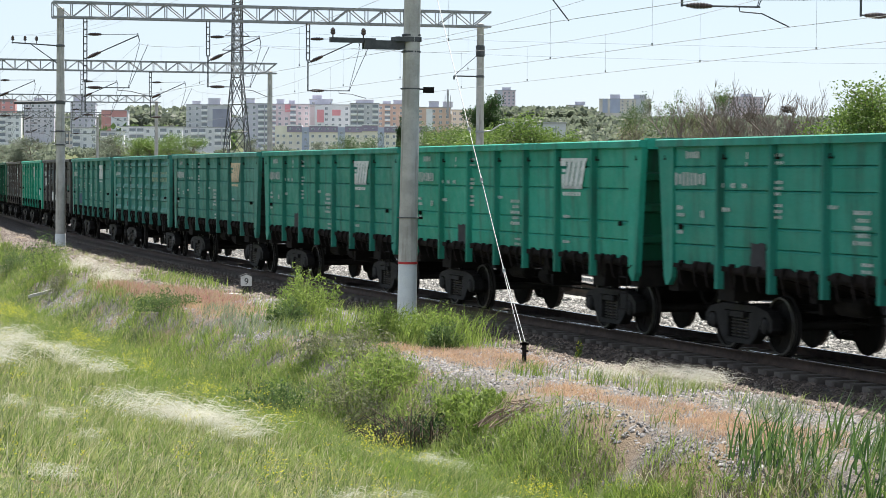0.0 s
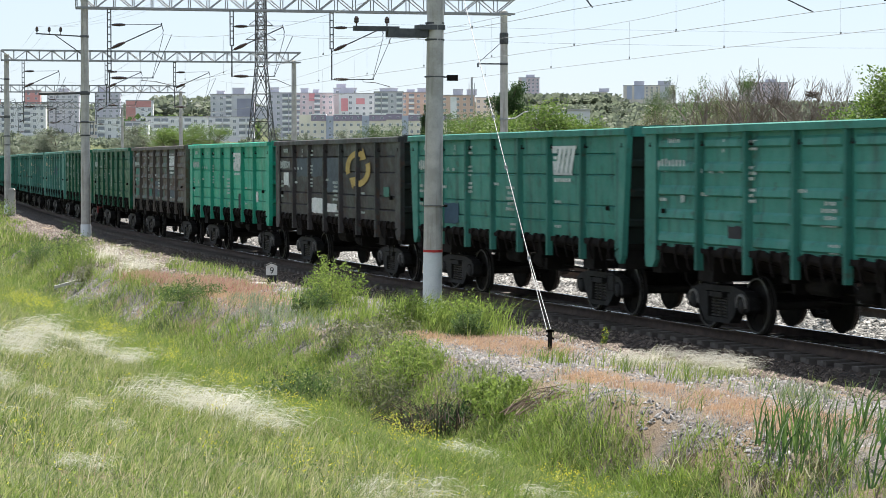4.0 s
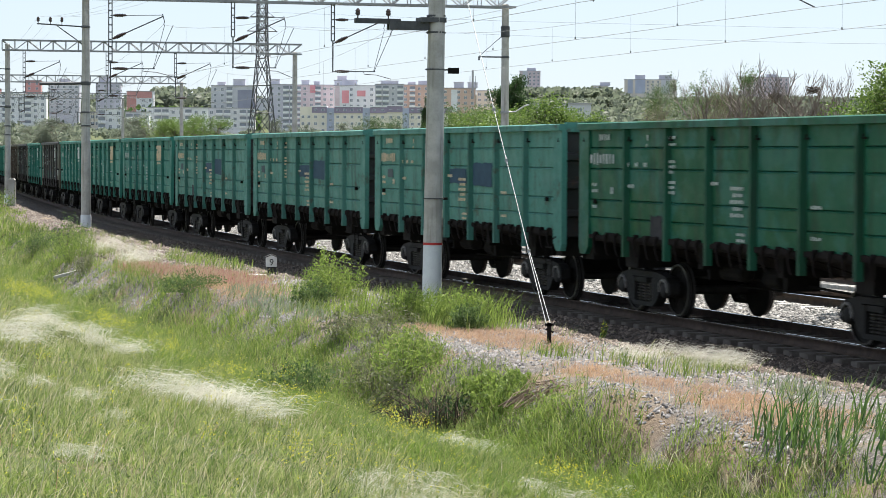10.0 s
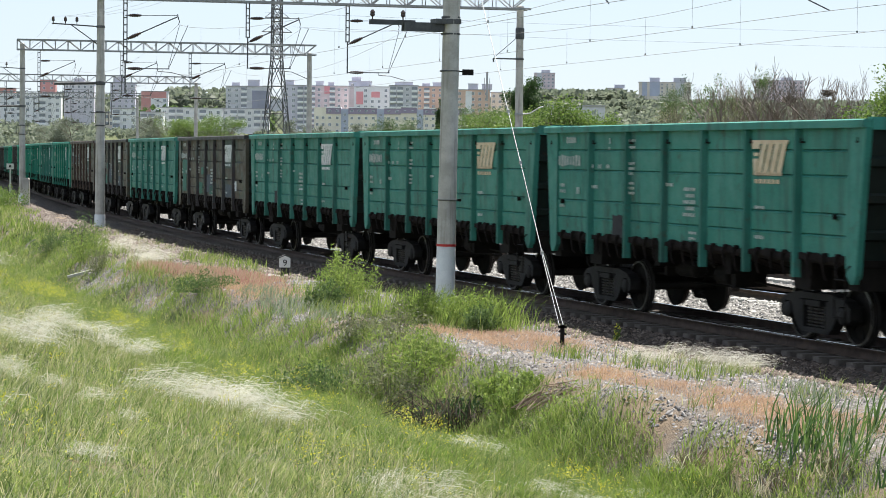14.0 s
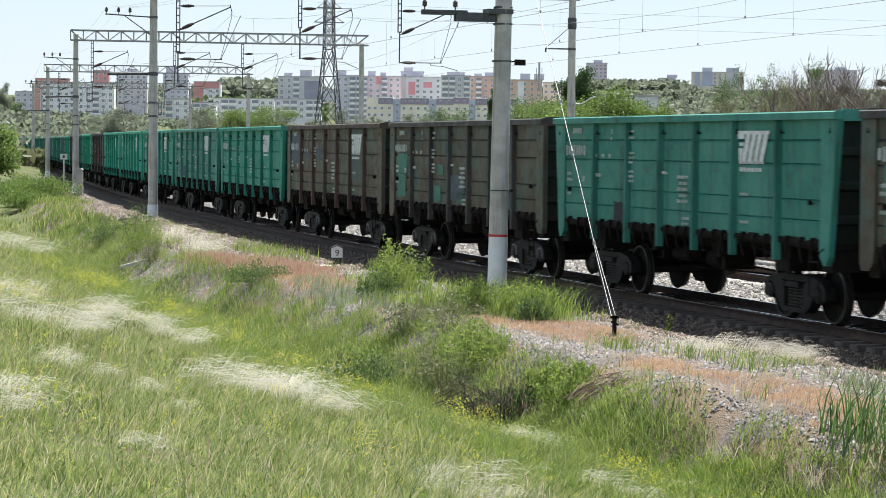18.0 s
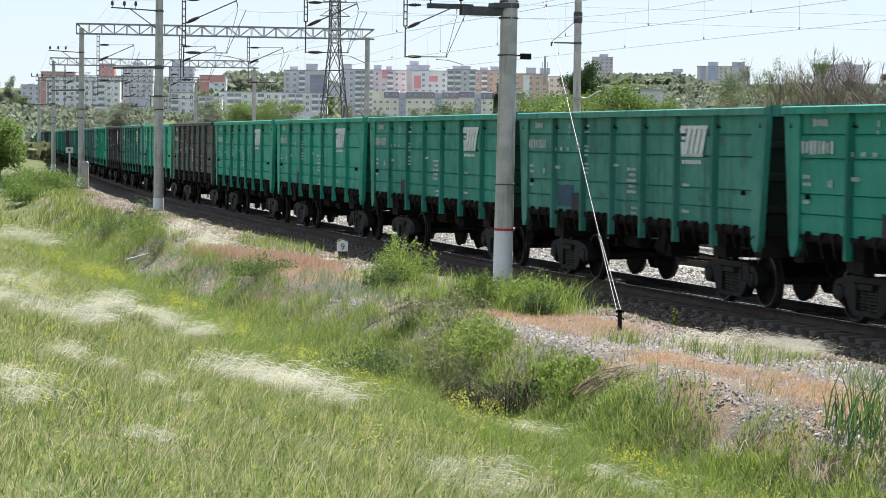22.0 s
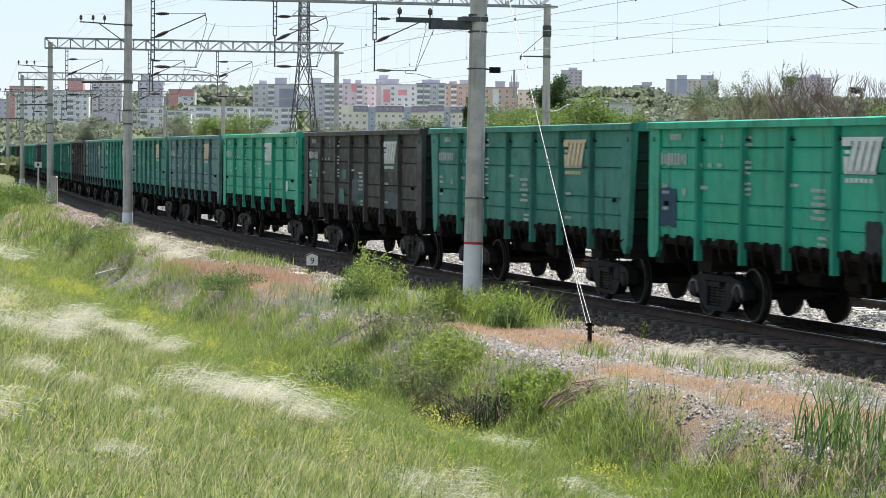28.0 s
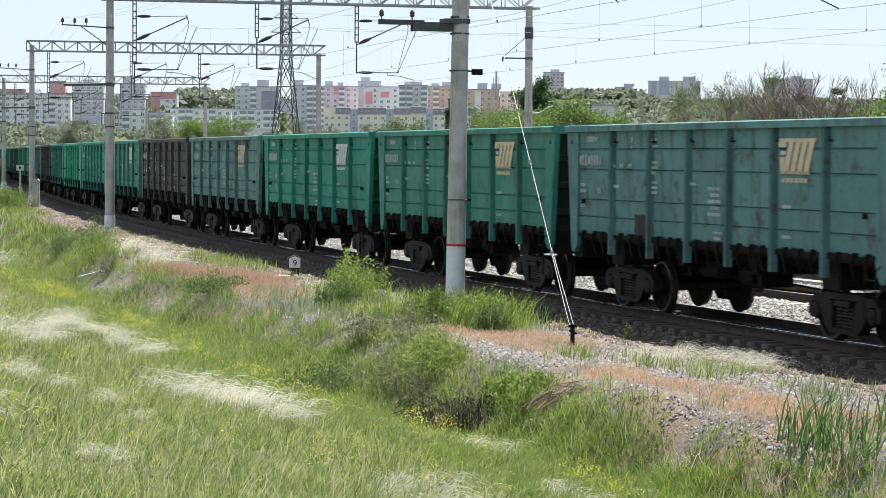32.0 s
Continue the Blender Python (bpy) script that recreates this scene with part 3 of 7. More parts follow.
def bogie_frame(side):
    """Cast side frame of the three-piece bogie, with an opening for the springs."""
    b = Build()
    y0, y1 = sorted((side * 0.93, side * 1.13))
    upper = [(-1.18, 0.60), (-1.18, 0.42), (-1.08, 0.36), (-1.07, 0.54), (-1.0, 0.62), (-0.85, 0.62), (-0.77, 0.54), (-0.75, 0.42), (-0.70, 0.46), (-0.46, 0.68), (0.46, 0.68), (0.70, 0.46), (0.75, 0.42), (0.77, 0.54), (0.85, 0.62), (1.0, 0.62), (1.07, 0.54), (1.08, 0.36), (1.18, 0.42), (1.18, 0.60), (1.02, 0.71), (0.60, 0.785), (-0.60, 0.785), (-1.02, 0.71)]
    b.prism(upper, y0, y1)
    for e in (1, -1):
        b.prism([(e * 0.70, 0.46), (e * 0.48, 0.66), (e * 0.38, 0.66), (e * 0.38, 0.24), (e * 0.45, 0.19)], y0, y1)
    b.prism([(-0.75, 0.45), (-0.60, 0.26), (-0.44, 0.155), (0.44, 0.155), (0.60, 0.26), (0.75, 0.45), (0.67, 0.45), (0.50, 0.235), (-0.50, 0.235), (-0.67, 0.45)], y0, y1)
    b.box(-0.25, 0.25, *sorted((side * 0.95, side * 1.17)), 0.58, 0.67)
    return b


def spring(side):
    b = Build()
    for x in (-0.22, 0.0, 0.22):
        for i in range(6):
            z = 0.25 + i * 0.053
            b.turned([(0.06, z), (0.092, z + 0.012), (0.092, z + 0.03), (0.06, z + 0.042)], 9, pose(x, side * 1.03, 0), cap=False)
        b.turned([(0.055, 0.24), (0.055, 0.58)], 6, pose(x, side * 1.03, 0))
    return b


def axle_box(side, x):
    b = Build()
    m = pose(x, side * 0.9, 0.475, -90 * side)
    b.turned([(0.145, 0), (0.145, 0.17), (0.13, 0.19), (0.13, 0.24), (0.09, 0.26), (0.04, 0.265)], 14, m)
    return b


def adapter(x):
    """Worn saddle over an axle box; its highlight is put into the pale colour."""
    b = Build()
    pts = [(x + 0.175 * math.cos(a), 1.145, 0.475 + 0.185 * math.sin(a)) for a in (-0.2, 0.25, 0.7, 1.15, 1.57, 2.0, 2.45, 2.9, 3.35)]
    return b.path(pts, [0.012, 0.024, 0.026, 0.026, 0.026, 0.026, 0.026, 0.024, 0.012], 5)


def wheel(side):
    b = Build()
    m = pose(0, side * 0.765, 0, -90 * side)
    r = [(0.10, 0.07), (0.14, 0.09), (0.16, 0.02), (0.38, -0.01), (0.405, 0.03), (0.44, 0.045)]
    b.turned([(0.505, -0.045), (0.505, -0.02), (0.475, 0.0), (0.470, 0.085)], 28, m, cap=False)
    b.turned(list(reversed(r)), 28, m, cap=False)
    b.turned([(0.44, 0.045), (0.442, 0.08)], 28, m, cap=False)
    b.turned([(0.505, -0.045), (0.42, -0.05), (0.4, -0.03), (0.12, -0.06)], 28, m, cap=True)
    b.turned([(0.10, -0.1), (0.10, 0.17)], 12, m)
    for k in range(6):  # cast marks that show the turning
        a = k * math.pi / 3
        b.box(0.2, 0.36, -0.012, 0.012, 0.0, 0.02, m @ pose(0, 0, 0, 0, 0, math.degrees(a)))
    return b


def rim(side):
    return Build().turned([(0.436, 0.078), (0.438, 0.094), (0.466, 0.092), (0.474, 0.04)], 28, pose(0, side * 0.765, 0, -90 * side), cap=False)


def stencils(seed, side=1):
    """Unreadable lettering: rows of small bars, in the order in which the wagons carry them."""
    rnd = random.Random(seed)
    b = Build()
    y = side * (WIDE - 0.060)

    def bar(x, z, w, h):  # x from the wagon's middle in reading direction
        b.box(-x - w / 2, -x + w / 2, *sorted((y, y + side * 0.004)), z - h / 2, z + h / 2)

    def word(x, z, h, n, fill=0.7):
        for i in range(n):
            bar(x + i * h * 0.62, z, h * 0.4 * rnd.uniform(0.65, 1.1), h * rnd.uniform(0.65, 0.95))

    word(-5.55, 3.22, 0.14, 6)
    word(-5.95, 2.82, 0.24, 8)
    word(-5.9, 2.34, 0.08, 5), word(-5.9, 2.22, 0.07, 7)
    word(-5.0, 2.24, 0.14, 2)
    word(-5.9, 1.93, 0.07, 6)
    for x in (-4.3, -3.9, -3.5):
        word(x, 2.72, 0.09, 3)
    word(-4.2, 2.33, 0.08, 6)
    word(-3.35, 3.2, 0.13, 1), word(-3.4, 3.06, 0.07, 2)
    word(-2.45, 3.2, 0.06, 9), word(-2.4, 3.08, 0.06, 8)
    for k in range(3):
        word(-2.5, 2.78 - 0.09 * k, 0.06, 10 - 2 * (k == 2))
    for z in (2.42, 2.33, 2.24):
        word(-2.4, z, 0.06, 7)
    word(-0.7, 2.42, 0.07, 7)
    for k in range(5):
        word(0.05 + 0.1 * (k % 2), 2.35 - 0.11 * k, 0.075, 11 - (k % 2) * 3)
    word(2.9, 2.1, 0.07, 8), word(2.9, 1.62, 0.07, 8), word(0.3, 1.6, 0.06, 9), word(0.3, 1.5, 0.06, 8)
    return b


def slant_emblem(shift=1.0, side=1):
    """Trapezoid emblem with slanting gaps."""
    b = Build()
    y0, y1 = sorted((side * (WIDE - 0.058), side * (WIDE - 0.053)))
    z1, z0 = 3.19, 2.62

    def piece(u):
        b.prism([(-(2.55 + 1.1 * (x - 2.55)) - shift, z) for x, z in u], y0, y1)

    piece([(1.98, z1), (3.18, z1), (3.16, z1 - 0.06), (1.99, z1 - 0.06)])
    piece([(1.98, z1 - 0.06), (2.24, z1 - 0.06), (2.24, z1 - 0.14), (2.0, z1 - 0.14)])
    piece([(2.05, z1 - 0.2), (2.22, z1 - 0.2), (2.2, z1 - 0.26), (2.07, z1 - 0.26)])
    for k in range(4):
        a = 2.32 + 0.215 * k
        piece([(a, z1 - 0.06), (a + 0.165, z1 - 0.06), (a + 0.165 - 0.2, z0), (a - 0.2, z0)])
    piece([(2.03, z1 - 0.3), (2.2, z1 - 0.3), (2.1, z0), (2.06, z0)])
    piece([(2.1, z0), (2.98, z0), (2.97, z0 + 0.05), (2.1, z0 + 0.05)])
    for k in range(6):
        piece([(2.1 + 0.14 * k, z0 - 0.13), (2.19 + 0.14 * k, z0 - 0.13), (2.19 + 0.14 * k, z0 - 0.06), (2.1 + 0.14 * k, z0 - 0.06)])
    return b


def ring_emblem(side=1):
    """Two bent arrows that chase each other round a ring."""
    b = Build()
    y0, y1 = sorted((side * (WIDE - 0.057), side * (WIDE - 0.052)))
    for k in (0, 1):
        a0 = math.radians(200 + 180 * k)
        o = []
        for i in range(13):
            a = a0 - math.radians(130) * i / 12
            o.append((0.46 * math.cos(a), 0.46 * math.sin(a)))
        i_ = []
        for i in range(13):
            a = a0 - math.radians(130) * i / 12
            i_.append((0.31 * math.cos(a), 0.31 * math.sin(a)))
        for i in range(12):
            b.prism([(-2.6 * x - 2.57, z + 2.72) for x, z in (o[i], o[i + 1], i_[i + 1], i_[i])], y0, y1)
        a = a0 - math.radians(130)
        tip = a - math.radians(32)
        b.prism([(-2.6 * x - 2.57, z + 2.72) for x, z in ((0.56 * math.cos(a), 0.56 * math.sin(a)), (0.39 * math.cos(tip), 0.39 * math.sin(tip)), (0.22 * math.cos(a), 0.22 * math.sin(a)))], y0, y1)
    return b


def patch(x, z, w, h, side=1, ragged=0.018):
    """A repainted patch with an uneven edge."""
    rnd = random.Random(int(1000 * (x + 10 * z + w)))
    y0, y1 = sorted((side * (WIDE - 0.066), side * (WIDE - 0.062)))
    q = min(ragged, 0.04 * min(w, h))
    n = 6
    rim_ = [(-w / 2 + w * i / n, -h / 2) for i in range(n)] + [(w / 2, -h / 2 + h * i / n) for i in range(n)] + [(w / 2 - w * i / n, h / 2) for i in range(n)] + [(-w / 2, h / 2 - h * i / n) for i in range(n)]
    return Build().prism([(-x - u + rnd.uniform(-q, q), z + v + rnd.uniform(-q, q)) for u, v in rim_], y0, y1)


def lugs(drawn):
    """Small black tie-down lugs under the top rail, beside each post and at the corners."""
    b = Build()
    for x in (*[p - 0.15 for p in POSTS], end_x(3.0, drawn) - 0.22, -end_x(3.0, drawn) + 0.22):
        b.box(x - 0.045, x + 0.045, WIDE - 0.10, WIDE - 0.035, 3.14, 3.17).rod((x, WIDE - 0.045, 3.15), (x, WIDE - 0.04, 3.22), 0.016, n=5)
    return b


def lower_chord():
    """The angle iron under the side wall, crusted with brake dust in an uneven line."""
    rnd = random.Random(4)
    xs = [-6.1 + 12.2 * i / 70 for i in range(71)]
    return Build().prism([(x, 1.33) for x in xs] + [(x, 1.41 + rnd.uniform(-0.02, 0.05)) for x in xs[::-1]], WIDE - 0.098, WIDE - 0.058)


def wagon_master(name, kind, drawn):
    w = thing(name, "", "freight wagon")
    for s in (1, -1):
        part("side_wall", side_sheet(s, kind), PAINTS["green"], w)
        for x in POSTS:
            part("side_post", side_post(s, x), PAINTS["green"], w)
        for e in (1, -1):
            part("corner_post", corner_post(s, e, drawn), PAINTS["green"], w)
        for x0, x1 in BAYS:
            part("hatch", hatch(s, x0, x1), GRIME_IRON, w, "grimy dark drop door with hooked catches")
    part("top_rail", top_rail(drawn), PAINTS["green"], w)
    part("lower_chord", lower_chord(), GRIME_IRON, w, "angle iron crusted with brown brake dust")
    part("lug", lugs(drawn), BLACK_IRON, w, "row of black tie-down lugs")["kind"] = "stuff"
    for e in (1, -1):
        part("end_wall", end_wall(e, drawn), PAINTS["green"], w)
        for y in (-0.75, 0.75):
            part("end_post", Build().prism([(e * (end_x(1.0, drawn) - 0.1), 1.0), (e * end_x(1.0, drawn), 1.0), (e * end_x(3.3, drawn), TOP - 0.16), (e * (end_x(3.3, drawn) - 0.1), TOP - 0.16)], y - 0.07, y + 0.07), PAINTS["green"], w)
        part("coupler", coupler(e), BLACK_IRON, w, "black knuckle coupler with hose")
    for name_, shape in underframe():
        part(name_, shape, BLACK_IRON, w, "black steel beam" if name_ != "underframe" else "black steel floor frame")
    part("brake_gear", brake_gear(), BLACK_IRON, w, "black brake cylinder, tank and rods")
    part("ladder", ladder(1, -6.05), BLACK_IRON, w, "thin steel ladder")["kind"] = "stuff"
    for e in (1, -1):
        for s in (1, -1):
            part("stake", Build().rod((e * 5.7, s * (WIDE - 0.03), 1.98), (e * 5.7, s * (WIDE - 0.03), 2.06), 0.04, n=8), BLACK_IRON, w, "black tie-down lug")
    for e in (1, -1):
        bogie = part("bogie", Build().prism([(-0.22, 0.52), (0.22, 0.52), (0.25, 0.78), (-0.25, 0.78)], -1.0, 1.0).box(-0.16, 0.16, -0.16, 0.16, 0.78, 0.97), BLACK_IRON, w, "black cast three-piece bogie", pose(e * 4.325, 0, 0))
        for s in (1, -1):
            part("side_frame", bogie_frame(s), FRAME_IRON, bogie)
            part("spring", spring(s), SPRING_IRON, bogie, "coil springs", smooth=True)["kind"] = "stuff"
            for x in (-0.925, 0.925):
                part("axle_box", axle_box(s, x), FRAME_IRON, bogie, smooth=True)
                if s > 0 and not drawn:
                    part("adapter", adapter(x), SADDLE, bogie, "worn saddle over the axle box, highlight painted pale", smooth=True)
        for x in (-0.925, 0.925):
            axle = Build().rod((0, -1.05, 0), (0, 1.05, 0), 0.08, n=10)
            for s in (1, -1):
                wb = wheel(s)
                axle.add(wb.v, wb.f)
            axle.kind = 1
            for s in (1, -1):
                rb = rim(s)
                axle.add(rb.v, rb.f)
            part("wheelset", axle, [WHEEL_IRON, TREAD], bogie, "greasy dark steel wheels with worn rims", pose(x, 0, 0.475), smooth=True)
    return w


PAINTED = ("end_post", "side_wall", "side_post", "corner_post", "top_rail", "end_wall")
MESH_PAINTED = {}
# ends of most wagons: shade of the gap put in as darker paint
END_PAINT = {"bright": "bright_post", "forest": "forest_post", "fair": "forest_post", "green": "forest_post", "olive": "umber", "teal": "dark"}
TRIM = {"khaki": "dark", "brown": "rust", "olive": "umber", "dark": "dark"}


def repaint(w, paint):
    """Gives the painted parts of a wagon another paint; meshes are shared between wagons of one paint."""
    for o in w.children:
        if o.name.split(".")[0] in PAINTED:
            kind_ = o.name.split(".")[0]
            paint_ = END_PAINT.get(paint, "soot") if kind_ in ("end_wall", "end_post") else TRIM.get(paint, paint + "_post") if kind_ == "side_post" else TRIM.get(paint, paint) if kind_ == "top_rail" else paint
            key = (o.data.name, paint_)
            if key not in MESH_PAINTED:
                me = o.data.copy()
                me.materials[0] = PAINTS[paint_]
                MESH_PAINTED[key] = me
            o.data = MESH_PAINTED[key]


MASTERS = {(0, 1): wagon_master("gondola_wagon", 0, 1), (0, 0): wagon_master("gondola_wagon", 0, 0), (1, 0): wagon_master("gondola_wagon", 1, 0)}
UPRIGHT = ("bright", "forest", "teal", "olive", "dark", "khaki", "brown")  # wagons with upright ends
EMBLEM, EMBLEM5, RING, LETTERS = slant_emblem(0.82), slant_emblem(-0.86), ring_emblem(), [stencils(k) for k in range(3)]
MARK_MESH = {}


def mark(w, name, build, material, label):
    key = (name, id(build), material.name)
    if key not in MARK_MESH:
        MARK_MESH[key] = build.mesh(name, material)
    o = part(name, MARK_MESH[key], material, w, label)
    if name == "stencil":
        o["kind"] = "stuff"


LOOKS = {  # paint, pressing, emblem (w white, p yellowed, r ring, none), extra
    0: ("green", 0, "", "slate"), 1: ("fair", 0, "w", "slate"), 2: ("green", 0, "w", "slate"), 3: ("sea", 0, "p", ""), 4: ("sea", 1, "t", "words slate"), 5: ("sea", 0, "w", "blue_low"),
    6: ("dark", 0, "r", "greys"), 7: ("bright", 0, "w", "slate5 white_low"), 8: ("olive", 1, "w", "teals"), 9: ("forest", 0, "", ""), 10: ("forest", 0, "", "slate"),
    11: ("teal", 0, "", "blues"), 12: ("teal", 0, "", "blues"), 13: ("teal", 0, "", "blues slate diamonds"), 14: ("sea", 0, "p", "slate"), 15: ("sea", 0, "p", ""), 16: ("sea", 0, "w", "slate"),
    17: ("khaki", 0, "w", "teals white_low"), 18: ("sea", 0, "w", "slate"), 19: ("khaki", 0, "w", "teals"), 20: ("brown", 0, "w", "blues_faded"), 21: ("green", 0, "w", "slate"),
    22: ("sea", 0, "w", "slate blue_low"), 23: ("green", 0, "w", "slate"), 24: ("fair", 0, "w", "slate"), 25: ("fair", 0, "w", "slate"), 26: ("khaki", 0, "", "red teals"), 27: ("bright", 0, "w", "slate5 blue_end"),
    28: ("sea", 0, "p", "slate"), 29: ("dark", 0, "w", "teals"), 30: ("bright", 0, "w", "slate5 white_low"), 31: ("grey_green", 0, "p", "slate"), 32: ("sea", 0, "p", ""), 33: ("green", 0, "w", ""),
    34: ("grey_green", 0, "p", ""), 35: ("dark", 0, "", ""), 36: ("sea", 0, "w", ""), 37: ("green", 0, "", ""), 38: ("bright", 0, "", ""), 39: ("sea", 0, "", ""), 40: ("dark", 0, "", ""),
}
WORDS = {"green": "green", "fair": "clear green", "sea": "sea-green", "bright": "bright green", "forest": "dark forest-green", "teal": "faded teal", "grey_green": "grey-green", "brown": "rusty brown", "olive": "dirty olive-brown", "dark": "blackened brown", "khaki": "grimy khaki-brown"}
FAR = ["green", "sea", "forest", "green", "bright", "dark", "sea", "grey_green", "green", "sea"]
PATCHES = {
    "slate": [((-2.95, 1.58, 0.5, 0.48), SLATE_MARK)], "slate5": [((2.1, 1.66, 0.5, 0.5), SLATE_MARK)], "diamonds": [((6.35, 2.35, 0.22, 0.26), WHITE_MARK), ((6.35, 1.95, 0.2, 0.3), WHITE_MARK)], "words": [((2.75 + 0.29 * k, 2.74, 0.14, 0.34), FADED_WORD) for k in range(5)] + [((4.62 + 0.29 * k, 2.74, 0.14, 0.34), FADED_WORD) for k in range(5)], "blues": [((-0.02, 2.42, 1.15, 0.32), BLUE_MARK), ((1.64, 2.46, 1.25, 0.5), BLUE_MARK), ((-5.25, 2.44, 0.42, 0.2), SLATE_BLUE)], "blue_low": [((-3.6, 1.75, 1.0, 0.45), BLUE_MARK)],
    "greys": [((-5.3, 2.42, 0.6, 0.36), WHITE_MARK), ((-1.7, 1.72, 1.2, 0.4), WHITE_MARK), ((-0.1, 1.68, 1.0, 0.22), WHITE_MARK), ((-1.75, 2.75, 1.2, 0.5), SLATE_BLUE), ((-3.4, 2.75, 1.2, 0.5), SLATE_BLUE), ((0.0, 2.55, 1.2, 0.9), SLATE_BLUE), ((5.2, 2.16, 0.5, 0.24), TEAL_MARK)],
    "white_low": [((4.7, 1.85, 0.3, 0.32), WHITE_MARK)], "teals": [((-5.3, 2.42, 1.0, 0.5), TEAL_MARK), ((-5.35, 1.85, 0.8, 0.6), TEAL_MARK), ((-1.6, 2.3, 0.45, 0.25), TEAL_MARK), ((-1.9, 1.7, 0.6, 0.4), TEAL_MARK), ((-0.1, 1.88, 1.2, 0.6), SLATE_BLUE), ((0.15, 1.66, 0.6, 0.28), TEAL_MARK), ((3.5, 1.68, 1.2, 0.42), SLATE_BLUE), ((3.5, 2.9, 1.45, 0.95), GHOST_MARK)],
    "blues_faded": [((-5.25, 2.75, 1.2, 0.9), SLATE_BLUE), ((-1.7, 2.6, 0.8, 0.35), SLATE_BLUE), ((-3.4, 2.6, 0.7, 0.2), SLATE_BLUE), ((3.5, 2.6, 1.45, 1.5), GHOST_MARK)], "red": [((0.8, 2.2, 0.5, 1.1), None)], "blue_end": [((-5.7, 1.95, 0.8, 0.7), BLUE_MARK)],
}
RED_MARK = plain("faded_red_paint", (0.30, 0.10, 0.07), (0.40, 0.17, 0.12), 6, 0.8, 0, 0.2, 0.002)
RED_WHEEL = plain("red_wheel_paint", (0.15, 0.02, 0.022), (0.21, 0.03, 0.03), 8, 0.6)
COUNT = 62
WAGONS = []
for w in range(COUNT):
    paint, press, emblem, extra = LOOKS.get(w, (FAR[(w * 7) % 10], 0, "wp"[w % 2], ""))
    ob = copy_thing(MASTERS[press, 0 if press or paint in UPRIGHT else 1], Matrix())
    ob.name = "gondola_wagon"
    says = {"w": " and white slanted emblem", "p": " and yellowed slanted emblem", "r": " and mustard arrow ring", "t": " and large faded lettering", "": ""}[emblem]
    tagged(ob, "%s open freight wagon, %s stencils%s" % (WORDS[paint], "yellowed" if paint == "teal" else "white", says), "freight wagon", "wagons of the passing train")
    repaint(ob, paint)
    if w < 45:
        mark(ob, "stencil", LETTERS[w % 3], PEACH_MARK if paint == "teal" else STENCIL, "yellowed stencilled lettering" if paint == "teal" else "white stencilled lettering")
    if emblem in ("w", "p") and emblem:
        mark(ob, "emblem", EMBLEM5 if paint == "bright" else EMBLEM, WHITE_MARK if emblem == "w" else PEACH_MARK, "slanted striped emblem")
    if emblem == "r":
        mark(ob, "emblem", RING, GOLD_MARK, "mustard ring of two arrows")
    for key in extra.split():
        for i, (box, stuff) in enumerate(PATCHES[key]):
            MARK_MESH.setdefault((key, i), patch(*box).mesh("paint_patch", stuff or RED_MARK))
            part("paint_patch", MARK_MESH[(key, i)], stuff or RED_MARK, ob, "repainted patch")
    if w in (5, 9, 22):
        hw = Build()
        for k in range(14):
            a, b_ = 2 * math.pi * k / 14, 2 * math.pi * (k + 1) / 14
            hw.rod((6.2 + 0.2 * math.cos(a), 1.36, 0.78 + 0.2 * math.sin(a)), (6.2 + 0.2 * math.cos(b_), 1.36, 0.78 + 0.2 * math.sin(b_)), 0.02, n=5)
        for k in range(4):
            a = math.pi * k / 4
            hw.rod((6.2 - 0.2 * math.cos(a), 1.36, 0.78 - 0.2 * math.sin(a)), (6.2 + 0.2 * math.cos(a), 1.36, 0.78 + 0.2 * math.sin(a)), 0.014, n=4)
        hw.rod((6.2, 1.36, 0.78), (6.2, 1.1, 0.9), 0.03)
        part("hand_wheel", hw, RED_WHEEL if w == 9 else BLACK_IRON, ob, "red brake hand wheel" if w == 9 else "black brake hand wheel")
    WAGONS.append(ob)
for master in MASTERS.values():
    for o in list(master.children_recursive) + [master]:
        bpy.data.objects.remove(o)


def wagon_pose(s):
    a, b = beside(s - 4.325, 0), beside(s + 4.325, 0)
    d = b - a
    return pose(*((a + b) / 2), 0, 0, math.degrees(math.atan2(d.y, d.x)))


def motions():
    """The train rolls by; wheels turn while a wagon passes near."""
    for w, ob in enumerate(WAGONS):
        s0 = (w - 0.5) * GAP
        walk(ob, [(t, wagon_pose(s0 - run(t))) for t in range(33)])
        near = [k for k in range(32 * 30 + 1) if -16 < s0 - run(k / 30) < 40]
        if not near:
            continue
        ks = sorted({0, 960, *near})
        for o in ob.children_recursive:
            if o.name.startswith("wheelset"):
                x = o.location.x
                walk(o, [(k / 30, pose(x, 0, 0.475) @ Matrix.Rotation(-(run(min(max(k, near[0]), near[-1]) / 30) - run(near[0] / 30)) / 0.475, 4, "Y")) for k in ks])
    for ob, p, turn, phase, scale in PLUMES:
        rows = []
        for k in range(81):
            t = k * 0.4
            w = math.sin(1.9 * t + phase) + 0.6 * math.sin(3.1 * t + 2 * phase)
            rows.append((t, pose(*p, 2.5 * math.sin(2.3 * t + phase), 5.5 * w, turn + 6 * math.sin(0.9 * t + phase))))
        walk(ob, rows)


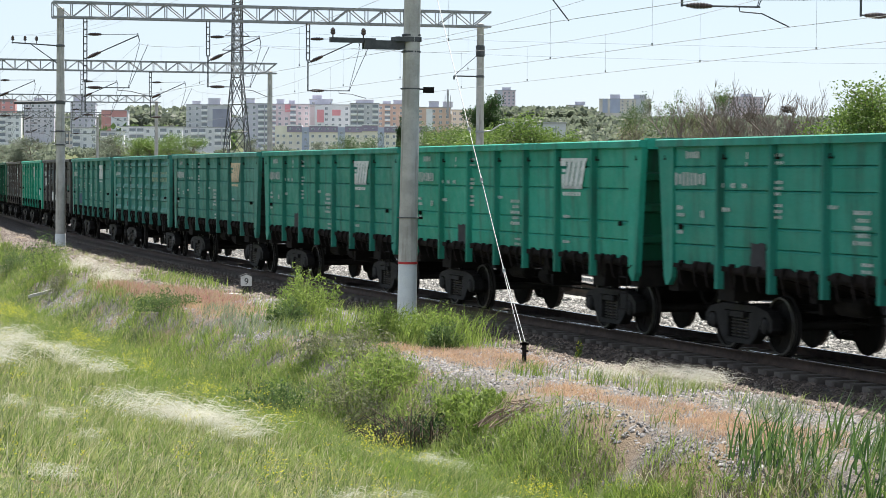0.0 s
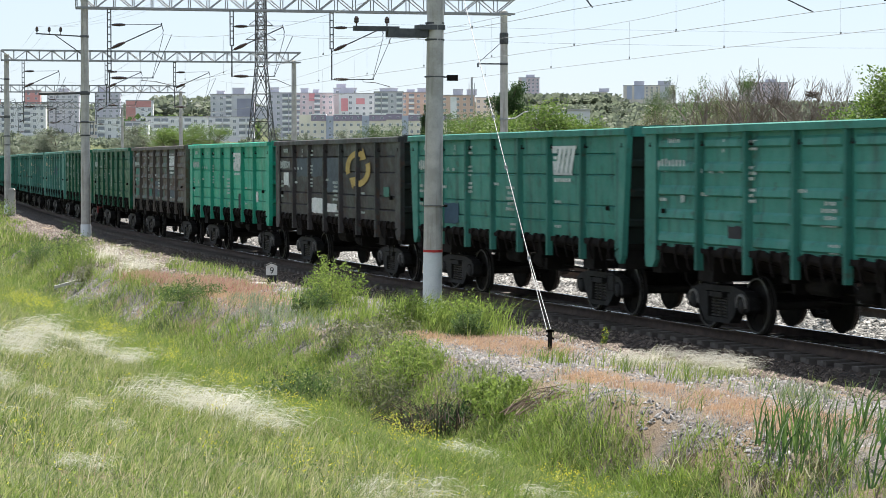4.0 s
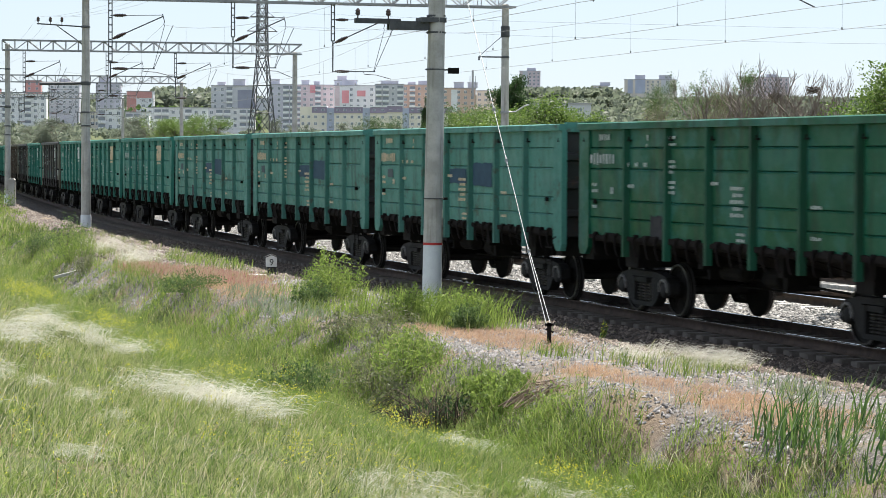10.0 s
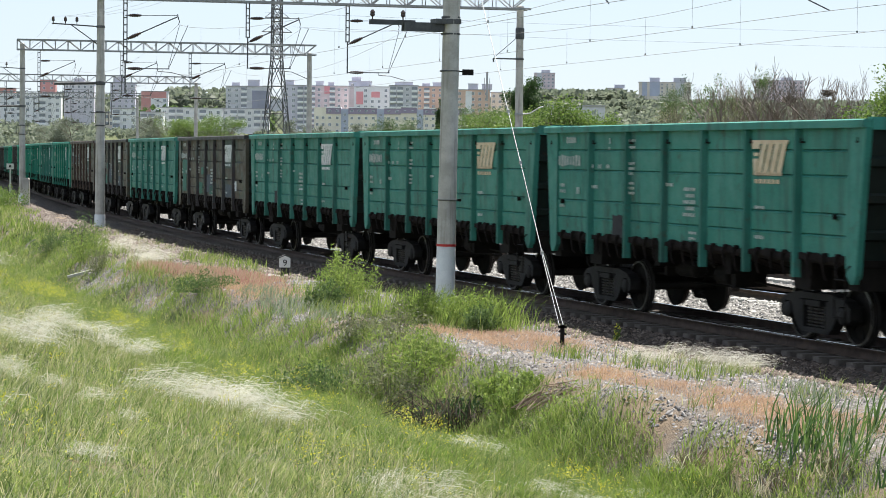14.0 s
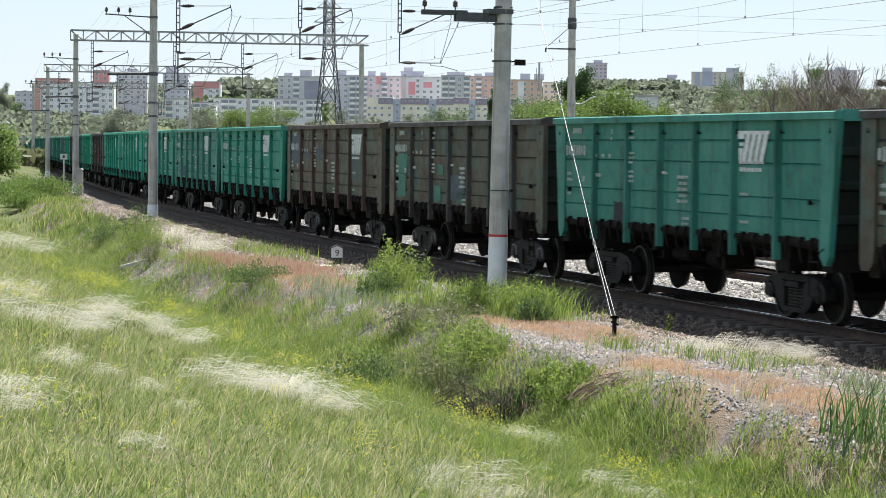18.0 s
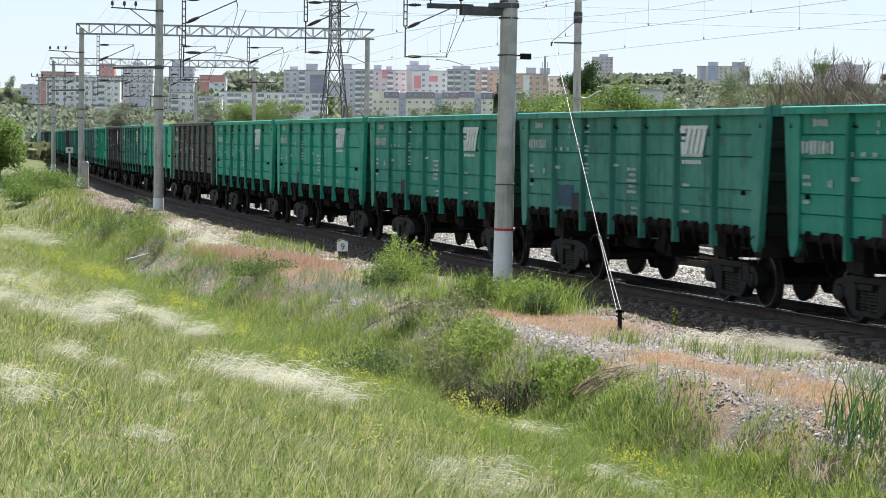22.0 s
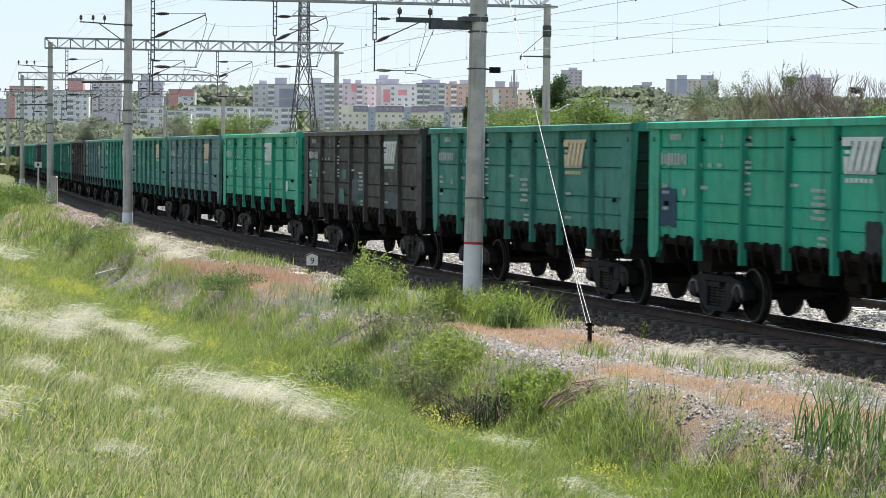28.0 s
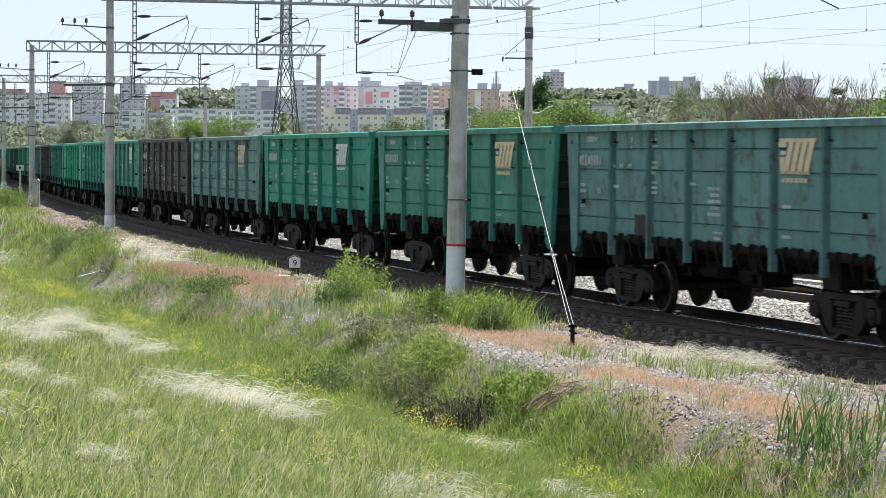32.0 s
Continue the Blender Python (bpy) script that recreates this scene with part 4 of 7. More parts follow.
# ---- masts, gantries and wires
m = Mat("mast_concrete", 0.92, 0, 0.25)
streak, blot, fine = m.noise(1.0, 5, stretch=(9.0, 9.0, 0.5), shift=m.rand), m.noise(2.3, 6, rough=0.7, shift=m.rand), m.noise(38, 3)
c = m.mix(m.step(blot, 0.35, 0.65), (0.36, 0.345, 0.32), (0.50, 0.48, 0.45))
c = m.mix(m.maths("MULTIPLY", m.step(streak, 0.52, 0.7), 0.55), c, (0.20, 0.185, 0.165))
c = m.mix(m.maths("MULTIPLY", m.step(fine, 0.55, 0.75), 0.35), c, (0.22, 0.205, 0.185))
POLE_MAT = m.color(c).bump(fine, 0.4, 0.008).m
POLE_FOOT = plain("white_washed_concrete", (0.58, 0.61, 0.64), (0.70, 0.73, 0.75), 2.5, 0.9, 0, 0.3, 0.006)
RED_BAND = plain("red_band_paint", (0.38, 0.03, 0.03), (0.48, 0.05, 0.05), 8, 0.7)
GALV = plain("weathered_zinc_steel", (0.24, 0.25, 0.255), (0.34, 0.35, 0.35), 6, 0.6, 0.4, 0.2, 0.004)
DARK_STEEL = plain("dark_painted_steel", (0.06, 0.062, 0.065), (0.11, 0.112, 0.115), 6, 0.65, 0.3, 0.2, 0.004)
PORCELAIN = plain("brown_porcelain", (0.035, 0.02, 0.016), (0.06, 0.035, 0.028), 8, 0.25, 0, 0.05, 0.001, 0.6)
WIRE = plain("weathered_wire", (0.26, 0.255, 0.24), (0.36, 0.355, 0.34), 3, 0.6, 0.5)
GREY_STEEL = plain("grey_painted_steel", (0.22, 0.225, 0.23), (0.30, 0.305, 0.31), 5, 0.65, 0.2, 0.2, 0.004)


def insulator(b, p, d, length=0.55, r=0.08, n=8):
    """A string of porcelain sheds from p along d."""
    m = Matrix.Translation(p) @ Vector(d).to_track_quat("Z", "Y").to_matrix().to_4x4()
    step = length / n
    ring = [(0.03, 0)]
    for i in range(n):
        z = i * step
        q = r * (1 - 0.5 * abs(2 * (i + 0.5) / n - 1) ** 2)
        ring += [(0.72 * q, z + 0.15 * step), (q, z + 0.45 * step), (q, z + 0.6 * step), (0.72 * q, z + 0.85 * step)]
    b.turned(ring + [(0.03, length)], 8, m)


def mast(s, n, high, r0=0.215, r1=0.16, lean=0.0, z0=-0.9, marked=False, label="tall round grey concrete mast beside the track"):
    x, y, z = beside(s, n, z0)
    t = thing("catenary_mast", label, "mast", pose(x, y, z, 0, lean, 0), "catenary masts")
    foot = 0.62 - z0 + 0.42 if marked else 0.0
    k = lambda h: r0 + (r1 - r0) * h / (high - z0)
    b = Build().turned([(k(h), h) for h in np.linspace(foot, high - z0, 6)], 20)
    part("shaft", b, POLE_MAT, t, smooth=True)
    part("cap", Build().turned([(k(high - z0) + 0.012, high - z0 - 0.08), (k(high - z0) + 0.012, high - z0 + 0.02), (0.05, high - z0 + 0.06)], 20), POLE_MAT, t, "round concrete cap", smooth=True)
    if not marked:
        part("foot", Build().turned([(k(0) + 0.01, 0.2), (k(0) + 0.01, 1.2), (k(0), 1.24)], 20), POLE_FOOT, t, "pale washed foot", smooth=True)
    if marked:
        part("foot", Build().turned([(k(0), 0), (k(foot), foot)], 20), POLE_FOOT, t, "pale washed foot of the mast", smooth=True)
        part("band", Build().turned([(k(foot) + 0.006, foot - 0.02), (k(foot) + 0.006, foot + 0.03)], 20), RED_BAND, t, "thin red painted ring", smooth=True)
    return t


def beam(s, n0, n1, z, deep=0.62, mat=None):
    """Rigid portal beam: four chords with zigzag bracing."""
    mat = mat or GREY_STEEL
    a, c = beside(s, n0, z), beside(s, n1, z)
    d = c - a
    L = d.length
    t = thing("gantry_beam", "grey steel lattice beam across the tracks", "gantry", Matrix.Translation(a) @ pose(0, 0, 0, 0, 0, math.degrees(math.atan2(d.y, d.x))), "gantry beams")
    for y in (-0.28, 0.28):
        for h in (0, deep):
            part("chord", Build().box(0, L, y - 0.04, y + 0.04, h - 0.045, h + 0.045), mat, t)
    n = int(round(L / 0.8))
    for y in (-0.28, 0.28):
        b = Build()
        for i in range(n):
            x0, x1 = L * i / n, L * (i + 1) / n
            b.rod((x0, y, 0), (x0, y, deep), 0.022, n=4)
            b.rod((x0, y, 0) if i % 2 else (x0, y, deep), (x1, y, deep) if i % 2 else (x1, y, 0), 0.026, n=4)
        part("bracing", b, mat, t)
    b = Build()
    for i in range(n):
        x0, x1 = L * i / n, L * (i + 1) / n
        for h in (0, deep):
            b.rod((x0, -0.28 if i % 2 else 0.28, h), (x1, 0.28 if i % 2 else -0.28, h), 0.02, n=4)
    part("cross_bracing", b, mat, t)
    return t


CONTACT, CARRY = 6.1, 8.28


def hanger(s, n, top, low, reach=-2.2, tall=True):
    """A drop post under the beam with its bracket arm, insulators and steady arm for one track."""
    o, r = beside(s, n, 0), beside(s, n - 1, 0)
    m = Matrix.Translation(o) @ pose(0, 0, 0, 0, 0, math.degrees(math.atan2(r.y - o.y, r.x - o.x)))
    t = thing("catenary_hanger", "dark steel drop post with bracket arm and brown insulators", "catenary support", m, "catenary hangers")
    b = Build()
    for x in (-0.07, 0.07):
        b.box(x - 0.02, x + 0.02, -0.03, 0.03, low + 1.3, top)
    for h in np.arange(low + 1.3, top, 0.3):
        b.box(-0.07, 0.07, -0.02, 0.02, h, h + 0.05)
    b.rod((0, 0, low), (0, 0, low + 1.35), 0.03, n=6)
    part("drop_post", b, DARK_STEEL, t)
    w = -reach
    ins, ins2, ins3 = Build(), Build(), Build()
    arm = Build()
    zu, zb = CARRY + 0.34, CARRY - 0.68
    arm.rod((0, 0, zu), (0.12, 0, zu), 0.02)
    insulator(ins, (0.12, 0, zu), (1, 0, 0.02))
    arm.rod((0.66, 0, zu + 0.01), (w, 0, zu + 0.05), 0.014)
    arm.rod((0, 0, zb), (0.1, 0, zb + 0.05), 0.025)
    e = Vector((w, 0, zu - zb)).normalized()
    insulator(ins2, (0.1, 0, zb + 0.05), e, 0.6, 0.095)
    arm.rod(Vector((0.1, 0, zb + 0.05)) + e * 0.55, (w, 0, zu), 0.028)
    arm.path([(w - 0.02, 0, zu + 0.1), (w, 0, zu), (w + 0.06, 0, CARRY + 0.12), (w + 0.02, 0, CARRY)], 0.02)
    part("bracket_arm", arm, DARK_STEEL, t)
    st = Build()
    zc = max(low + 0.03, CONTACT + 0.32)
    st.rod((0, 0, zc), (0.1, 0, zc), 0.02)
    insulator(ins3, (0.1, 0, zc), (1, 0, 0), 0.6)
    st.rod((0.65, 0, zc), (w - 0.35, 0, zc + 0.01), 0.022)
    st.path([(w - 0.85, 0, zc), (w - 0.83, 0, zc - 0.1), (w - 0.3, 0, zc - 0.13), (w + 0.35, 0, CONTACT + 0.03)], 0.016)
    st.rod((w + 0.06, 0, CARRY - 0.02), (w - 0.42, 0, zc), 0.011, n=4)
    st.rod((w + 0.42, 0, CARRY - 0.02), (w - 0.40, 0, zc), 0.013, n=4)
    part("steady_arm", st, DARK_STEEL, t)
    for q in (ins, ins2, ins3):
        part("insulator", q, PORCELAIN, t, "brown ribbed porcelain", smooth=True)
    return t


SUPPORTS = [-42, 9, 60.5, 111.5, 178, 240, 300, 360]
BEAM_Z = 9.3
for i, s in enumerate(SUPPORTS[1:6]):
    p = mast(s, 3.02, BEAM_Z + (0.35 if i else 1.2), 0.215 if i else 0.205, 0.15, lean=(0.75 if i == 0 else 0.0), marked=(i == 0))
    mast(s, -15.1, BEAM_Z + 0.1, 0.2, 0.15)
    beam(s, 3.35, -15.5, BEAM_Z)
    hanger(s, 2.0, BEAM_Z, 7.0 if i == 0 else 5.4)
    hanger(s, -3.15, BEAM_Z, 6.5)
    hanger(s, -7.45, BEAM_Z, 6.4)


def wire(pts, r, label, name="overhead_wire", mat=None):
    return solo(name, Build().path(pts, r, 4), mat or WIRE, label, "wire", group="overhead wires")


def sag(a, b, n, drop):
    return [a.lerp(b, k / n) - Vector((0, 0, drop * 4 * (k / n) * (1 - k / n))) for k in range(n + 1)]


for n in TRACKS:
    carry, touch, drops = [], [], []
    for s0, s1 in zip(SUPPORTS[:-1], SUPPORTS[1:]):
        z = 0.22 if s0 % 2 else -0.22
        carry += sag(beside(s0, n - z, CARRY), beside(s1, n + z, CARRY), 10, 1.05)[:-1]
        touch += [beside(s0, n - z, CONTACT)]
        for k in range(1, 7):
            u = k / 7
            a = beside(s0, n - z, CARRY).lerp(beside(s1, n + z, CARRY), u) - Vector((0, 0, 1.05 * 4 * u * (1 - u)))
            drops.append((a, beside(s0, n - z, CONTACT).lerp(beside(s1, n + z, CONTACT), u)))
    wire(carry, 0.0065, "thin stranded carrying wire above the track")
    w = wire(touch, 0.0065, "thin copper contact wire above the track")
    b = Build()
    for a, c in drops:
        b.rod(a, c, 0.003, n=4)
        b.box(c.x - 0.02, c.x + 0.02, c.y - 0.02, c.y + 0.02, c.z - 0.01, c.z + 0.05)
    part("dropper", b, WIRE, w, "thin dropper wires")["kind"] = "stuff"


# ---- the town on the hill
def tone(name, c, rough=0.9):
    # lilac-grey mixed in: distance haze put into the wall colour
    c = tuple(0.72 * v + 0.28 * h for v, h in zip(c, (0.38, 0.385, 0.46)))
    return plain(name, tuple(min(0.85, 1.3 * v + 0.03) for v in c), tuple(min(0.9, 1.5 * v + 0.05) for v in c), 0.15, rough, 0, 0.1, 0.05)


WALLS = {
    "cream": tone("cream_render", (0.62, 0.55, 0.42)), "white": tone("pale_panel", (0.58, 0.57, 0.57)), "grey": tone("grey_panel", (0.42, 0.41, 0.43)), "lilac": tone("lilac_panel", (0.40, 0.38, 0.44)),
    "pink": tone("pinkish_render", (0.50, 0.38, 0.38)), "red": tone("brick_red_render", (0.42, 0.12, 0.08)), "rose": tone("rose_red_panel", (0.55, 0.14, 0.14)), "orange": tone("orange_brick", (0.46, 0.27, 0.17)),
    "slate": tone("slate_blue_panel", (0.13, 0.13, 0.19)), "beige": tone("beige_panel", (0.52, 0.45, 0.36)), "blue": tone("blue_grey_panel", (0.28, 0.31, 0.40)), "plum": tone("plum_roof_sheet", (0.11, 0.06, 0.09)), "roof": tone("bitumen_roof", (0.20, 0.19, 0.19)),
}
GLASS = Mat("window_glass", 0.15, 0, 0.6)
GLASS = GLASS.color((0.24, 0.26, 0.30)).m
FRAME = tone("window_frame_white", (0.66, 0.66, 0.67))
wb = Build().box(-0.75, 0.75, -0.03, 0.12, 0, 1.5)
wb.kind = 1
wb.box(-0.66, -0.04, -0.06, -0.02, 0.1, 1.4).box(0.04, 0.66, -0.06, -0.02, 0.1, 1.4)
WINDOW = wb.mesh("window", FRAME, GLASS)
LOGGIA = Build().prism([(-1.5, 0.1), (-1.5, -0.9), (1.5, -0.9), (1.5, 0.1), (1.4, 0.1), (1.4, -0.78), (-1.4, -0.78), (-1.4, 0.1)], 0, 1.05, "z").mesh("balcony", FRAME)
GLAZING = Build().box(-1.4, 1.4, -0.66, -0.6, 1.0, 2.4).mesh("pane", GLASS)


def block(x, y, wide, top, wall, label, deep=12.0, floors=None, bay=3.2, balconies=0.0, boxes=(), panels=(), seed=0, base=None):
    """A flat-roofed apartment house that faces the railway: walls, roof, rows of windows, lift houses and coloured panels."""
    rnd = random.Random(seed)
    low = float(height([x], [y])[0]) - 0.5 if base is None else base
    turn = math.degrees(math.atan2(-x, y)) * 0.6
    t = thing("apartment_building", label, "building", pose(x, y, low, 0, 0, turn), "houses of the town")
    h = top - low
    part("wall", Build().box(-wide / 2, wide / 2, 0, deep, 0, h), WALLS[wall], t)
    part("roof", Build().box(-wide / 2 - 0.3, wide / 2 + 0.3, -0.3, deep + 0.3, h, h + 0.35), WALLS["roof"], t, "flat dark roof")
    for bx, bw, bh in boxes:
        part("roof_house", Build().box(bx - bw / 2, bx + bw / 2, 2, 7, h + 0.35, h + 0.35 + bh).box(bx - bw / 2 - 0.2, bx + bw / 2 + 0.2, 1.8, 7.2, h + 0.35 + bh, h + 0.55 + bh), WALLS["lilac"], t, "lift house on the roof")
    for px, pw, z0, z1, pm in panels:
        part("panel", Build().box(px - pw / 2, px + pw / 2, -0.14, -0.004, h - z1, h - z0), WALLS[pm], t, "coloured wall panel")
    n = max(2, int(wide / bay))
    rows = floors or max(2, int(h / 2.85))
    rows = min(rows, 9)
    for r in range(rows):
        z = h - 2.55 - 2.85 * r
        if z < 0.4:
            break
        for i in range(n):
            u = -wide / 2 + wide * (i + 0.5) / n
            if any(abs(u - px) < pw / 2 + 0.6 and h - z1 < z + 1.5 and z < h - z0 for px, pw, z0, z1, pm in panels):
                continue
            loggia = ((i * 7 + seed) % 10) / 10.0 < balconies
            o = part("balcony" if loggia else "window", LOGGIA if loggia else WINDOW, GLASS, t, "", pose(u, -0.06 if loggia else -0.1, z - (0.5 if loggia else 0)))
            if loggia:
                part("pane", GLAZING, GLASS, o)
    return t


# a row of cream houses with plum mansards and blue-grey stair towers between
low = float(height([-39], [1000])[0]) - 0.5
t = thing("apartment_building", "cream rendered apartment row with plum mansard roofs", "building", pose(-71, 1000, low, 0, 0, 1.5), "houses of the town")
H0 = 20.6 - low
for a, b, roofed in ((0, 5.0, 0), (5.0, 11.3, 1), (14.4, 26.4, 1), (29.5, 36.6, 1), (36.6, 43.2, 2), (46.0, 51.5, 1), (54.0, 64.0, 1)):
    top = H0 + (0.0 if roofed else 2.6) + (0.5 if roofed == 2 else 0)
    part("wall", Build().box(a, b, 0, 12, 0, top), WALLS["cream"], t)
    if roofed:
        part("mansard", Build().prism([(-0.25, top), (12.2, top), (11, top + 2.5), (0.7, top + 2.5)], a, b, "x"), WALLS["plum"], t, "plum sheet mansard")
        part("eaves", Build().box(a, b, 0.5, 11.2, top + 2.5, top + 2.9), FRAME, t, "white roof edge")
    k = max(1, int((b - a) / 2.4))
    for i in range(k):
        for r in range(4 if roofed else 3):
            z = H0 + 0.55 - 2.85 * r
            if r == 0 and not roofed:
                continue
            part("window", WINDOW, GLASS, t, "", pose(a + (b - a) * (i + 0.5) / k, 0.1 if r == 0 else -0.1, z) @ Matrix.Scale(0.8, 4))
for a, b in ((11.3, 14.4), (26.4, 29.5), (43.2, 46.0), (51.5, 54.0)):
    part("stair_tower", Build().box(a, b, 0.6, 12, 0, H0 + 2.2), WALLS["blue"], t, "blue-grey stair tower")
    for r in range(4):
        part("window", WINDOW, GLASS, t, "", pose((a + b) / 2, 0.5, H0 - 0.8 - 2.85 * r) @ Matrix.Scale(0.7, 4))

G_ = "grey panel apartment block with rows of windows"
block(-151, 1000, 10.5, 21.8, "white", "pale panel apartment block with window bands", balconies=0.5, seed=1)
block(-158, 1003, 4, 20.3, "beige", "narrow beige stairwell end of a panel block", seed=2)
block(-141, 1010, 10, 20.6, "white", "pale panel apartment block with balconies", balconies=0.4, seed=3)
block(-173, 1250, 14, 35.8, "white", "white block with brick-red upper storeys", panels=((-4.5, 5, 0, 12, "red"), (2.2, 8, 0, 3.4, "red")), seed=4)
block(-205, 1350, 14, 43.1, "lilac", "lilac-grey tower block with roof houses", boxes=((-2, 6, 3),), seed=5)
block(-129, 1050, 27, 23.3, "white", "long pale panel block with loggias", balconies=0.35, seed=6)
block(-106, 1060, 21, 23.4, "white", "pale panel block with glazed loggias", balconies=0.6, seed=7)
block(-119, 1200, 22, 37.5, "grey", "tall grey-lilac block with a slate wall", boxes=((3, 6, 3), (-6, 4, 1.5)), panels=((6.5, 8.5, 2, 12, "slate"),), balconies=0.3, seed=8)
block(-94, 1200, 14, 38.2, "lilac", "lilac-grey panel tower with balconies", boxes=((-4, 5, 2.4),), balconies=0.5, seed=9)
block(-81, 1250, 21, 39.5, "pink", "pinkish apartment block with red accents", boxes=((-5, 4, 2.2), (1, 3, 1.6)), panels=((-1, 3, 0, 4, "rose"),), balconies=0.4, seed=10)
block(-59, 1230, 21, 38.7, "white", "white block with rose-red wall panels", panels=((-4.8, 3.6, 2.4, 9, "rose"), (3.4, 4.4, 2.4, 5.4, "rose"), (-9, 2.4, 0, 14, "pink")), boxes=((-3, 7, 2.6),), seed=11)
block(-66, 1275, 12, 42.8, "blue", "blue-grey tower behind other houses", boxes=((-2, 5, 2),), seed=12)
block(-40, 1200, 14.5, 38.6, "grey", "grey block with stacked balconies", boxes=((0, 9, 1.5),), balconies=0.7, seed=13)
block(-26, 1250, 18, 39.8, "orange", "orange brick block with white loggias", boxes=((3, 7, 1.8), (-4, 4, 1.2)), balconies=0.3, seed=14)
block(-5, 1200, 17, 36.8, "orange", "orange brick block with a white stair bay", boxes=((0, 5, 2.8), (7, 5, 2.6)), panels=((-2.2, 3.2, 0.6, 12, "white"),), balconies=0.2, seed=15)
block(12, 1230, 16, 36.4, "beige", "beige block half hidden by trees", seed=16)
block(49, 1900, 16.5, 70.6, "pink", "slim pinkish tower block", deep=14, boxes=((1, 7, 2),), panels=((-4, 4, 0, 30, "grey"),), floors=9, seed=17)
block(105, 1900, 13, 59.1, "beige", "beige block on the skyline", boxes=((4, 8, 2.4),), floors=4, seed=18)
block(145, 1900, 41, 64.2, "beige", "beige and blue apartment row on the skyline", boxes=((-8, 8, 3.2), (12, 10, 3.2)), panels=((-8, 8, 0, 11, "blue"), (12, 7, 0, 11, "grey"), (-16, 4, 0, 11, "blue")), floors=4, bay=4, seed=19)
block(224, 1800, 36, 63.0, "pink", "pinkish-grey house behind bare trees", floors=5, bay=4, boxes=((5, 8, 2),), seed=20)
block(26, 700, 20, 18.2, "grey", "low grey concrete shed among trees", floors=1, bay=6, seed=21)
block(-213, 1100, 34, 30.3, "white", "large pale panel block behind the gantries", floors=7, balconies=0.2, seed=22)
block(-266, 1300, 18, 38.2, "red", "brick-red house behind panel blocks", floors=4, seed=23)
block(-257, 1400, 9, 45.9, "red", "small dark red roof house", floors=3, seed=24)
block(-230, 1350, 17, 42.6, "grey", "grey panel block with roof houses", boxes=((0, 6, 2.4),), floors=6, seed=25)
block(-279, 1300, 14, 30.9, "lilac", "lilac-grey block at the foot of the hill", floors=4, seed=26)
for x, y, w, top in ((-300, 1500, 60, 34), (-160, 1480, 70, 38), (-60, 1500, 40, 38)):
    block(x, y, w, top, "grey", G_, floors=3, bay=5, seed=int(w))
solo("chimney", Build().turned([(0.6, 0), (0.5, 14)], 10).box(-1.5, -1.2, -0.1, 0.1, 4, 11).box(1.2, 1.5, -0.1, 0.1, 4, 11), WALLS["roof"], "thin dark mast with side aerials on a roof", "mast", pose(2, 1200, 32))


# ---- trees
def leaf_mat(name, *tones, through=0.35, patch=0.0, patch_tone=(0.2, 0.2, 0.05), scale=0.8, rough=0.6):
    """Thin plant matter: tone by leaf, some patchiness by place, light shining through."""
    m = Mat(name, rough, 0, 0.25)
    k = m.islands()
    stops = [(i / max(1, len(tones) - 1), c) for i, c in enumerate(tones)]
    c = m.ramp(k, *stops)
    if patch:
        c = m.mix(m.maths("MULTIPLY", m.step(m.noise(scale, 4, m.pos), 0.45, 0.62), patch), c, patch_tone)
    m.color(c)
    tr = m.t.nodes.new("ShaderNodeBsdfTranslucent")
    m.put(c, tr.inputs["Color"])
    mix = m.t.nodes.new("ShaderNodeMixShader")
    mix.inputs[0].default_value = through
    m.put(m.b.outputs[0], mix.inputs[1])
    m.put(tr.outputs[0], mix.inputs[2])
    m.put(mix.outputs[0], m.t.nodes["Material Output"].inputs["Surface"])
    return m.m


BARK = plain("grey_brown_bark", (0.085, 0.065, 0.052), (0.15, 0.12, 0.10), 4, 0.9, 0, 0.5, 0.01)
TWIG = plain("pale_dead_twig", (0.15, 0.12, 0.10), (0.23, 0.19, 0.165), 4, 0.9, 0, 0.3, 0.01)
LEAF = {
    "shoot": leaf_mat("bright_shoot_leaves", (0.10, 0.155, 0.032), (0.165, 0.235, 0.05), (0.235, 0.30, 0.078), through=0.5),
    "fresh": leaf_mat("fresh_leaves", (0.065, 0.115, 0.025), (0.11, 0.175, 0.038), (0.17, 0.24, 0.062), through=0.45),
    "mid": leaf_mat("mid_green_leaves", (0.05, 0.09, 0.028), (0.08, 0.13, 0.042), (0.12, 0.17, 0.06), through=0.45),
    "dark": leaf_mat("dark_leaves", (0.02, 0.045, 0.014), (0.035, 0.075, 0.022), (0.06, 0.10, 0.035)),
    "grey": leaf_mat("grey_green_leaves", (0.10, 0.12, 0.06), (0.15, 0.165, 0.085), (0.20, 0.20, 0.115), through=0.45),
    # paler, greyer green: distance haze put into the leaf colour
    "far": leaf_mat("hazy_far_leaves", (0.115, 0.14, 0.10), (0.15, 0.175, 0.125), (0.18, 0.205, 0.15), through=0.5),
}


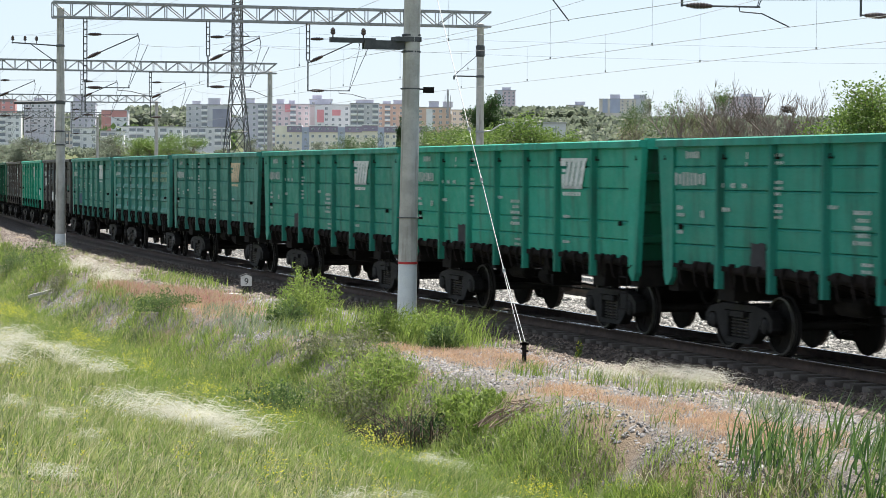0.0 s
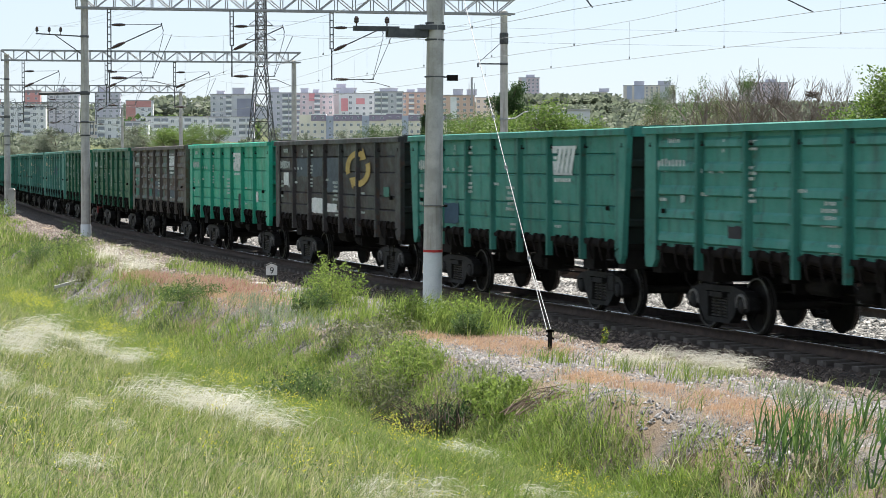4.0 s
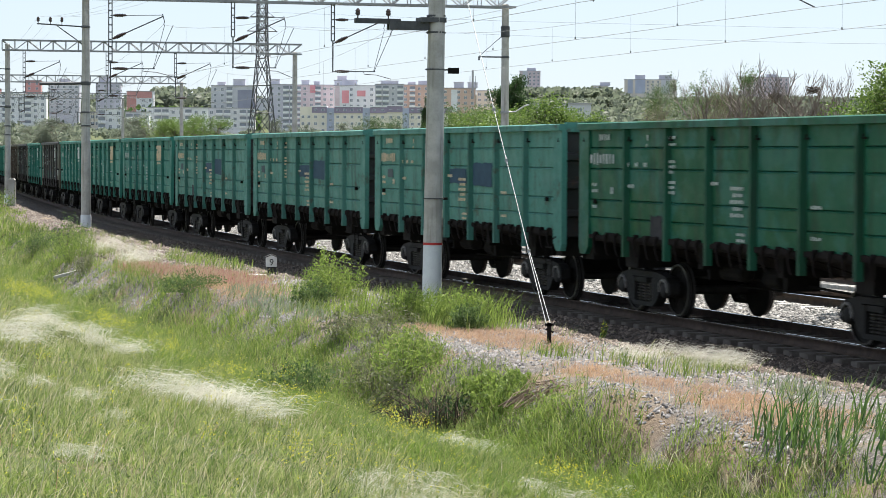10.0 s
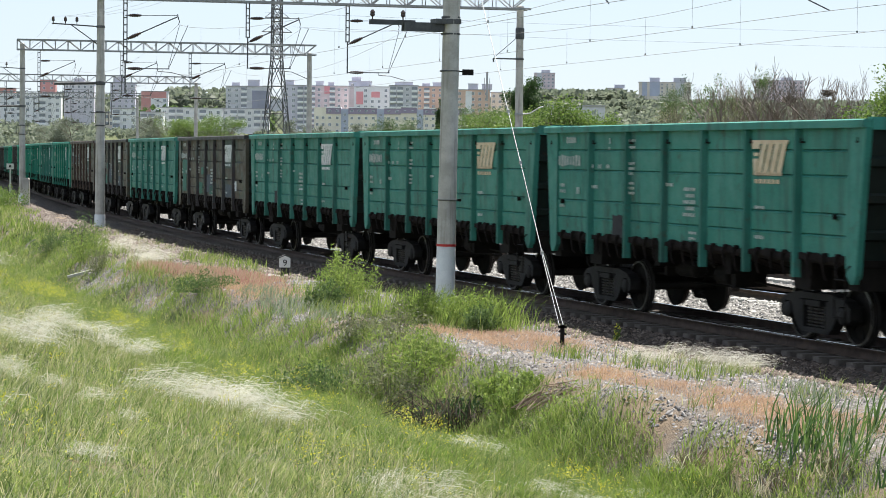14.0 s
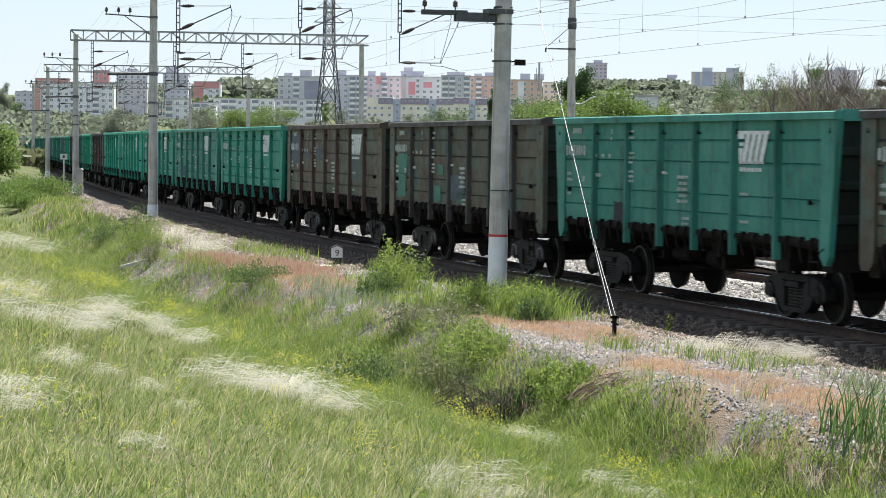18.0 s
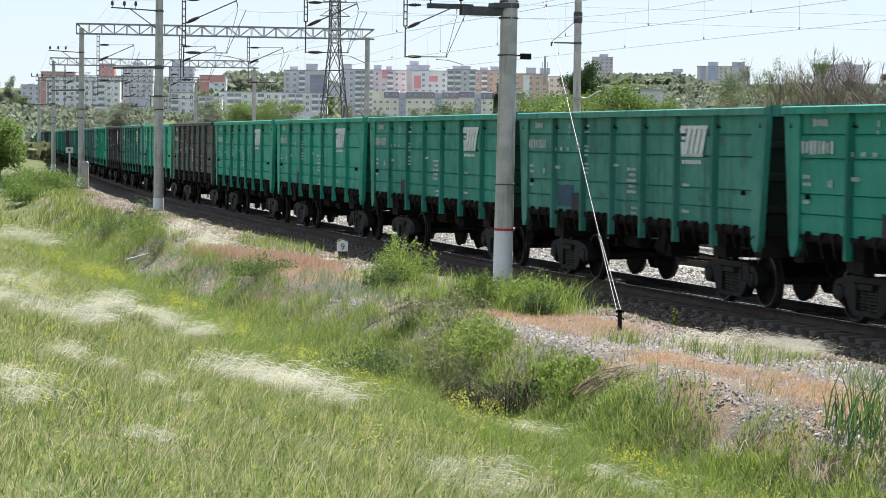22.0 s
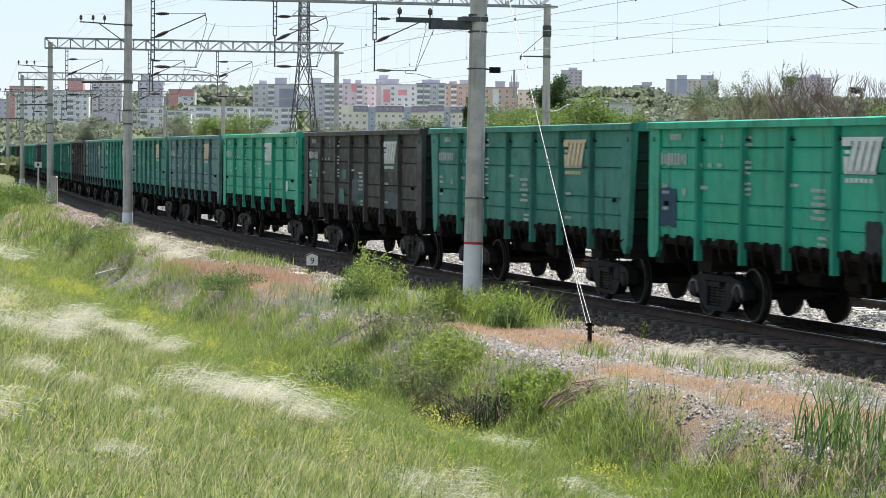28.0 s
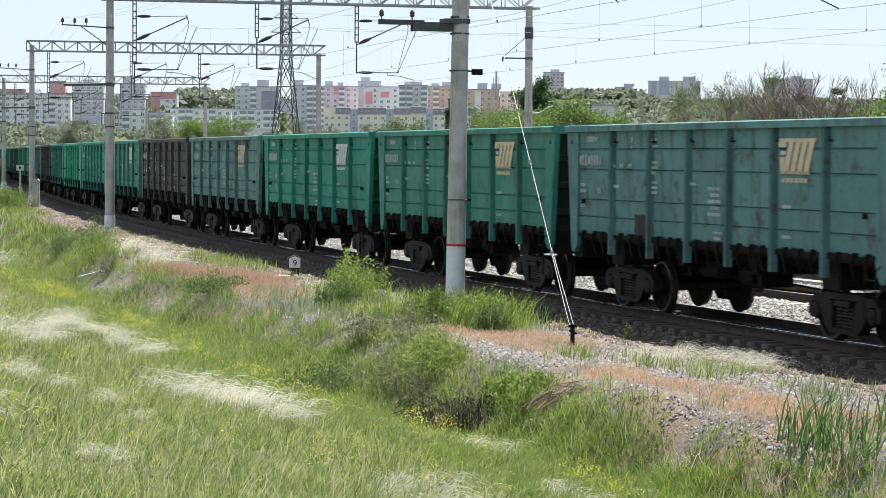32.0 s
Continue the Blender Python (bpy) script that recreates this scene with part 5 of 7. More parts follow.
def grow(seed, h, spread, levels=4, wind=0.0, r0=None, fork=3, up=0.55):
    """Wood as a list of tubes, and the ends of the twigs."""
    rnd = random.Random(seed)
    b, tips = Build(), []

    def limb(p, d, length, r, level):
        pts, rs = [p], [r]
        n = 4 if level < 2 else 3
        for i in range(n):
            d = (d + Vector((rnd.uniform(-1, 1), rnd.uniform(-1, 1), rnd.uniform(-0.5, 0.8))) * 0.22 + Vector((wind, 0, 0)) * 0.1).normalized()
            pts.append(pts[-1] + d * length / n)
            rs.append(r * (1 - 0.55 * (i + 1) / n))
        b.path(pts, rs, 6 if level == 0 else (4 if level < 3 else 3))
        if level >= levels:
            tips.append((pts[-1], level))
            tips.append((pts[-2], level))
            return
        if level >= levels - 1:
            tips.append((pts[-1], level))
        for k in range(fork + (level == 0)):
            q = pts[rnd.randrange(2 if level else 1, len(pts))]
            a = rnd.uniform(0, 2 * math.pi)
            side = Vector((math.cos(a) * spread, math.sin(a) * spread, rnd.uniform(0.1, 1.0) * up * 2))
            limb(q, (d * 0.5 + side).normalized(), length * rnd.uniform(0.55, 0.8), r * 0.6, level + 1)

    limb(Vector((0, 0, 0)), Vector((rnd.uniform(-.1, .1), rnd.uniform(-.1, .1), 1)), h * 0.42, r0 or h * 0.022, 0)
    zmax = max(p.z for p, _ in tips)
    k = h / zmax
    b.v = [(x * k, y * k, z * k) for x, y, z in b.v]
    return b, [p * k for p, _ in tips]


def leaves(tips, per, blur, size, seed, mat, name="crown", drift=0.0):
    """Leaf clumps round the twig ends: small bent quads."""
    g = np.random.default_rng(seed)
    c = np.array(tips)[g.integers(0, len(tips), per)]
    c = c + np.clip(g.normal(0, blur, (per, 3)), -1.3 * blur, 1.3 * blur) * np.array([1, 1, 0.75]) + np.array([drift, 0, 0]) * g.random((per, 1))
    u = g.normal(0, 1, (per, 3))
    u /= np.linalg.norm(u, axis=1)[:, None]
    v = np.cross(u, g.normal(0, 1, (per, 3)))
    v /= np.linalg.norm(v, axis=1)[:, None]
    a = (size * g.uniform(0.6, 1.4, per))[:, None]
    V = np.stack([c - u * a, c + v * a * 0.55, c + u * a, c - v * a * 0.55], 1).reshape(-1, 3)
    return quick_mesh(name, V, np.arange(per * 4).reshape(-1, 4), mat)


def tree_kind(name, label, seed, h, spread, leaf, per, blur, size, levels=4, wood=None, wind=0.0, fork=3, up=0.55):
    t = thing(name, label, "tree" if "tree" in name or "poplar" in name else "shrub")
    b, tips = grow(seed, h, spread, levels, wind, fork=fork, up=up)
    part("trunk", b, wood or BARK, t, "branching trunk", smooth=True)
    if per:
        part("crown", leaves(tips, per, blur, size, seed, LEAF[leaf], drift=wind * 0.4), LEAF[leaf], t, "leafy crown")
    t["size"] = h
    return t


def plant(kind, x, y, top=None, h=None, turn=0.0, group="trees behind the railway", wide=1.0):
    z = float(height([x], [y])[0]) - 0.15
    k = ((top - z) if top is not None else h) / kind["size"]
    ob = copy_thing(kind, pose(x, y, z, 0, 0, turn) @ Matrix.Diagonal((k * wide, k * wide, k, 1)))
    ob.name = kind.name.split(".")[0]
    del ob["size"]
    return tagged(ob, group=group)


KINDS = {
    "fresh": tree_kind("leafy_tree", "fresh green broad-leaved tree with a rounded uneven crown", 3, 7, 0.9, "fresh", 15000, 0.40, 0.06),
    "fresh2": tree_kind("leafy_tree", "bright green bushy tree behind the wagons", 8, 6, 1.1, "fresh", 14000, 0.38, 0.06),
    "mid": tree_kind("leafy_tree", "mid-green broad-leaved tree with branches showing", 12, 8, 0.8, "mid", 13000, 0.40, 0.06),
    "dark": tree_kind("leafy_tree", "dark green tree bent by the wind", 21, 12, 0.45, "dark", 14000, 0.5, 0.11, wind=0.9),
    "half": tree_kind("leafy_tree", "loose grey-green tree with branches showing through", 33, 9, 0.85, "mid", 17000, 0.26, 0.055, levels=5, wood=TWIG),
    "thin": tree_kind("leafy_tree", "half-bare tree with thin grey-green leaves", 31, 9, 0.8, "grey", 5000, 0.35, 0.05, levels=5, wood=TWIG),
    "bare": tree_kind("bare_tree", "bare grey-brown tree with fine twigs", 41, 9, 0.65, "grey", 0, 0.3, 0.1, levels=5, wood=TWIG),
    "bare2": tree_kind("bare_tree", "bare forked tree with upright fine twigs", 47, 9, 0.5, "grey", 0, 0.3, 0.1, levels=5, wood=TWIG),
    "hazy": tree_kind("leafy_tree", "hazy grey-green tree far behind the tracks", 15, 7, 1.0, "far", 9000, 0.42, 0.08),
    "poplar": tree_kind("poplar", "slim dark green poplar on the hill", 51, 16, 0.25, "dark", 2600, 0.7, 0.42, levels=3, wind=0.3, up=0.9),
    "shrub": tree_kind("shrub", "scrubby grey-green bush behind the wagons", 61, 4, 1.2, "grey", 8000, 0.32, 0.05),
}
for kind, x, y, top, turn, wide in (
    ("dark", 2.6, 330, 13.6, 0, 1.0), ("dark", -8.8, 505, 14.9, 90, 0.5), ("mid", -1.5, 195, 6.9, 40, 1.2), ("fresh", 1.5, 188, 6.4, 130, 1.1), ("mid", -6.5, 215, 6.2, 250, 1.0), ("fresh2", 5.3, 160, 6.7, 0, 1.15), ("fresh2", 7.6, 163, 5.8, 100, 1.0),
    ("fresh2", 9.4, 172, 5.8, 60, 1.0), ("thin", 12.3, 172, 5.6, 20, 0.8), ("thin", 11.4, 168, 5.8, 200, 1.1), ("half", 15.6, 160, 8.9, 10, 0.75), ("thin", 13.2, 152, 6.6, 80, 1.0), ("thin", 17.0, 156, 7.8, 300, 0.9), ("bare", 17.6, 150, 9.0, 0, 1.0), ("bare2", 19.7, 152, 9.4, 90, 1.1), ("bare", 18.6, 158, 8.0, 200, 1.1), ("bare2", 21.7, 150, 8.9, 180, 0.8), ("bare", 22.9, 154, 8.2, 270, 0.8), ("bare2", 15.6, 149, 8.3, 30, 1.0), ("bare", 20.6, 147, 7.6, 130, 0.9),
    ("mid", 23.4, 140, 7.0, 10, 1.0), ("fresh2", 25.0, 137, 7.4, 70, 1.1), ("fresh", 27.2, 136, 8.6, 140, 1.25), ("bare", 25.3, 139, 8.4, 20, 0.7), ("dark", 32.6, 170, 12.9, 20, 1.3), ("fresh2", 28.8, 139, 8.4, 200, 1.2), 
    ("hazy", -56, 420, 9.4, 0, 1.5), ("fresh", -41.7, 380, 8.9, 0, 1.35), ("hazy", -30.9, 400, 8.6, 0, 1.1), ("hazy", -60, 430, 8.6, 60, 1.3), ("hazy", -29.8, 600, 10.8, 0, 1.4), ("hazy", -20.6, 600, 10.6, 120, 1.5), ("hazy", -41.5, 620, 10.6, 0, 0.6),
    ("hazy", -80, 420, 7.0, 0, 1.3), ("hazy", -86, 500, 10.2, 30, 1.4), ("hazy", -93, 505, 9.4, 200, 1.4), ("poplar", 28.5, 1400, 47, 0, 1.0), ("poplar", 25.5, 1405, 44, 90, 1.1), ("hazy", -209, 900, 25.0, 0, 0.6), ("hazy", -202, 905, 25.5, 80, 0.6), ("hazy", -214, 910, 22.0, 150, 0.8), ("mid", -196, 890, 18, 20, 1.5),
    ("shrub", 3.0, 150, 3.5, 0, 1.3), ("shrub", 9.0, 150, 3.8, 50, 1.4), ("shrub", 14.0, 143, 3.9, 90, 1.5), ("shrub", 18.0, 141, 3.9, 140, 1.5), ("shrub", -3.5, 175, 4.2, 180, 1.4), ("shrub", -9, 190, 4.0, 220, 1.4), ("shrub", 17.0, 146, 4.6, 20, 1.2), ("shrub", 12.0, 146, 4.4, 60, 1.2), ("shrub", 20.8, 143, 4.5, 300, 1.2), ("shrub", 6.5, 154, 4.2, 160, 1.2),
):
    plant(KINDS[kind], x, y, top=top, turn=turn, wide=wide)
for x, y, z in ((19.6, 152, 6.75), (21.75, 150, 7.1)):  # old nests in the bare crowns
    b = Build()
    rnd = random.Random(int(x * 10))
    for k in range(60):
        a, e = rnd.uniform(0, 6.28), rnd.uniform(-0.5, 0.5)
        c = Vector((math.cos(a) * 0.25, math.sin(a) * 0.25, e * 0.35))
        d = Vector((rnd.uniform(-1, 1), rnd.uniform(-1, 1), rnd.uniform(-0.4, 0.4))) * 0.3
        b.rod(c - d, c + d, 0.02, n=3)
    solo("bird_nest", b, BARK, "dark twig nest high in a bare tree", "nest", pose(x, y, z))
kind = tree_kind("leafy_tree", "young light green tree on the near bank", 71, 5.2, 1.0, "fresh", 9000, 0.42, 0.09)
plant(kind, -37.9, 166.5, top=4.6, turn=30, group="trees on the near bank", wide=1.15)
plant(kind, -40.5, 170, top=4.2, turn=130, group="trees on the near bank", wide=1.1)
for o in [*KINDS.values(), kind]:
    for c in [*o.children_recursive, o]:
        bpy.data.objects.remove(c)


# far woods between and beyond the houses
def wood(n, x0, x1, y0, y1, size, tall, name, label, mat, seed):
    g = np.random.default_rng(seed)
    k = 60
    X, Y = g.uniform(x0, x1, n), g.uniform(y0, y1, n)
    Z = height(X, Y)
    R = size * g.uniform(0.6, 1.3, n)
    Hh = tall * g.uniform(0.6, 1.25, n)
    c = np.clip(g.normal(0, 1, (n, k, 3)), -1.35, 1.35) * np.stack([R * 0.5, R * 0.5, Hh * 0.24], -1)[:, None, :] + np.stack([X, Y, Z + Hh * 0.55], -1)[:, None, :]
    c = c.reshape(-1, 3)
    u = g.normal(0, 1, c.shape)
    u /= np.linalg.norm(u, axis=1)[:, None]
    v = np.cross(u, g.normal(0, 1, c.shape))
    v /= np.linalg.norm(v, axis=1)[:, None]
    a = (np.repeat(R, k) * g.uniform(0.13, 0.26, len(c)))[:, None]
    V = np.stack([c - u * a, c + v * a * 0.7, c + u * a, c - v * a * 0.7], 1).reshape(-1, 3)
    tagged(new(name, quick_mesh(name, V, np.arange(len(V)).reshape(-1, 4), mat)), label, "woods", kind="stuff")


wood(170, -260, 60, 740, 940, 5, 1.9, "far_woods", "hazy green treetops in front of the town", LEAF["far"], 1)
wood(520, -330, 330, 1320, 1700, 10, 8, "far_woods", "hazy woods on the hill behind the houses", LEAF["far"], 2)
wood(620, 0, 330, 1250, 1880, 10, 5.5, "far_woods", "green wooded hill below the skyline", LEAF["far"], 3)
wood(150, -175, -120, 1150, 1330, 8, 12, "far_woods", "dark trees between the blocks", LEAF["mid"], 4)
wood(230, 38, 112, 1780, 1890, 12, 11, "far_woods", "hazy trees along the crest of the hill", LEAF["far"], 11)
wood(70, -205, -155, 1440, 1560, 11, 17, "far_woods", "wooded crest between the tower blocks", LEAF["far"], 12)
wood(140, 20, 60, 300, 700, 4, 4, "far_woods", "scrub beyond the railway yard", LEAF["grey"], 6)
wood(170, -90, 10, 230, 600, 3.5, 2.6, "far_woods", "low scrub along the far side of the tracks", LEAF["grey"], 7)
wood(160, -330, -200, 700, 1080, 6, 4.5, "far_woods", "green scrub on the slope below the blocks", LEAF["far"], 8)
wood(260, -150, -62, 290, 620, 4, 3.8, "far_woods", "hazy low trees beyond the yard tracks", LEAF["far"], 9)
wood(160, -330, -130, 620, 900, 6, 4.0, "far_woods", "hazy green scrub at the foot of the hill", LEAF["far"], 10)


# ---- grass, herbs and stones on the bank
WIND = np.array([0.93, -0.36])


def land(s, n):
    """World places on the ground for arrays of s and n."""
    s, n = np.asarray(s, float), np.asarray(n, float)
    k = np.interp(s, LINE_S, np.arange(len(LINE_S)))
    x, y, h = (np.interp(k, np.arange(len(LINE_S)), LINE[:, i]) for i in range(3))
    X, Y = x - n * np.sin(h), y + n * np.cos(h)
    return np.stack([X, Y, height(X, Y)], -1)


def blades(P, tall, wide, lean, seed, wind=0.4, curl=0.5):
    """Bent blades: five points and three triangles each."""
    g = np.random.default_rng(seed)
    N = len(P)
    tall, wide = tall * np.ones(N), wide * np.ones(N)
    a = g.uniform(0, 2 * np.pi, N)
    d = np.stack([np.cos(a), np.sin(a)], -1) * (lean * g.uniform(0.2, 1.2, N))[:, None] + WIND * (wind * g.uniform(0.5, 1.3, N))[:, None]
    b = g.uniform(0, 2 * np.pi, N)
    w = np.stack([np.cos(b), np.sin(b), np.zeros(N)], -1) * (wide / 2)[:, None]
    up = np.zeros((N, 3))
    up[:, 2] = tall
    D = np.zeros((N, 3))
    D[:, :2] = d * tall[:, None]
    base = P - [0, 0, 0.02]
    mid = base + up * 0.55 + D * (0.55 - 0.35 * curl)
    tip = base + up * (1 - 0.25 * np.minimum(1, np.hypot(*d.T)))[:, None] + D
    V = np.stack([base - w, base + w, mid - w * 0.75, mid + w * 0.75, tip], 1).reshape(-1, 3)
    o = np.arange(N)[:, None] * 5
    F = np.concatenate([o + [0, 1, 2], o + [1, 3, 2], o + [2, 3, 4]])
    return V, F


def stuff(name, V, F, mat, label, category="grass"):
    return tagged(new(name, quick_mesh(name, V, F, mat)), label, category, kind="stuff")


def field(n, s0, s1, n0, n1, seed, keep=None, clump=0.0, per=1):
    """Scattered places (s, n), thinned by keep(s, n), in clumps of per."""
    g = np.random.default_rng(seed)
    s, w = g.uniform(s0, s1, n), g.uniform(n0, n1, n)
    if keep is not None:
        k = g.random(n) < keep(s, w)
        s, w = s[k], w[k]
    if per > 1:
        s, w = np.repeat(s, per), np.repeat(w, per)
        s, w = s + g.normal(0, clump, len(s)), w + g.normal(0, clump, len(w))
    return s, w


GRASS = leaf_mat("meadow_grass", (0.035, 0.065, 0.02), (0.12, 0.18, 0.05), (0.20, 0.255, 0.08), (0.27, 0.305, 0.11), (0.42, 0.385, 0.23), through=0.45, patch=0.3, patch_tone=(0.24, 0.30, 0.07), scale=0.5)
LUSH = leaf_mat("lush_grass", (0.065, 0.115, 0.026), (0.13, 0.20, 0.045), (0.19, 0.255, 0.06), (0.29, 0.30, 0.12), through=0.45, patch=0.4, patch_tone=(0.19, 0.28, 0.04), scale=0.6)
DRY = leaf_mat("dry_pink_grass", (0.42, 0.27, 0.18), (0.50, 0.35, 0.24), (0.56, 0.43, 0.31), (0.38, 0.21, 0.15), through=0.3, patch=0.5, patch_tone=(0.50, 0.34, 0.21), scale=0.9)
REDDISH = leaf_mat("reddish_seed_grass", (0.34, 0.16, 0.14), (0.42, 0.24, 0.20), (0.48, 0.37, 0.28), (0.30, 0.28, 0.13), through=0.3)
WORMWOOD = leaf_mat("silvery_wormwood", (0.16, 0.21, 0.13), (0.22, 0.27, 0.18), (0.29, 0.33, 0.22), through=0.3)
REED = leaf_mat("reed_blades", (0.04, 0.085, 0.026), (0.07, 0.13, 0.036), (0.12, 0.19, 0.055), through=0.35)
FEATHER = leaf_mat("feather_grass_plumes", (0.47, 0.45, 0.37), (0.61, 0.59, 0.51), (0.76, 0.74, 0.67), through=0.45)
YELLOW = leaf_mat("yellow_blossom", (0.46, 0.45, 0.035), (0.58, 0.54, 0.05), (0.50, 0.52, 0.12), through=0.3)
DARK_TWIG = plain("dark_dead_twigs", (0.03, 0.022, 0.018), (0.075, 0.056, 0.045), 6, 0.9)
DEAD = plain("dry_brown_stems", (0.13, 0.09, 0.065), (0.24, 0.18, 0.13), 6, 0.9)



def zone(s, n, spots):
    """How much of any of these spots (s, n, rs, rn) covers a place."""
    k = np.zeros(len(s))
    for a, b, ra, rb in spots:
        k = np.maximum(k, np.exp(-(((s - a) / ra) ** 2 + ((n - b) / rb) ** 2) ** 2))
    return k * (0.75 + 0.5 * wavy(s * 2, n * 2, 1.7, 4))


HOLLOW = [(-4.7, 7.5, 1.0, 0.5)]
SLOPE = [(29.5, 7.1, 5.6, 0.75), (20.6, 7.1, 2.6, 0.65), (9, 6.4, 1.8, 0.3), (-1.9, 5.85, 2.3, 0.42), (-8.2, 6.3, 1.0, 0.27), (-10.4, 6.35, 1.4, 0.28), (-12.5, 6.25, 1.2, 0.28), (-1.6, 3.5, 2.6, 0.45), (-9.5, 3.5, 2.6, 0.35)]


def near_more(s, n):  # denser where the camera is close
    X = land(s, n)
    d = np.hypot(X[:, 0], X[:, 1])
    seen = (np.abs(X[:, 0] / np.maximum(1, X[:, 1]) + 0.04) < 0.245) & (X[:, 1] > 10.5)
    return np.where(seen, np.clip(26 / d, 0.08, 1.0), 0) * (1 - 0.9 * np.clip(1.2 * zone(s, n, SLOPE + HOLLOW), 0, 1))


# the meadow, in fine blades from the ditch up the bank
s, n = field(240000, -32, 62, 7.0, 21.5, 1, near_more, 0.06, 3)
g = np.random.default_rng(2)
P = land(s, n)
patch = 0.75 + 0.4 * wavy(P[:, 0], P[:, 1], 4.3, 7)
d = np.hypot(P[:, 0], P[:, 1])
V, F = blades(P, np.clip(g.normal(0.21, 0.09, len(P)), 0.05, 0.5) * patch, 0.0055 + 0.00015 * d, 1.0, 3, 0.22)
stuff("meadow_grass", V, F, GRASS, "long green and straw-coloured meadow grass bent by wind")
s, n = field(9000, 55, 190, 5.5, 16, 4, near_more, 0.2, 8)
P = land(s, n)
V, F = blades(P, 0.42, 0.035, 0.5, 5, 0.3)
stuff("meadow_grass", V, F, GRASS, "far green meadow grass along the bank")

# seed heads and dry specks above the blades
s, n = field(110000, -32, 62, 8.0, 21.5, 71, near_more)
P = land(s, n)
P[:, 2] += np.random.default_rng(72).uniform(0.12, 0.45, len(P))
SEED = leaf_mat("pale_seed_heads", (0.30, 0.27, 0.16), (0.42, 0.38, 0.25), (0.55, 0.52, 0.40), (0.30, 0.20, 0.14), through=0.35)

# fresher, darker green in the ditch and on the slope
s, n = field(48000, -22, 60, 6.3, 10.2, 6, lambda s, n: near_more(s, n) * (0.35 + 0.65 * (wavy(s, n, 3.7, 3) > -0.15)) * np.where((s < -5) & (n < 6.9), 0.4, 1.0), 0.07, 5)
P = land(s, n)
g = np.random.default_rng(7)
V, F = blades(P, np.clip(g.normal(0.26, 0.09, len(P)), 0.08, 0.55), 0.011, 0.95, 8, 0.12)
stuff("ditch_grass", V, F, LUSH, "lush dark green grass in the ditch")


s, n = field(17000, -19, 8, 6.8, 9.0, 61, lambda s, n: np.where(s < -5.5, 0.8, 0.45) * near_more(s, n) * (wavy(s, n, 1.9, 12) > -0.35), 0.07, 6)
P = land(s, n)
V, F = blades(P, np.clip(np.random.default_rng(62).normal(0.17, 0.06, len(P)), 0.06, 0.34), 0.009, 1.2, 63, 0.2, 0.8)
stuff("slope_grass", V, F, LEAF["shoot"], "thick fresh green grass on the slope of the berm")


def broad(P, r, per, size, seed, mat, name, label, flat=0.6, rise=0.0):
    """Leafy herbs: small leaf quads in low domes round each place."""
    g = np.random.default_rng(seed)
    c = np.repeat(P, per, 0)
    N = len(c)
    off = g.normal(0, 1, (N, 3)) * np.array([r, r, r * flat])
    off[:, 2] = np.abs(off[:, 2]) + rise * g.random(N)
    c = c + off
    u = g.normal(0, 1, (N, 3))
    u /= np.linalg.norm(u, axis=1)[:, None]
    v = np.cross(u, g.normal(0, 1, (N, 3)))
    v /= np.linalg.norm(v, axis=1)[:, None]
    a = (size * g.uniform(0.5, 1.4, N))[:, None]
    V = np.stack([c - u * a, c + v * a * 0.4, c + u * a, c - v * a * 0.4], 1).reshape(-1, 3)
    return stuff(name, V, np.arange(N * 4).reshape(-1, 4), mat, label, "herbs")


broad(P, 0.02, 2, 0.014, 73, SEED, "seed_heads", "pale seed heads above the meadow grass", 1.0)
s, n = field(2600, -22, 60, 6.4, 10.5, 9, lambda s, n: near_more(s, n) * (wavy(s, n, 5.1, 5) > -0.1))
broad(land(s, n), 0.15, 34, 0.03, 10, LEAF["shoot"], "ditch_herbs", "leafy green weeds in the ditch")
s, n = field(5200, -24, 60, 8.3, 19, 12, near_more)
broad(land(s, n), 0.10, 20, 0.022, 13, LEAF["shoot"], "meadow_herbs", "small leafy herbs among the meadow grass")

# dry pale stalks that arch over the green
s, n = field(26000, -24, 60, 8.2, 21, 91, near_more)
P = land(s, n)
V, F = blades(P, np.random.default_rng(92).uniform(0.16, 0.42, len(P)), 0.0042 + 0.0001 * np.hypot(P[:, 0], P[:, 1]), 0.7, 93, 0.55)
stuff("dry_stalks", V, F, SEED, "pale dry stalks arching over the meadow grass")

# yellow blossom heads on thin stalks, scattered and in drifts
s, n = field(13000, -24, 70, 7.0, 19, 14, lambda s, n: near_more(s, n) * np.where((wavy(s, n, 6.5, 9) > 0.45) | (np.abs(n - 10.0 - 0.02 * s) < 1.4) & (s > 3) & (wavy(s, n, 2.3, 4) > 0.1), 0.22, 0.03), 0.1, 3)
P = land(s, n)
g = np.random.default_rng(15)
P[:, 2] += g.uniform(0.18, 0.42, len(P))
broad(P, 0.035, 6, 0.011, 16, YELLOW, "yellow_flowers", "small yellow wild flowers in drifts", 1.0)
s, n = field(160, -22, 30, 8, 16, 17, near_more)
P = land(s, n)
P[:, 2] += 0.45
broad(P, 0.06, 26, 0.012, 18, YELLOW, "yellow_flowers", "taller heads of yellow rape-like blossom", 1.2)

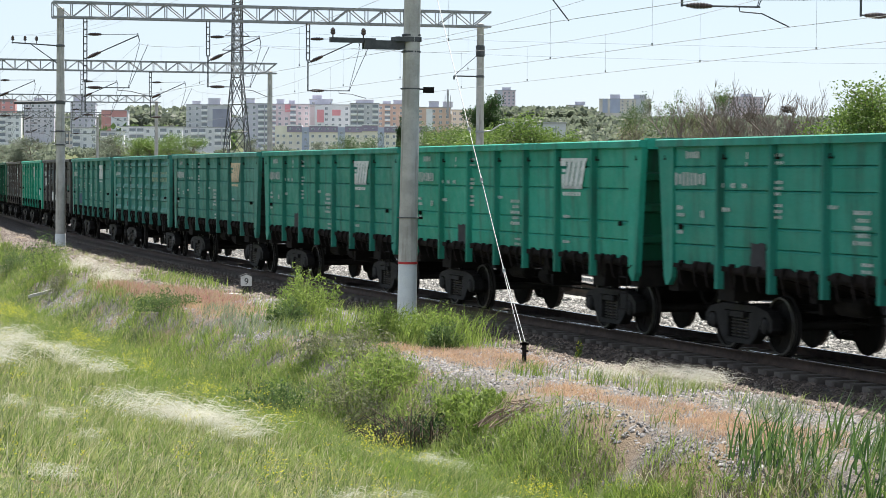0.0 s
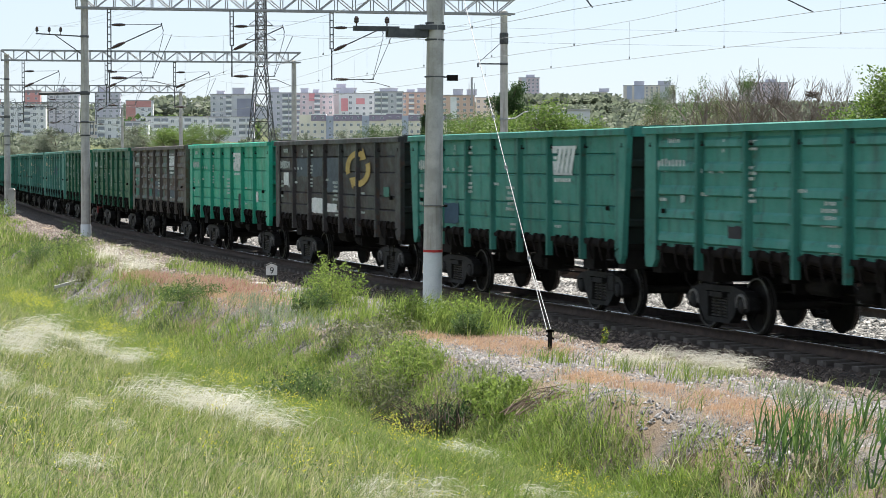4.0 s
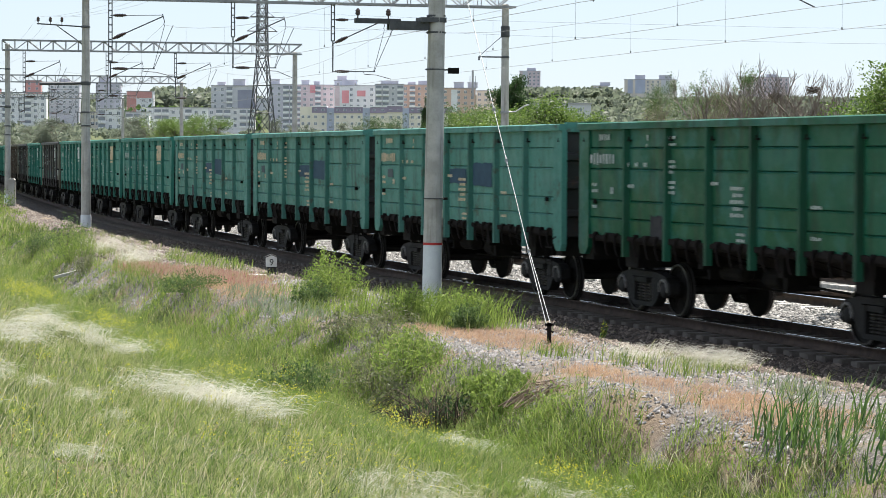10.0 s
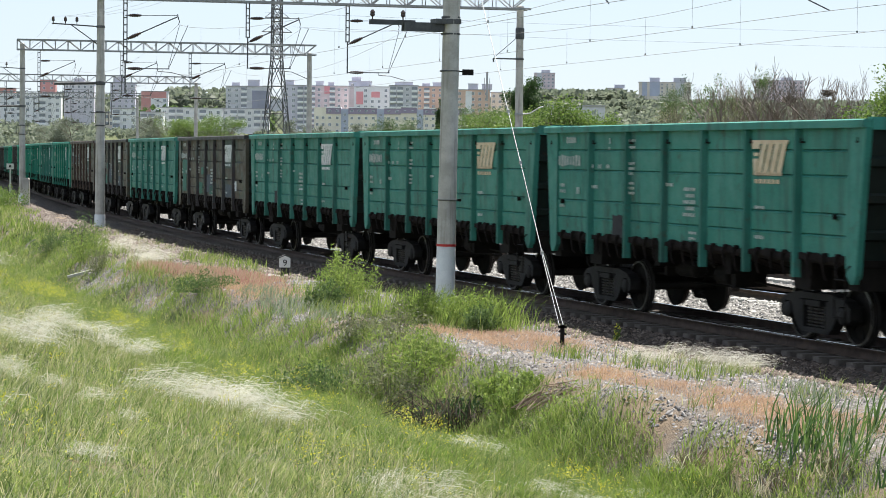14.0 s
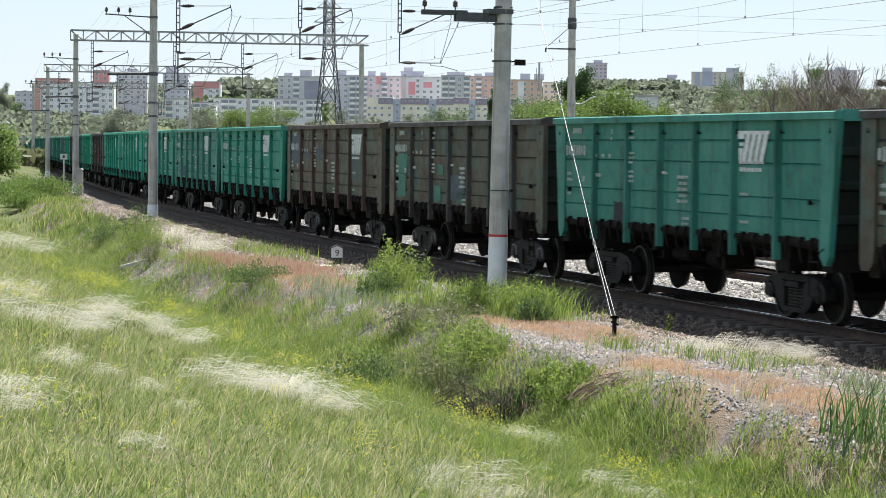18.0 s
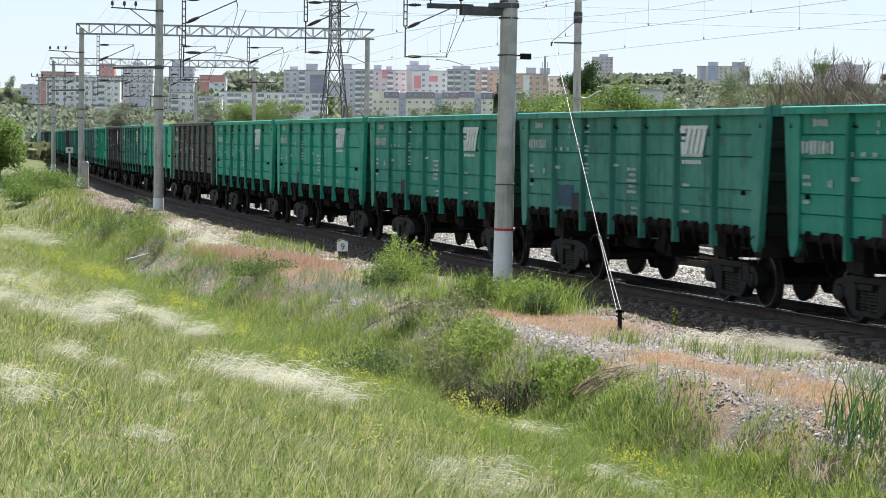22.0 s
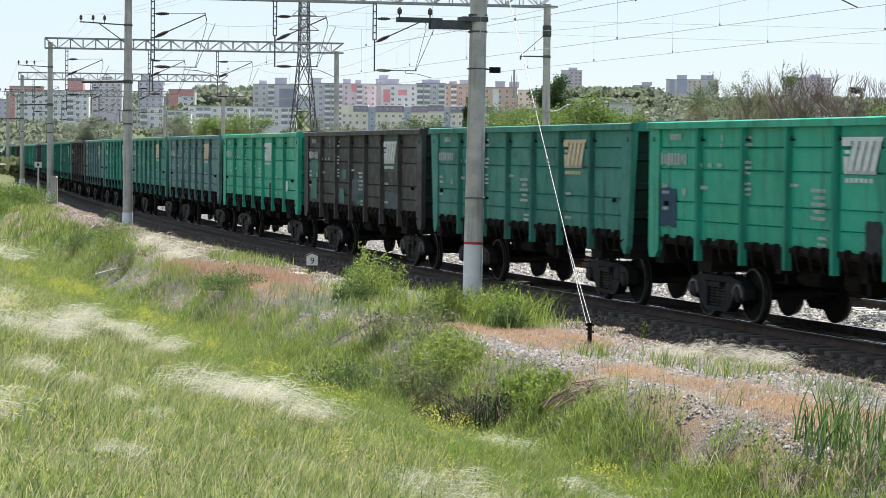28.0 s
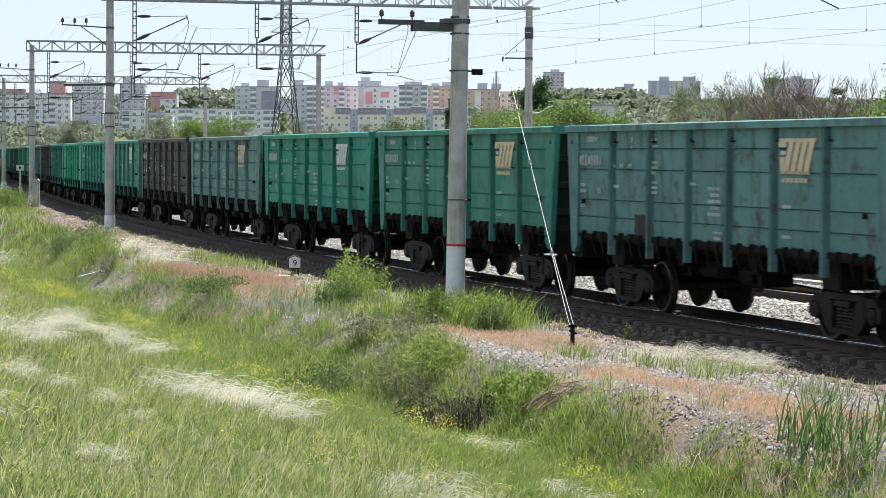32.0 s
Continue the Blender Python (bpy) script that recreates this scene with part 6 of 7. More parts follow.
SPOTS = [(22.4, 9.5, 2.2, 0.6), (26.5, 10.3, 1.2, 0.4), (4.4, 9.6, 0.8, 0.3), (-14.3, 13.5, 0.18, 0.14), (-18.3, 16.3, 0.2, 0.16), (-17.5, 16.0, 0.2, 0.16), (-1.1, 9.6, 0.8, 0.3), (-8.0, 7.6, 0.9, 0.25), (-4.2, 9.5, 0.6, 0.4), (3.0, 13.4, 0.8, 0.5), (-8.5, 9.2, 1.0, 0.3), (-12, 8.4, 0.8, 0.3), (10, 9.6, 1.6, 0.4)]
s, n = field(60000, -20, 34, 8, 16.5, 94, lambda s, n: zone(s, n, SPOTS) * np.clip(near_more(s, n) * 2.2, 0, 1))
P = land(s, n)
P[:, 2] += np.random.default_rng(95).uniform(0.2, 0.5, len(P))
broad(P, 0.03, 6, 0.014, 96, YELLOW, "yellow_flowers", "dense drifts of yellow blossom among the grass", 1.2)

# the berm: gravel showing between dry pinkish grass
PINK = [(0.2, 4.5, 2.1, 0.95), (2.6, 5.3, 0.9, 0.35), (-6.2, 5.6, 1.3, 0.33), (-8.0, 5.6, 1.5, 0.36), (-9.9, 5.25, 1.7, 0.65), (-11.6, 5.3, 1.5, 0.75), (17, 5.5, 4.0, 0.8)]
s, n = field(330000, -20, 24, 3.0, 7.0, 19, lambda s, n: zone(s, n, PINK))
P = land(s, n)
V, F = blades(P, np.random.default_rng(20).uniform(0.04, 0.13, len(P)), 0.008, 0.9, 21, 0.3)
stuff("dry_grass", V, F, DRY, "short dry pinkish-tan grass on the gravel berm", "grass")
RED = [(25, 5.9, 3.6, 0.6), (21, 5.0, 4.0, 0.9)]
s, n = field(50000, 12, 33, 3.6, 7.0, 22, lambda s, n: zone(s, n, RED))
P = land(s, n)
V, F = blades(P, np.random.default_rng(23).uniform(0.08, 0.24, len(P)), 0.016, 0.6, 24, 0.3)
stuff("dry_grass", V, F, REDDISH, "short reddish dry grass on the berm", "grass")
GREEN = [(29.5, 3.5, 5.0, 0.9), (8, 5.0, 3.5, 1.0), (12, 4.2, 2.5, 1.0), (-6.9, 4.55, 1.3, 0.4), (-5.5, 4.7, 0.8, 0.3), (-3.1, 4.9, 0.9, 0.3), (3.4, 4.4, 1.8, 0.8), (38, 6.4, 5.0, 1.2), (48, 6.2, 6, 1.4), (62, 6.4, 10, 1.3), (90, 5.5, 14, 1.6), (125, 5.5, 18, 1.8)]
s, n = field(50000, -20, 150, 3.0, 8.0, 25, lambda s, n: zone(s, n, GREEN) * near_more(s, n), 0.05, 4)
P = land(s, n)
d = np.hypot(P[:, 0], P[:, 1])
V, F = blades(P, np.random.default_rng(26).uniform(0.10, 0.36, len(P)), 0.006 + 0.0002 * d, 0.4, 27, 0.25)
stuff("bank_grass", V, F, LUSH, "bright green grass tufts along the berm", "grass")
s, n = field(9000, -20, 60, 3.0, 8.5, 28, lambda s, n: near_more(s, n) * np.where(s < 2, 0.2, 0.5) * (1 - np.clip(1.3 * zone(s, n, PINK), 0, 1)), 0.06, 6)
P = land(s, n)
V, F = blades(P, np.random.default_rng(29).uniform(0.1, 0.32, len(P)), 0.012, 0.7, 30, 0.3)
stuff("bank_grass", V, F, GRASS, "sparse green and straw grass on the gravel", "grass")
WORM = [(-9.0, 4.0, 0.9, 0.3), (-10.2, 4.4, 0.5, 0.25), (11.0, 5.9, 2.6, 0.5), (14.5, 5.6, 1.0, 0.4), (7.4, 6.0, 1.0, 0.3)]
s, n = field(9000, -12, 20, 3.6, 7.6, 31, lambda s, n: zone(s, n, WORM), 0.04, 3)
V, F = blades(land(s, n), np.random.default_rng(32).uniform(0.12, 0.32, len(s)), 0.014, 0.55, 33, 0.2)
stuff("wormwood", V, F, WORMWOOD, "silvery grey-green wormwood on the berm", "herbs")


# loose stones: on the shoulder, the berm and its slope
def stones(s, n, r, seed, mat, name, label, sink=0.3, on=None):
    g = np.random.default_rng(seed)
    P = land(s, n)
    if on is not None:
        P[:, 2] = on
    N = len(P)
    R = r * g.uniform(0.55, 1.35, N)
    base = np.array([(1, 0, 0), (0, 1, 0), (-1, 0, 0), (0, -1, 0), (0, 0, 1), (0.6, 0.5, 0.65), (-0.6, -0.4, 0.7)], float)
    f = np.array([(0, 1, 5), (1, 4, 5), (4, 0, 5), (1, 2, 4), (2, 3, 6), (2, 6, 4), (3, 4, 6), (3, 0, 4)])
    V = base[None] * (1 + g.uniform(-0.3, 0.3, (N, 7, 1))) + g.normal(0, 0.12, (N, 7, 3))
    a = g.uniform(0, 6.28, N)
    c, q = np.cos(a)[:, None], np.sin(a)[:, None]
    V = np.stack([V[:, :, 0] * c - V[:, :, 1] * q, (V[:, :, 0] * q + V[:, :, 1] * c) * g.uniform(0.6, 1, N)[:, None], V[:, :, 2] * g.uniform(0.5, 1.0, N)[:, None]], -1)
    V = V * R[:, None, None] + P[:, None, :] - np.array([0, 0, 1.0]) * (R * sink)[:, None, None]
    F = f[None] + (np.arange(N) * 7)[:, None, None]
    return stuff(name, V.reshape(-1, 3), F.reshape(-1, 3), mat, label, "stones")


def stone_mat(name, *tones):
    m = Mat(name, 0.85, 0, 0.3)
    c = m.ramp(m.islands(), *[(i / (len(tones) - 1), t) for i, t in enumerate(tones)])
    c = m.mix(m.maths("MULTIPLY", m.step(m.noise(40, 3, m.pos), 0.4, 0.7), 0.4), c, (0.11, 0.09, 0.075))
    return m.color(c).m


STONE_GREY = stone_mat("grey_stones", (0.065, 0.062, 0.064), (0.115, 0.11, 0.112), (0.17, 0.163, 0.163), (0.27, 0.26, 0.255))
STONE_BROWN = stone_mat("brown_stones", (0.06, 0.044, 0.036), (0.09, 0.068, 0.056), (0.125, 0.098, 0.083), (0.19, 0.16, 0.138))
STONE_DARK = stone_mat("oil_dark_stones", (0.022, 0.016, 0.012), (0.055, 0.039, 0.03), (0.105, 0.078, 0.062), (0.22, 0.175, 0.145))
s, n = field(95000, -20, 40, 3.0, 8.2, 34, lambda s, n: zone(s, n, SLOPE))
stones(s, n, 0.031, 35, STONE_GREY, "loose_stones", "grey broken stones on the berm slope")
s, n = field(22000, -20, 20, 3.05, 6.4, 36, lambda s, n: np.clip(1.2 - 0.3 * (n - 2.6), 0.12, 1))
stones(s, n, 0.038, 37, STONE_GREY, "loose_stones", "grey and pale stones along the ballast edge")
s, n = field(30000, 20, 130, 2.5, 6.0, 38, lambda s, n: np.clip(1.3 - 0.3 * (n - 2.6), 0.1, 1) * np.clip(60 / (s + 20), 0.2, 1))
stones(s, n, 0.07, 39, STONE_BROWN, "loose_stones", "pinkish-brown broken stones on the shoulder")
bz = lambda n: np.interp(n, [c[0] for c in bed][::-1], [c[1] for c in bed][::-1])
s, n = field(62000, -24, 60, 1.40, 2.75, 40, lambda s, n: np.clip(45 / (s + 45), 0.25, 1))
stones(s, n, 0.046, 41, STONE_DARK, "ballast_stones", "oil-dark ballast stones beside the rail", on=bz(n))
s, n = field(26000, -24, 4, 2.5, 3.35, 46, lambda s, n: np.clip((3.35 - n) / 0.35 + 0.2 * wavy(s, n, 1.3, 2), 0, 1))
stones(s, n, 0.046, 47, STONE_DARK, "ballast_stones", "oil-dark ballast stones spilt over the edge", 0.1)
s, n = field(16000, -24, 40, -1.0, 0.72, 42)
stones(s, n, 0.036, 43, STONE_DARK, "ballast_stones", "dark ballast stones between the rails", on=bz(n))
s, n = field(36000, -16, 75, -7.8, -2.3, 44, lambda s, n: np.clip(40 / (s + 35), 0.2, 1))
stones(s, n, 0.045, 45, stone_mat("pale_ballast_stones", (0.08, 0.076, 0.072), (0.17, 0.165, 0.155), (0.27, 0.26, 0.245), (0.40, 0.385, 0.365)), "ballast_stones", "pale grey ballast of the next track", on=np.interp(n, [-7.8, -7.0, -3.6, -2.9, -2.3], [-0.3, -0.19, -0.19, -0.3, -0.46]))


# ---- single plants that can be told apart
def clump(name, label, s, n, parts_, group="", category="plant", scale=1.0):
    """A plant of its own at (s, n), from (part name, verts, faces, material)."""
    p = land([s], [n])[0]
    t = thing(name, label, category, pose(*p, 0, 0, 0), group)
    for nm, V, F, mat in parts_:
        part(nm, quick_mesh(nm, V, F, mat), mat, t)
    return t


def tuft(N, spread, tall, wide, lean, wind, seed, low=0.5):
    g = np.random.default_rng(seed)
    P = np.zeros((N, 3))
    P[:, :2] = g.normal(0, spread, (N, 2))
    return blades(P, tall * g.uniform(low, 1.1, N), wide, lean, seed + 1, wind)


def leafy(N, r, high, size, seed):
    """Leaves along many upright, spreading shoots."""
    g = np.random.default_rng(seed)
    K = max(26, int(70 * r))
    a, q = g.uniform(0, 6.28, K), g.random(K) ** 0.6
    foot = np.stack([np.cos(a) * r * 0.45 * q, np.sin(a) * r * 0.45 * q, np.zeros(K)], -1)
    head = np.stack([np.cos(a) * r * q, np.sin(a) * r * q, high * g.uniform(0.45, 1.1, K) * (1.1 - 0.45 * q)], -1) + [0.06, 0, 0]
    i = g.integers(0, K, N)
    u = g.random(N) ** 0.75
    c = foot[i] + (head - foot)[i] * u[:, None] + g.normal(0, 1, (N, 3)) * (0.17 * r * (1.25 - u))[:, None]
    c[:, 2] = np.maximum(c[:, 2], 0.02)
    d = g.normal(0, 1, (N, 3)) + [0, 0, 0.7]
    d /= np.linalg.norm(d, axis=1)[:, None]
    v = np.cross(d, g.normal(0, 1, (N, 3)))
    v /= np.linalg.norm(v, axis=1)[:, None]
    e = (size * g.uniform(0.6, 1.4, N))[:, None]
    return np.stack([c - d * e, c + v * e * 0.34, c + d * e, c - v * e * 0.34], 1).reshape(-1, 3), np.arange(N * 4).reshape(-1, 4)


def stems(N, r, high, seed, thick=0.006):
    g = random.Random(seed)
    b = Build()
    for _ in range(N):
        a, q = g.uniform(0, 6.28), g.random() ** 0.5
        x, y = math.cos(a) * r * q, math.sin(a) * r * q
        b.path([(x * 0.3, y * 0.3, 0), (x * 0.7, y * 0.7, high * 0.5), (x + 0.05, y, high * g.uniform(0.75, 1.05))], [thick, thick * 0.8, thick * 0.4], 3)
    return b


for k, (s, n, r, h, mat, lab) in enumerate((
    (11.2, 4.5, 0.75, 1.0, "fresh", "bushy bright green shrub near the mast"), (12.6, 4.3, 0.6, 1.15, "fresh", "bushy bright green shrub with upright shoots"), (10.2, 5.3, 0.5, 0.6, "mid", "low leafy green shrub on the berm"),
    (4.6, 4.9, 0.55, 0.75, "fresh", "leafy green weeds at the foot of the mast"), (3.0, 4.4, 0.7, 0.8, "fresh", "leafy green weeds spreading over gravel"), (1.9, 4.6, 0.5, 0.55, "mid", "low green weeds on gravel"),
    (35.5, 6.6, 0.9, 1.2, "fresh", "round green bush on the bank edge"), (38.5, 6.3, 0.9, 1.3, "mid", "grey-green bush on the bank edge"), (32.5, 6.6, 0.5, 0.8, "grey", "small grey-green bush on the bank edge"), (45, 6.6, 1.0, 0.9, "mid", "low green bush on the bank edge"),
    (-1.6, 6.9, 0.7, 0.9, "fresh", "sparse green willow bush in the ditch"), (-2.3, 7.5, 0.6, 0.95, "grey", "sparse grey-green willow bush in the ditch"), (-0.8, 7.4, 0.6, 0.8, "grey", "grey-green willow bush in the ditch"), (-6.0, 7.0, 0.45, 0.7, "fresh", "bright leafy weeds beside the dark thicket"), (-5.3, 6.6, 0.4, 0.5, "fresh", "bright leafy weeds on the slope"),
    (0.5, 8.2, 0.8, 0.7, "mid", "green weeds in the ditch"), (1.2, 6.4, 0.7, 0.75, "grey", "sparse grey-green willow bush on the slope"), (3.2, 6.6, 0.7, 0.6, "grey", "sparse grey-green willow bush on the slope"), (-4.4, 6.55, 0.55, 0.4, "fresh", "bright leafy weeds above the dark thicket"), (16.8, 6.5, 0.9, 0.45, "mid", "dark green bush on the slope"), (96, 5.6, 2.2, 1.3, "fresh", "wide light green bush beside the track"), (101, 6.4, 2.0, 1.2, "fresh", "wide light green bush beside the track"), (108, 6.6, 2.2, 1.4, "mid", "wide green bush beside the track"), (90, 6.8, 1.8, 1.0, "fresh", "low light green bush on the bank"),
)):
    N = int(900 + 1900 * r) if mat != "grey" else int(500 + 900 * r)
    V, F = leafy(N, r, h, 0.032 if s < 60 else 0.07, 100 + k)
    t = clump("bush", lab, s, n, [("leaves", V, F, LEAF["shoot" if mat == "fresh" and s < 60 else mat])], "bushes on the bank", "bush")
    part("stem", stems(14, r * 0.7, h * 0.9, k, 0.0035), BARK, t, "thin woody stems")

# thicket with dead branches in the ditch, its inner shade put into dark colours
V, F = leafy(2100, 0.85, 0.5, 0.03, 140)
t = clump("bush", "dark thicket with dead brown branches in the ditch", -4.45, 7.3, [("leaves", V, F, LEAF["dark"])], "bushes on the bank", "bush")
rnd = random.Random(141)
for k, (count, mat, lab) in enumerate(((130, DARK_TWIG, "tangle of dark dead branches"), (36, DEAD, "paler dead branches"))):
    b = Build()
    for _ in range(count):
        a, q = rnd.uniform(0, 6.28), 0.75 * rnd.random() ** 0.6
        x, y, out = q * math.cos(a), q * math.sin(a), rnd.uniform(0.1, 0.5)
        a += rnd.uniform(-1.2, 1.2)
        top = rnd.uniform(0.2, 0.55)
        b.path([(x, y, 0), (x + 0.3 * out * math.cos(a), y + 0.3 * out * math.sin(a), 0.75 * top), (x + 0.75 * out * math.cos(a), y + 0.75 * out * math.sin(a), top), (x + 1.3 * out * math.cos(a), y + 1.3 * out * math.sin(a), 0.7 * top)], [0.009, 0.007, 0.005, 0.003], 4)
    part("stem", b, mat, t, lab)
for k, (s, n) in enumerate(((3.5, 7.6), (-11.6, 6.8), (-13.5, 6.7), (-14.5, 6.5))):
    V, F = tuft(60, 0.22, 0.36, 0.012, 1.0, 0.2, 150 + k, 0.3)
    t = clump("dead_weed", "brown dead weed clump in the grass", s, n, [("foliage", V, F, SEED)], "dead weeds", "plant")
    part("stem", stems(30, 0.32, 0.3, 155 + k, 0.005), DEAD, t, "dry brown stems")
b = Build()
rnd = random.Random(8)
for _ in range(34):
    x, y = rnd.uniform(-0.7, 0.5), rnd.uniform(-0.4, 0.4)
    b.path([(0.5 * x, 0.6 * y, 0.02), (0.5 * x + 0.3, 0.6 * y + rnd.uniform(-0.15, 0.15), 0.06 + 0.09 * rnd.random()), (0.5 * x + rnd.uniform(0.45, 0.75), y + rnd.uniform(-0.3, 0.3), 0.22 * rnd.random())], [0.009, 0.007, 0.003], 4)
solo("dead_branches", b, DEAD, "heap of fallen dead branches on the slope", "branches", kind="stuff", m=pose(*(land([-6.8], [6.9])[0] + np.array([0, 0, 0.1])), 0, -14, 35))

# reeds with long blades at the end of the berm
for k, (s, n, N, h) in enumerate(((-12.8, 6.0, 50, 0.95), (-13.6, 6.15, 56, 1.0), (-13.0, 5.1, 46, 0.95), (-14.4, 6.4, 50, 0.9), (-15.2, 5.8, 60, 1.1), (-16.2, 6.4, 60, 1.05), (-16.0, 5.4, 70, 1.15), (-16.9, 5.8, 70, 1.2), (-17.6, 6.2, 70, 1.15), (-14.2, 5.2, 36, 0.75), (-17.4, 5.3, 60, 1.1))):
    h *= 0.78
    V, F = tuft(N, 0.26, h, 0.026, 0.5, 0.25, 160 + k, 0.35)
    t = clump("reed_clump", "upright dark green reed clump with pointed blades", s, n, [("foliage", V, F, REED)], "reeds", "reeds")
    V, F = tuft(8, 0.2, h * 1.1, 0.016, 0.12, 0.3, 190 + k)
    part("seed_head", quick_mesh("seed_head", V, F, WORMWOOD), WORMWOOD, t, "pale seed stalks")

# tall seeding grasses round the mast
for k, (s, n) in enumerate(((5.9, 4.6), (4.9, 4.7), (3.0, 4.6), (2.2, 4.3), (12.0, 4.4), (11.4, 5.0), (13.4, 4.3), (7.6, 3.9), (6.4, 3.9), (5.4, 4.0), (4.4, 4.1), (6.8, 4.8), (3.6, 3.9))):
    V, F = tuft(150 if s < 7 else 90, 0.3, 0.78 if s < 7 else 0.6, 0.014, 0.45, 0.35, 210 + k, 0.3)
    clump("tall_grass_clump", "tall green grass clump with seed heads by the mast", s, n, [("foliage", V, F, LEAF["shoot"])], "tall grass clumps", "grass")

# one small yellow plant on the gravel
V, F = leafy(90, 0.07, 0.42, 0.03, 230)
t = clump("yellow_weed", "single small yellow-green weed on the gravel", 0.1, 2.85, [("leaves", V, F, LEAF["fresh"])], "", "plant")
V, F = leafy(30, 0.06, 0.44, 0.024, 231)
part("blossom", quick_mesh("blossom", V, F, YELLOW), YELLOW, t, "yellow blossom")

# feather grass: silky white tufts that bow and swing in the wind
def plumes(N, spread, long, high, wide, seed):
    """Silky awns that rise from a tuft, arch over with the wind and hang out at the ends."""
    g = np.random.default_rng(seed)
    foot = np.c_[g.normal(0, spread, (N, 2)), np.zeros(N)]
    a = g.normal(0, 0.28, N)
    d = np.stack([WIND[0] * np.cos(a) - WIND[1] * np.sin(a), WIND[0] * np.sin(a) + WIND[1] * np.cos(a), np.zeros(N)], -1)
    L, Hh = long * g.uniform(0.5, 1.2, N), high * g.uniform(0.5, 1.15, N)
    side = np.cross(d, g.normal(0, 1, (N, 3)))
    side *= (wide / 2 / np.linalg.norm(side, axis=1))[:, None]
    V = []
    for u, w in ((0, 1), (0.25, 1), (0.5, 0.9), (0.75, 0.7), (1, 0.2)):
        p = foot + d * (L * u ** 1.5)[:, None] + np.array([0, 0, 1.0]) * (Hh * (1 - (1 - 1.45 * u) ** 2) * (1 - 0.35 * u))[:, None]
        V += [p - side * w, p + side * w]
    V = np.stack(V, 1).reshape(-1, 3)
    o = np.arange(N)[:, None] * 10
    return V, np.concatenate([o + [2 * i, 2 * i + 1, 2 * i + 3, 2 * i + 2] for i in range(4)])


PLUMES = []
rows_ = [((-1.0, 14.6), (-5.2, 13.6), 9, 1), ((6.6, 11.7), (3.2, 10.4), 11, 1.0), ((5.4, 12.0), (2.2, 12.4), 5, 0.8), ((-8.0, 12.6), (-7.2, 11.6), 6, 1), ((-7.6, 11.7), (-10.4, 11.7), 7, 1), ((-16.4, 16.4), (-17.6, 16.3), 5, 0.8), ((-18.4, 15.7), (-18.9, 15.5), 2, 0.45), ((-7.1, 8.2), (-7.7, 7.9), 6, 0.7), ((-12.6, 9.5), (-14.4, 9.2), 8, 0.75), ((-11.7, 7.7), (-11.9, 7.7), 2, 0.5), ((-17.7, 12.7), (-18.0, 12.6), 2, 0.6), ((-9.1, 14.9), (-9.5, 14.8), 2, 0.7), ((-15.6, 11.7), (-16.0, 11.5), 3, 0.7), ((-3.8, 3.9), (-7.2, 3.5), 9, 0.7), ((-4.2, 4.4), (-5.4, 4.3), 3, 0.6), ((36.8, 5.3), (35.0, 5.5), 2, 1.3), ((29.8, 5.6), (27.0, 5.9), 5, 1.3), ((38.0, 10.7), (42.8, 8.8), 4, 1.4), ((12, 13.0), (4, 13.2), 6, 0.9), ((-9.5, 14.2), (-13, 13.8), 3, 0.6)]
TUFTS = []
for k in range(4):
    V, F = plumes(95, 0.19, 0.42, 0.44, 0.0036, 240 + k)
    V2, F2 = tuft(60, 0.13, 0.3, 0.007, 0.5, 0.3, 250 + k, 0.5)
    TUFTS.append((quick_mesh("plume", V, F, FEATHER), quick_mesh("foliage", V2, F2, GRASS)))
rnd = random.Random(77)
for (s0, n0), (s1, n1), N, size in rows_:
    for i in range(N):
        u = (i + rnd.uniform(0.0, 1.0)) / N
        s, n = s0 + (s1 - s0) * u + rnd.gauss(0, 0.2), n0 + (n1 - n0) * u + rnd.gauss(0, 0.16)
        p = land([s], [n])[0]
        turn, k = rnd.uniform(-15, 15), size * rnd.uniform(0.65, 1.2)
        t = thing("feather_grass_tuft", "silky white feather grass tuft bowing in the wind", "grass", pose(*p, 0, 0, turn) @ Matrix.Scale(k, 4), "feather grass tufts")
        a, b = TUFTS[rnd.randrange(4)]
        part("plume", a, FEATHER, t, "silky white plumes")
        part("foliage", b, GRASS, t)
        PLUMES.append((t, tuple(p), turn, rnd.uniform(0, 6.28), k))


# ---- fittings of the masts and small things along the line
def toward(s, n):
    """A pose at (s, n) whose x axis points to the camera's side of the track."""
    o, r = beside(s, n, 0), beside(s, n + 1, 0)
    return Matrix.Translation(o) @ pose(0, 0, 0, 0, 0, math.degrees(math.atan2(r.y - o.y, r.x - o.x)))


def fit_on(s, n, name, build, mat, label, category="fitting", smooth=False):
    return solo(name, build, mat, label, category, toward(s, n), "mast fittings", smooth=smooth)


# the near mast: double channel arm, clamps, small box, ring
b = Build().box(0.1, 0.95, -0.11, -0.05, 5.44, 5.62).box(0.1, 0.95, 0.05, 0.11, 5.44, 5.62).box(0.7, 1.66, -0.06, 0.06, 5.56, 5.66).box(-0.24, 0.3, -0.2, 0.2, 5.60, 5.70)
arm = fit_on(9, 3.02, "support_arm", b, DARK_STEEL, "dark steel channel arm clamped to the mast")
for x in (0.95, 1.6):
    b = Build().rod((x, 0, 5.6), (x, 0, 5.74), 0.015).turned([(0.03, 5.72), (0.055, 5.75), (0.045, 5.79), (0.055, 5.81), (0.02, 5.86)], 10, pose(x, 0, 0))
    part("insulator", b, PORCELAIN, arm, "small pin insulator", smooth=True)
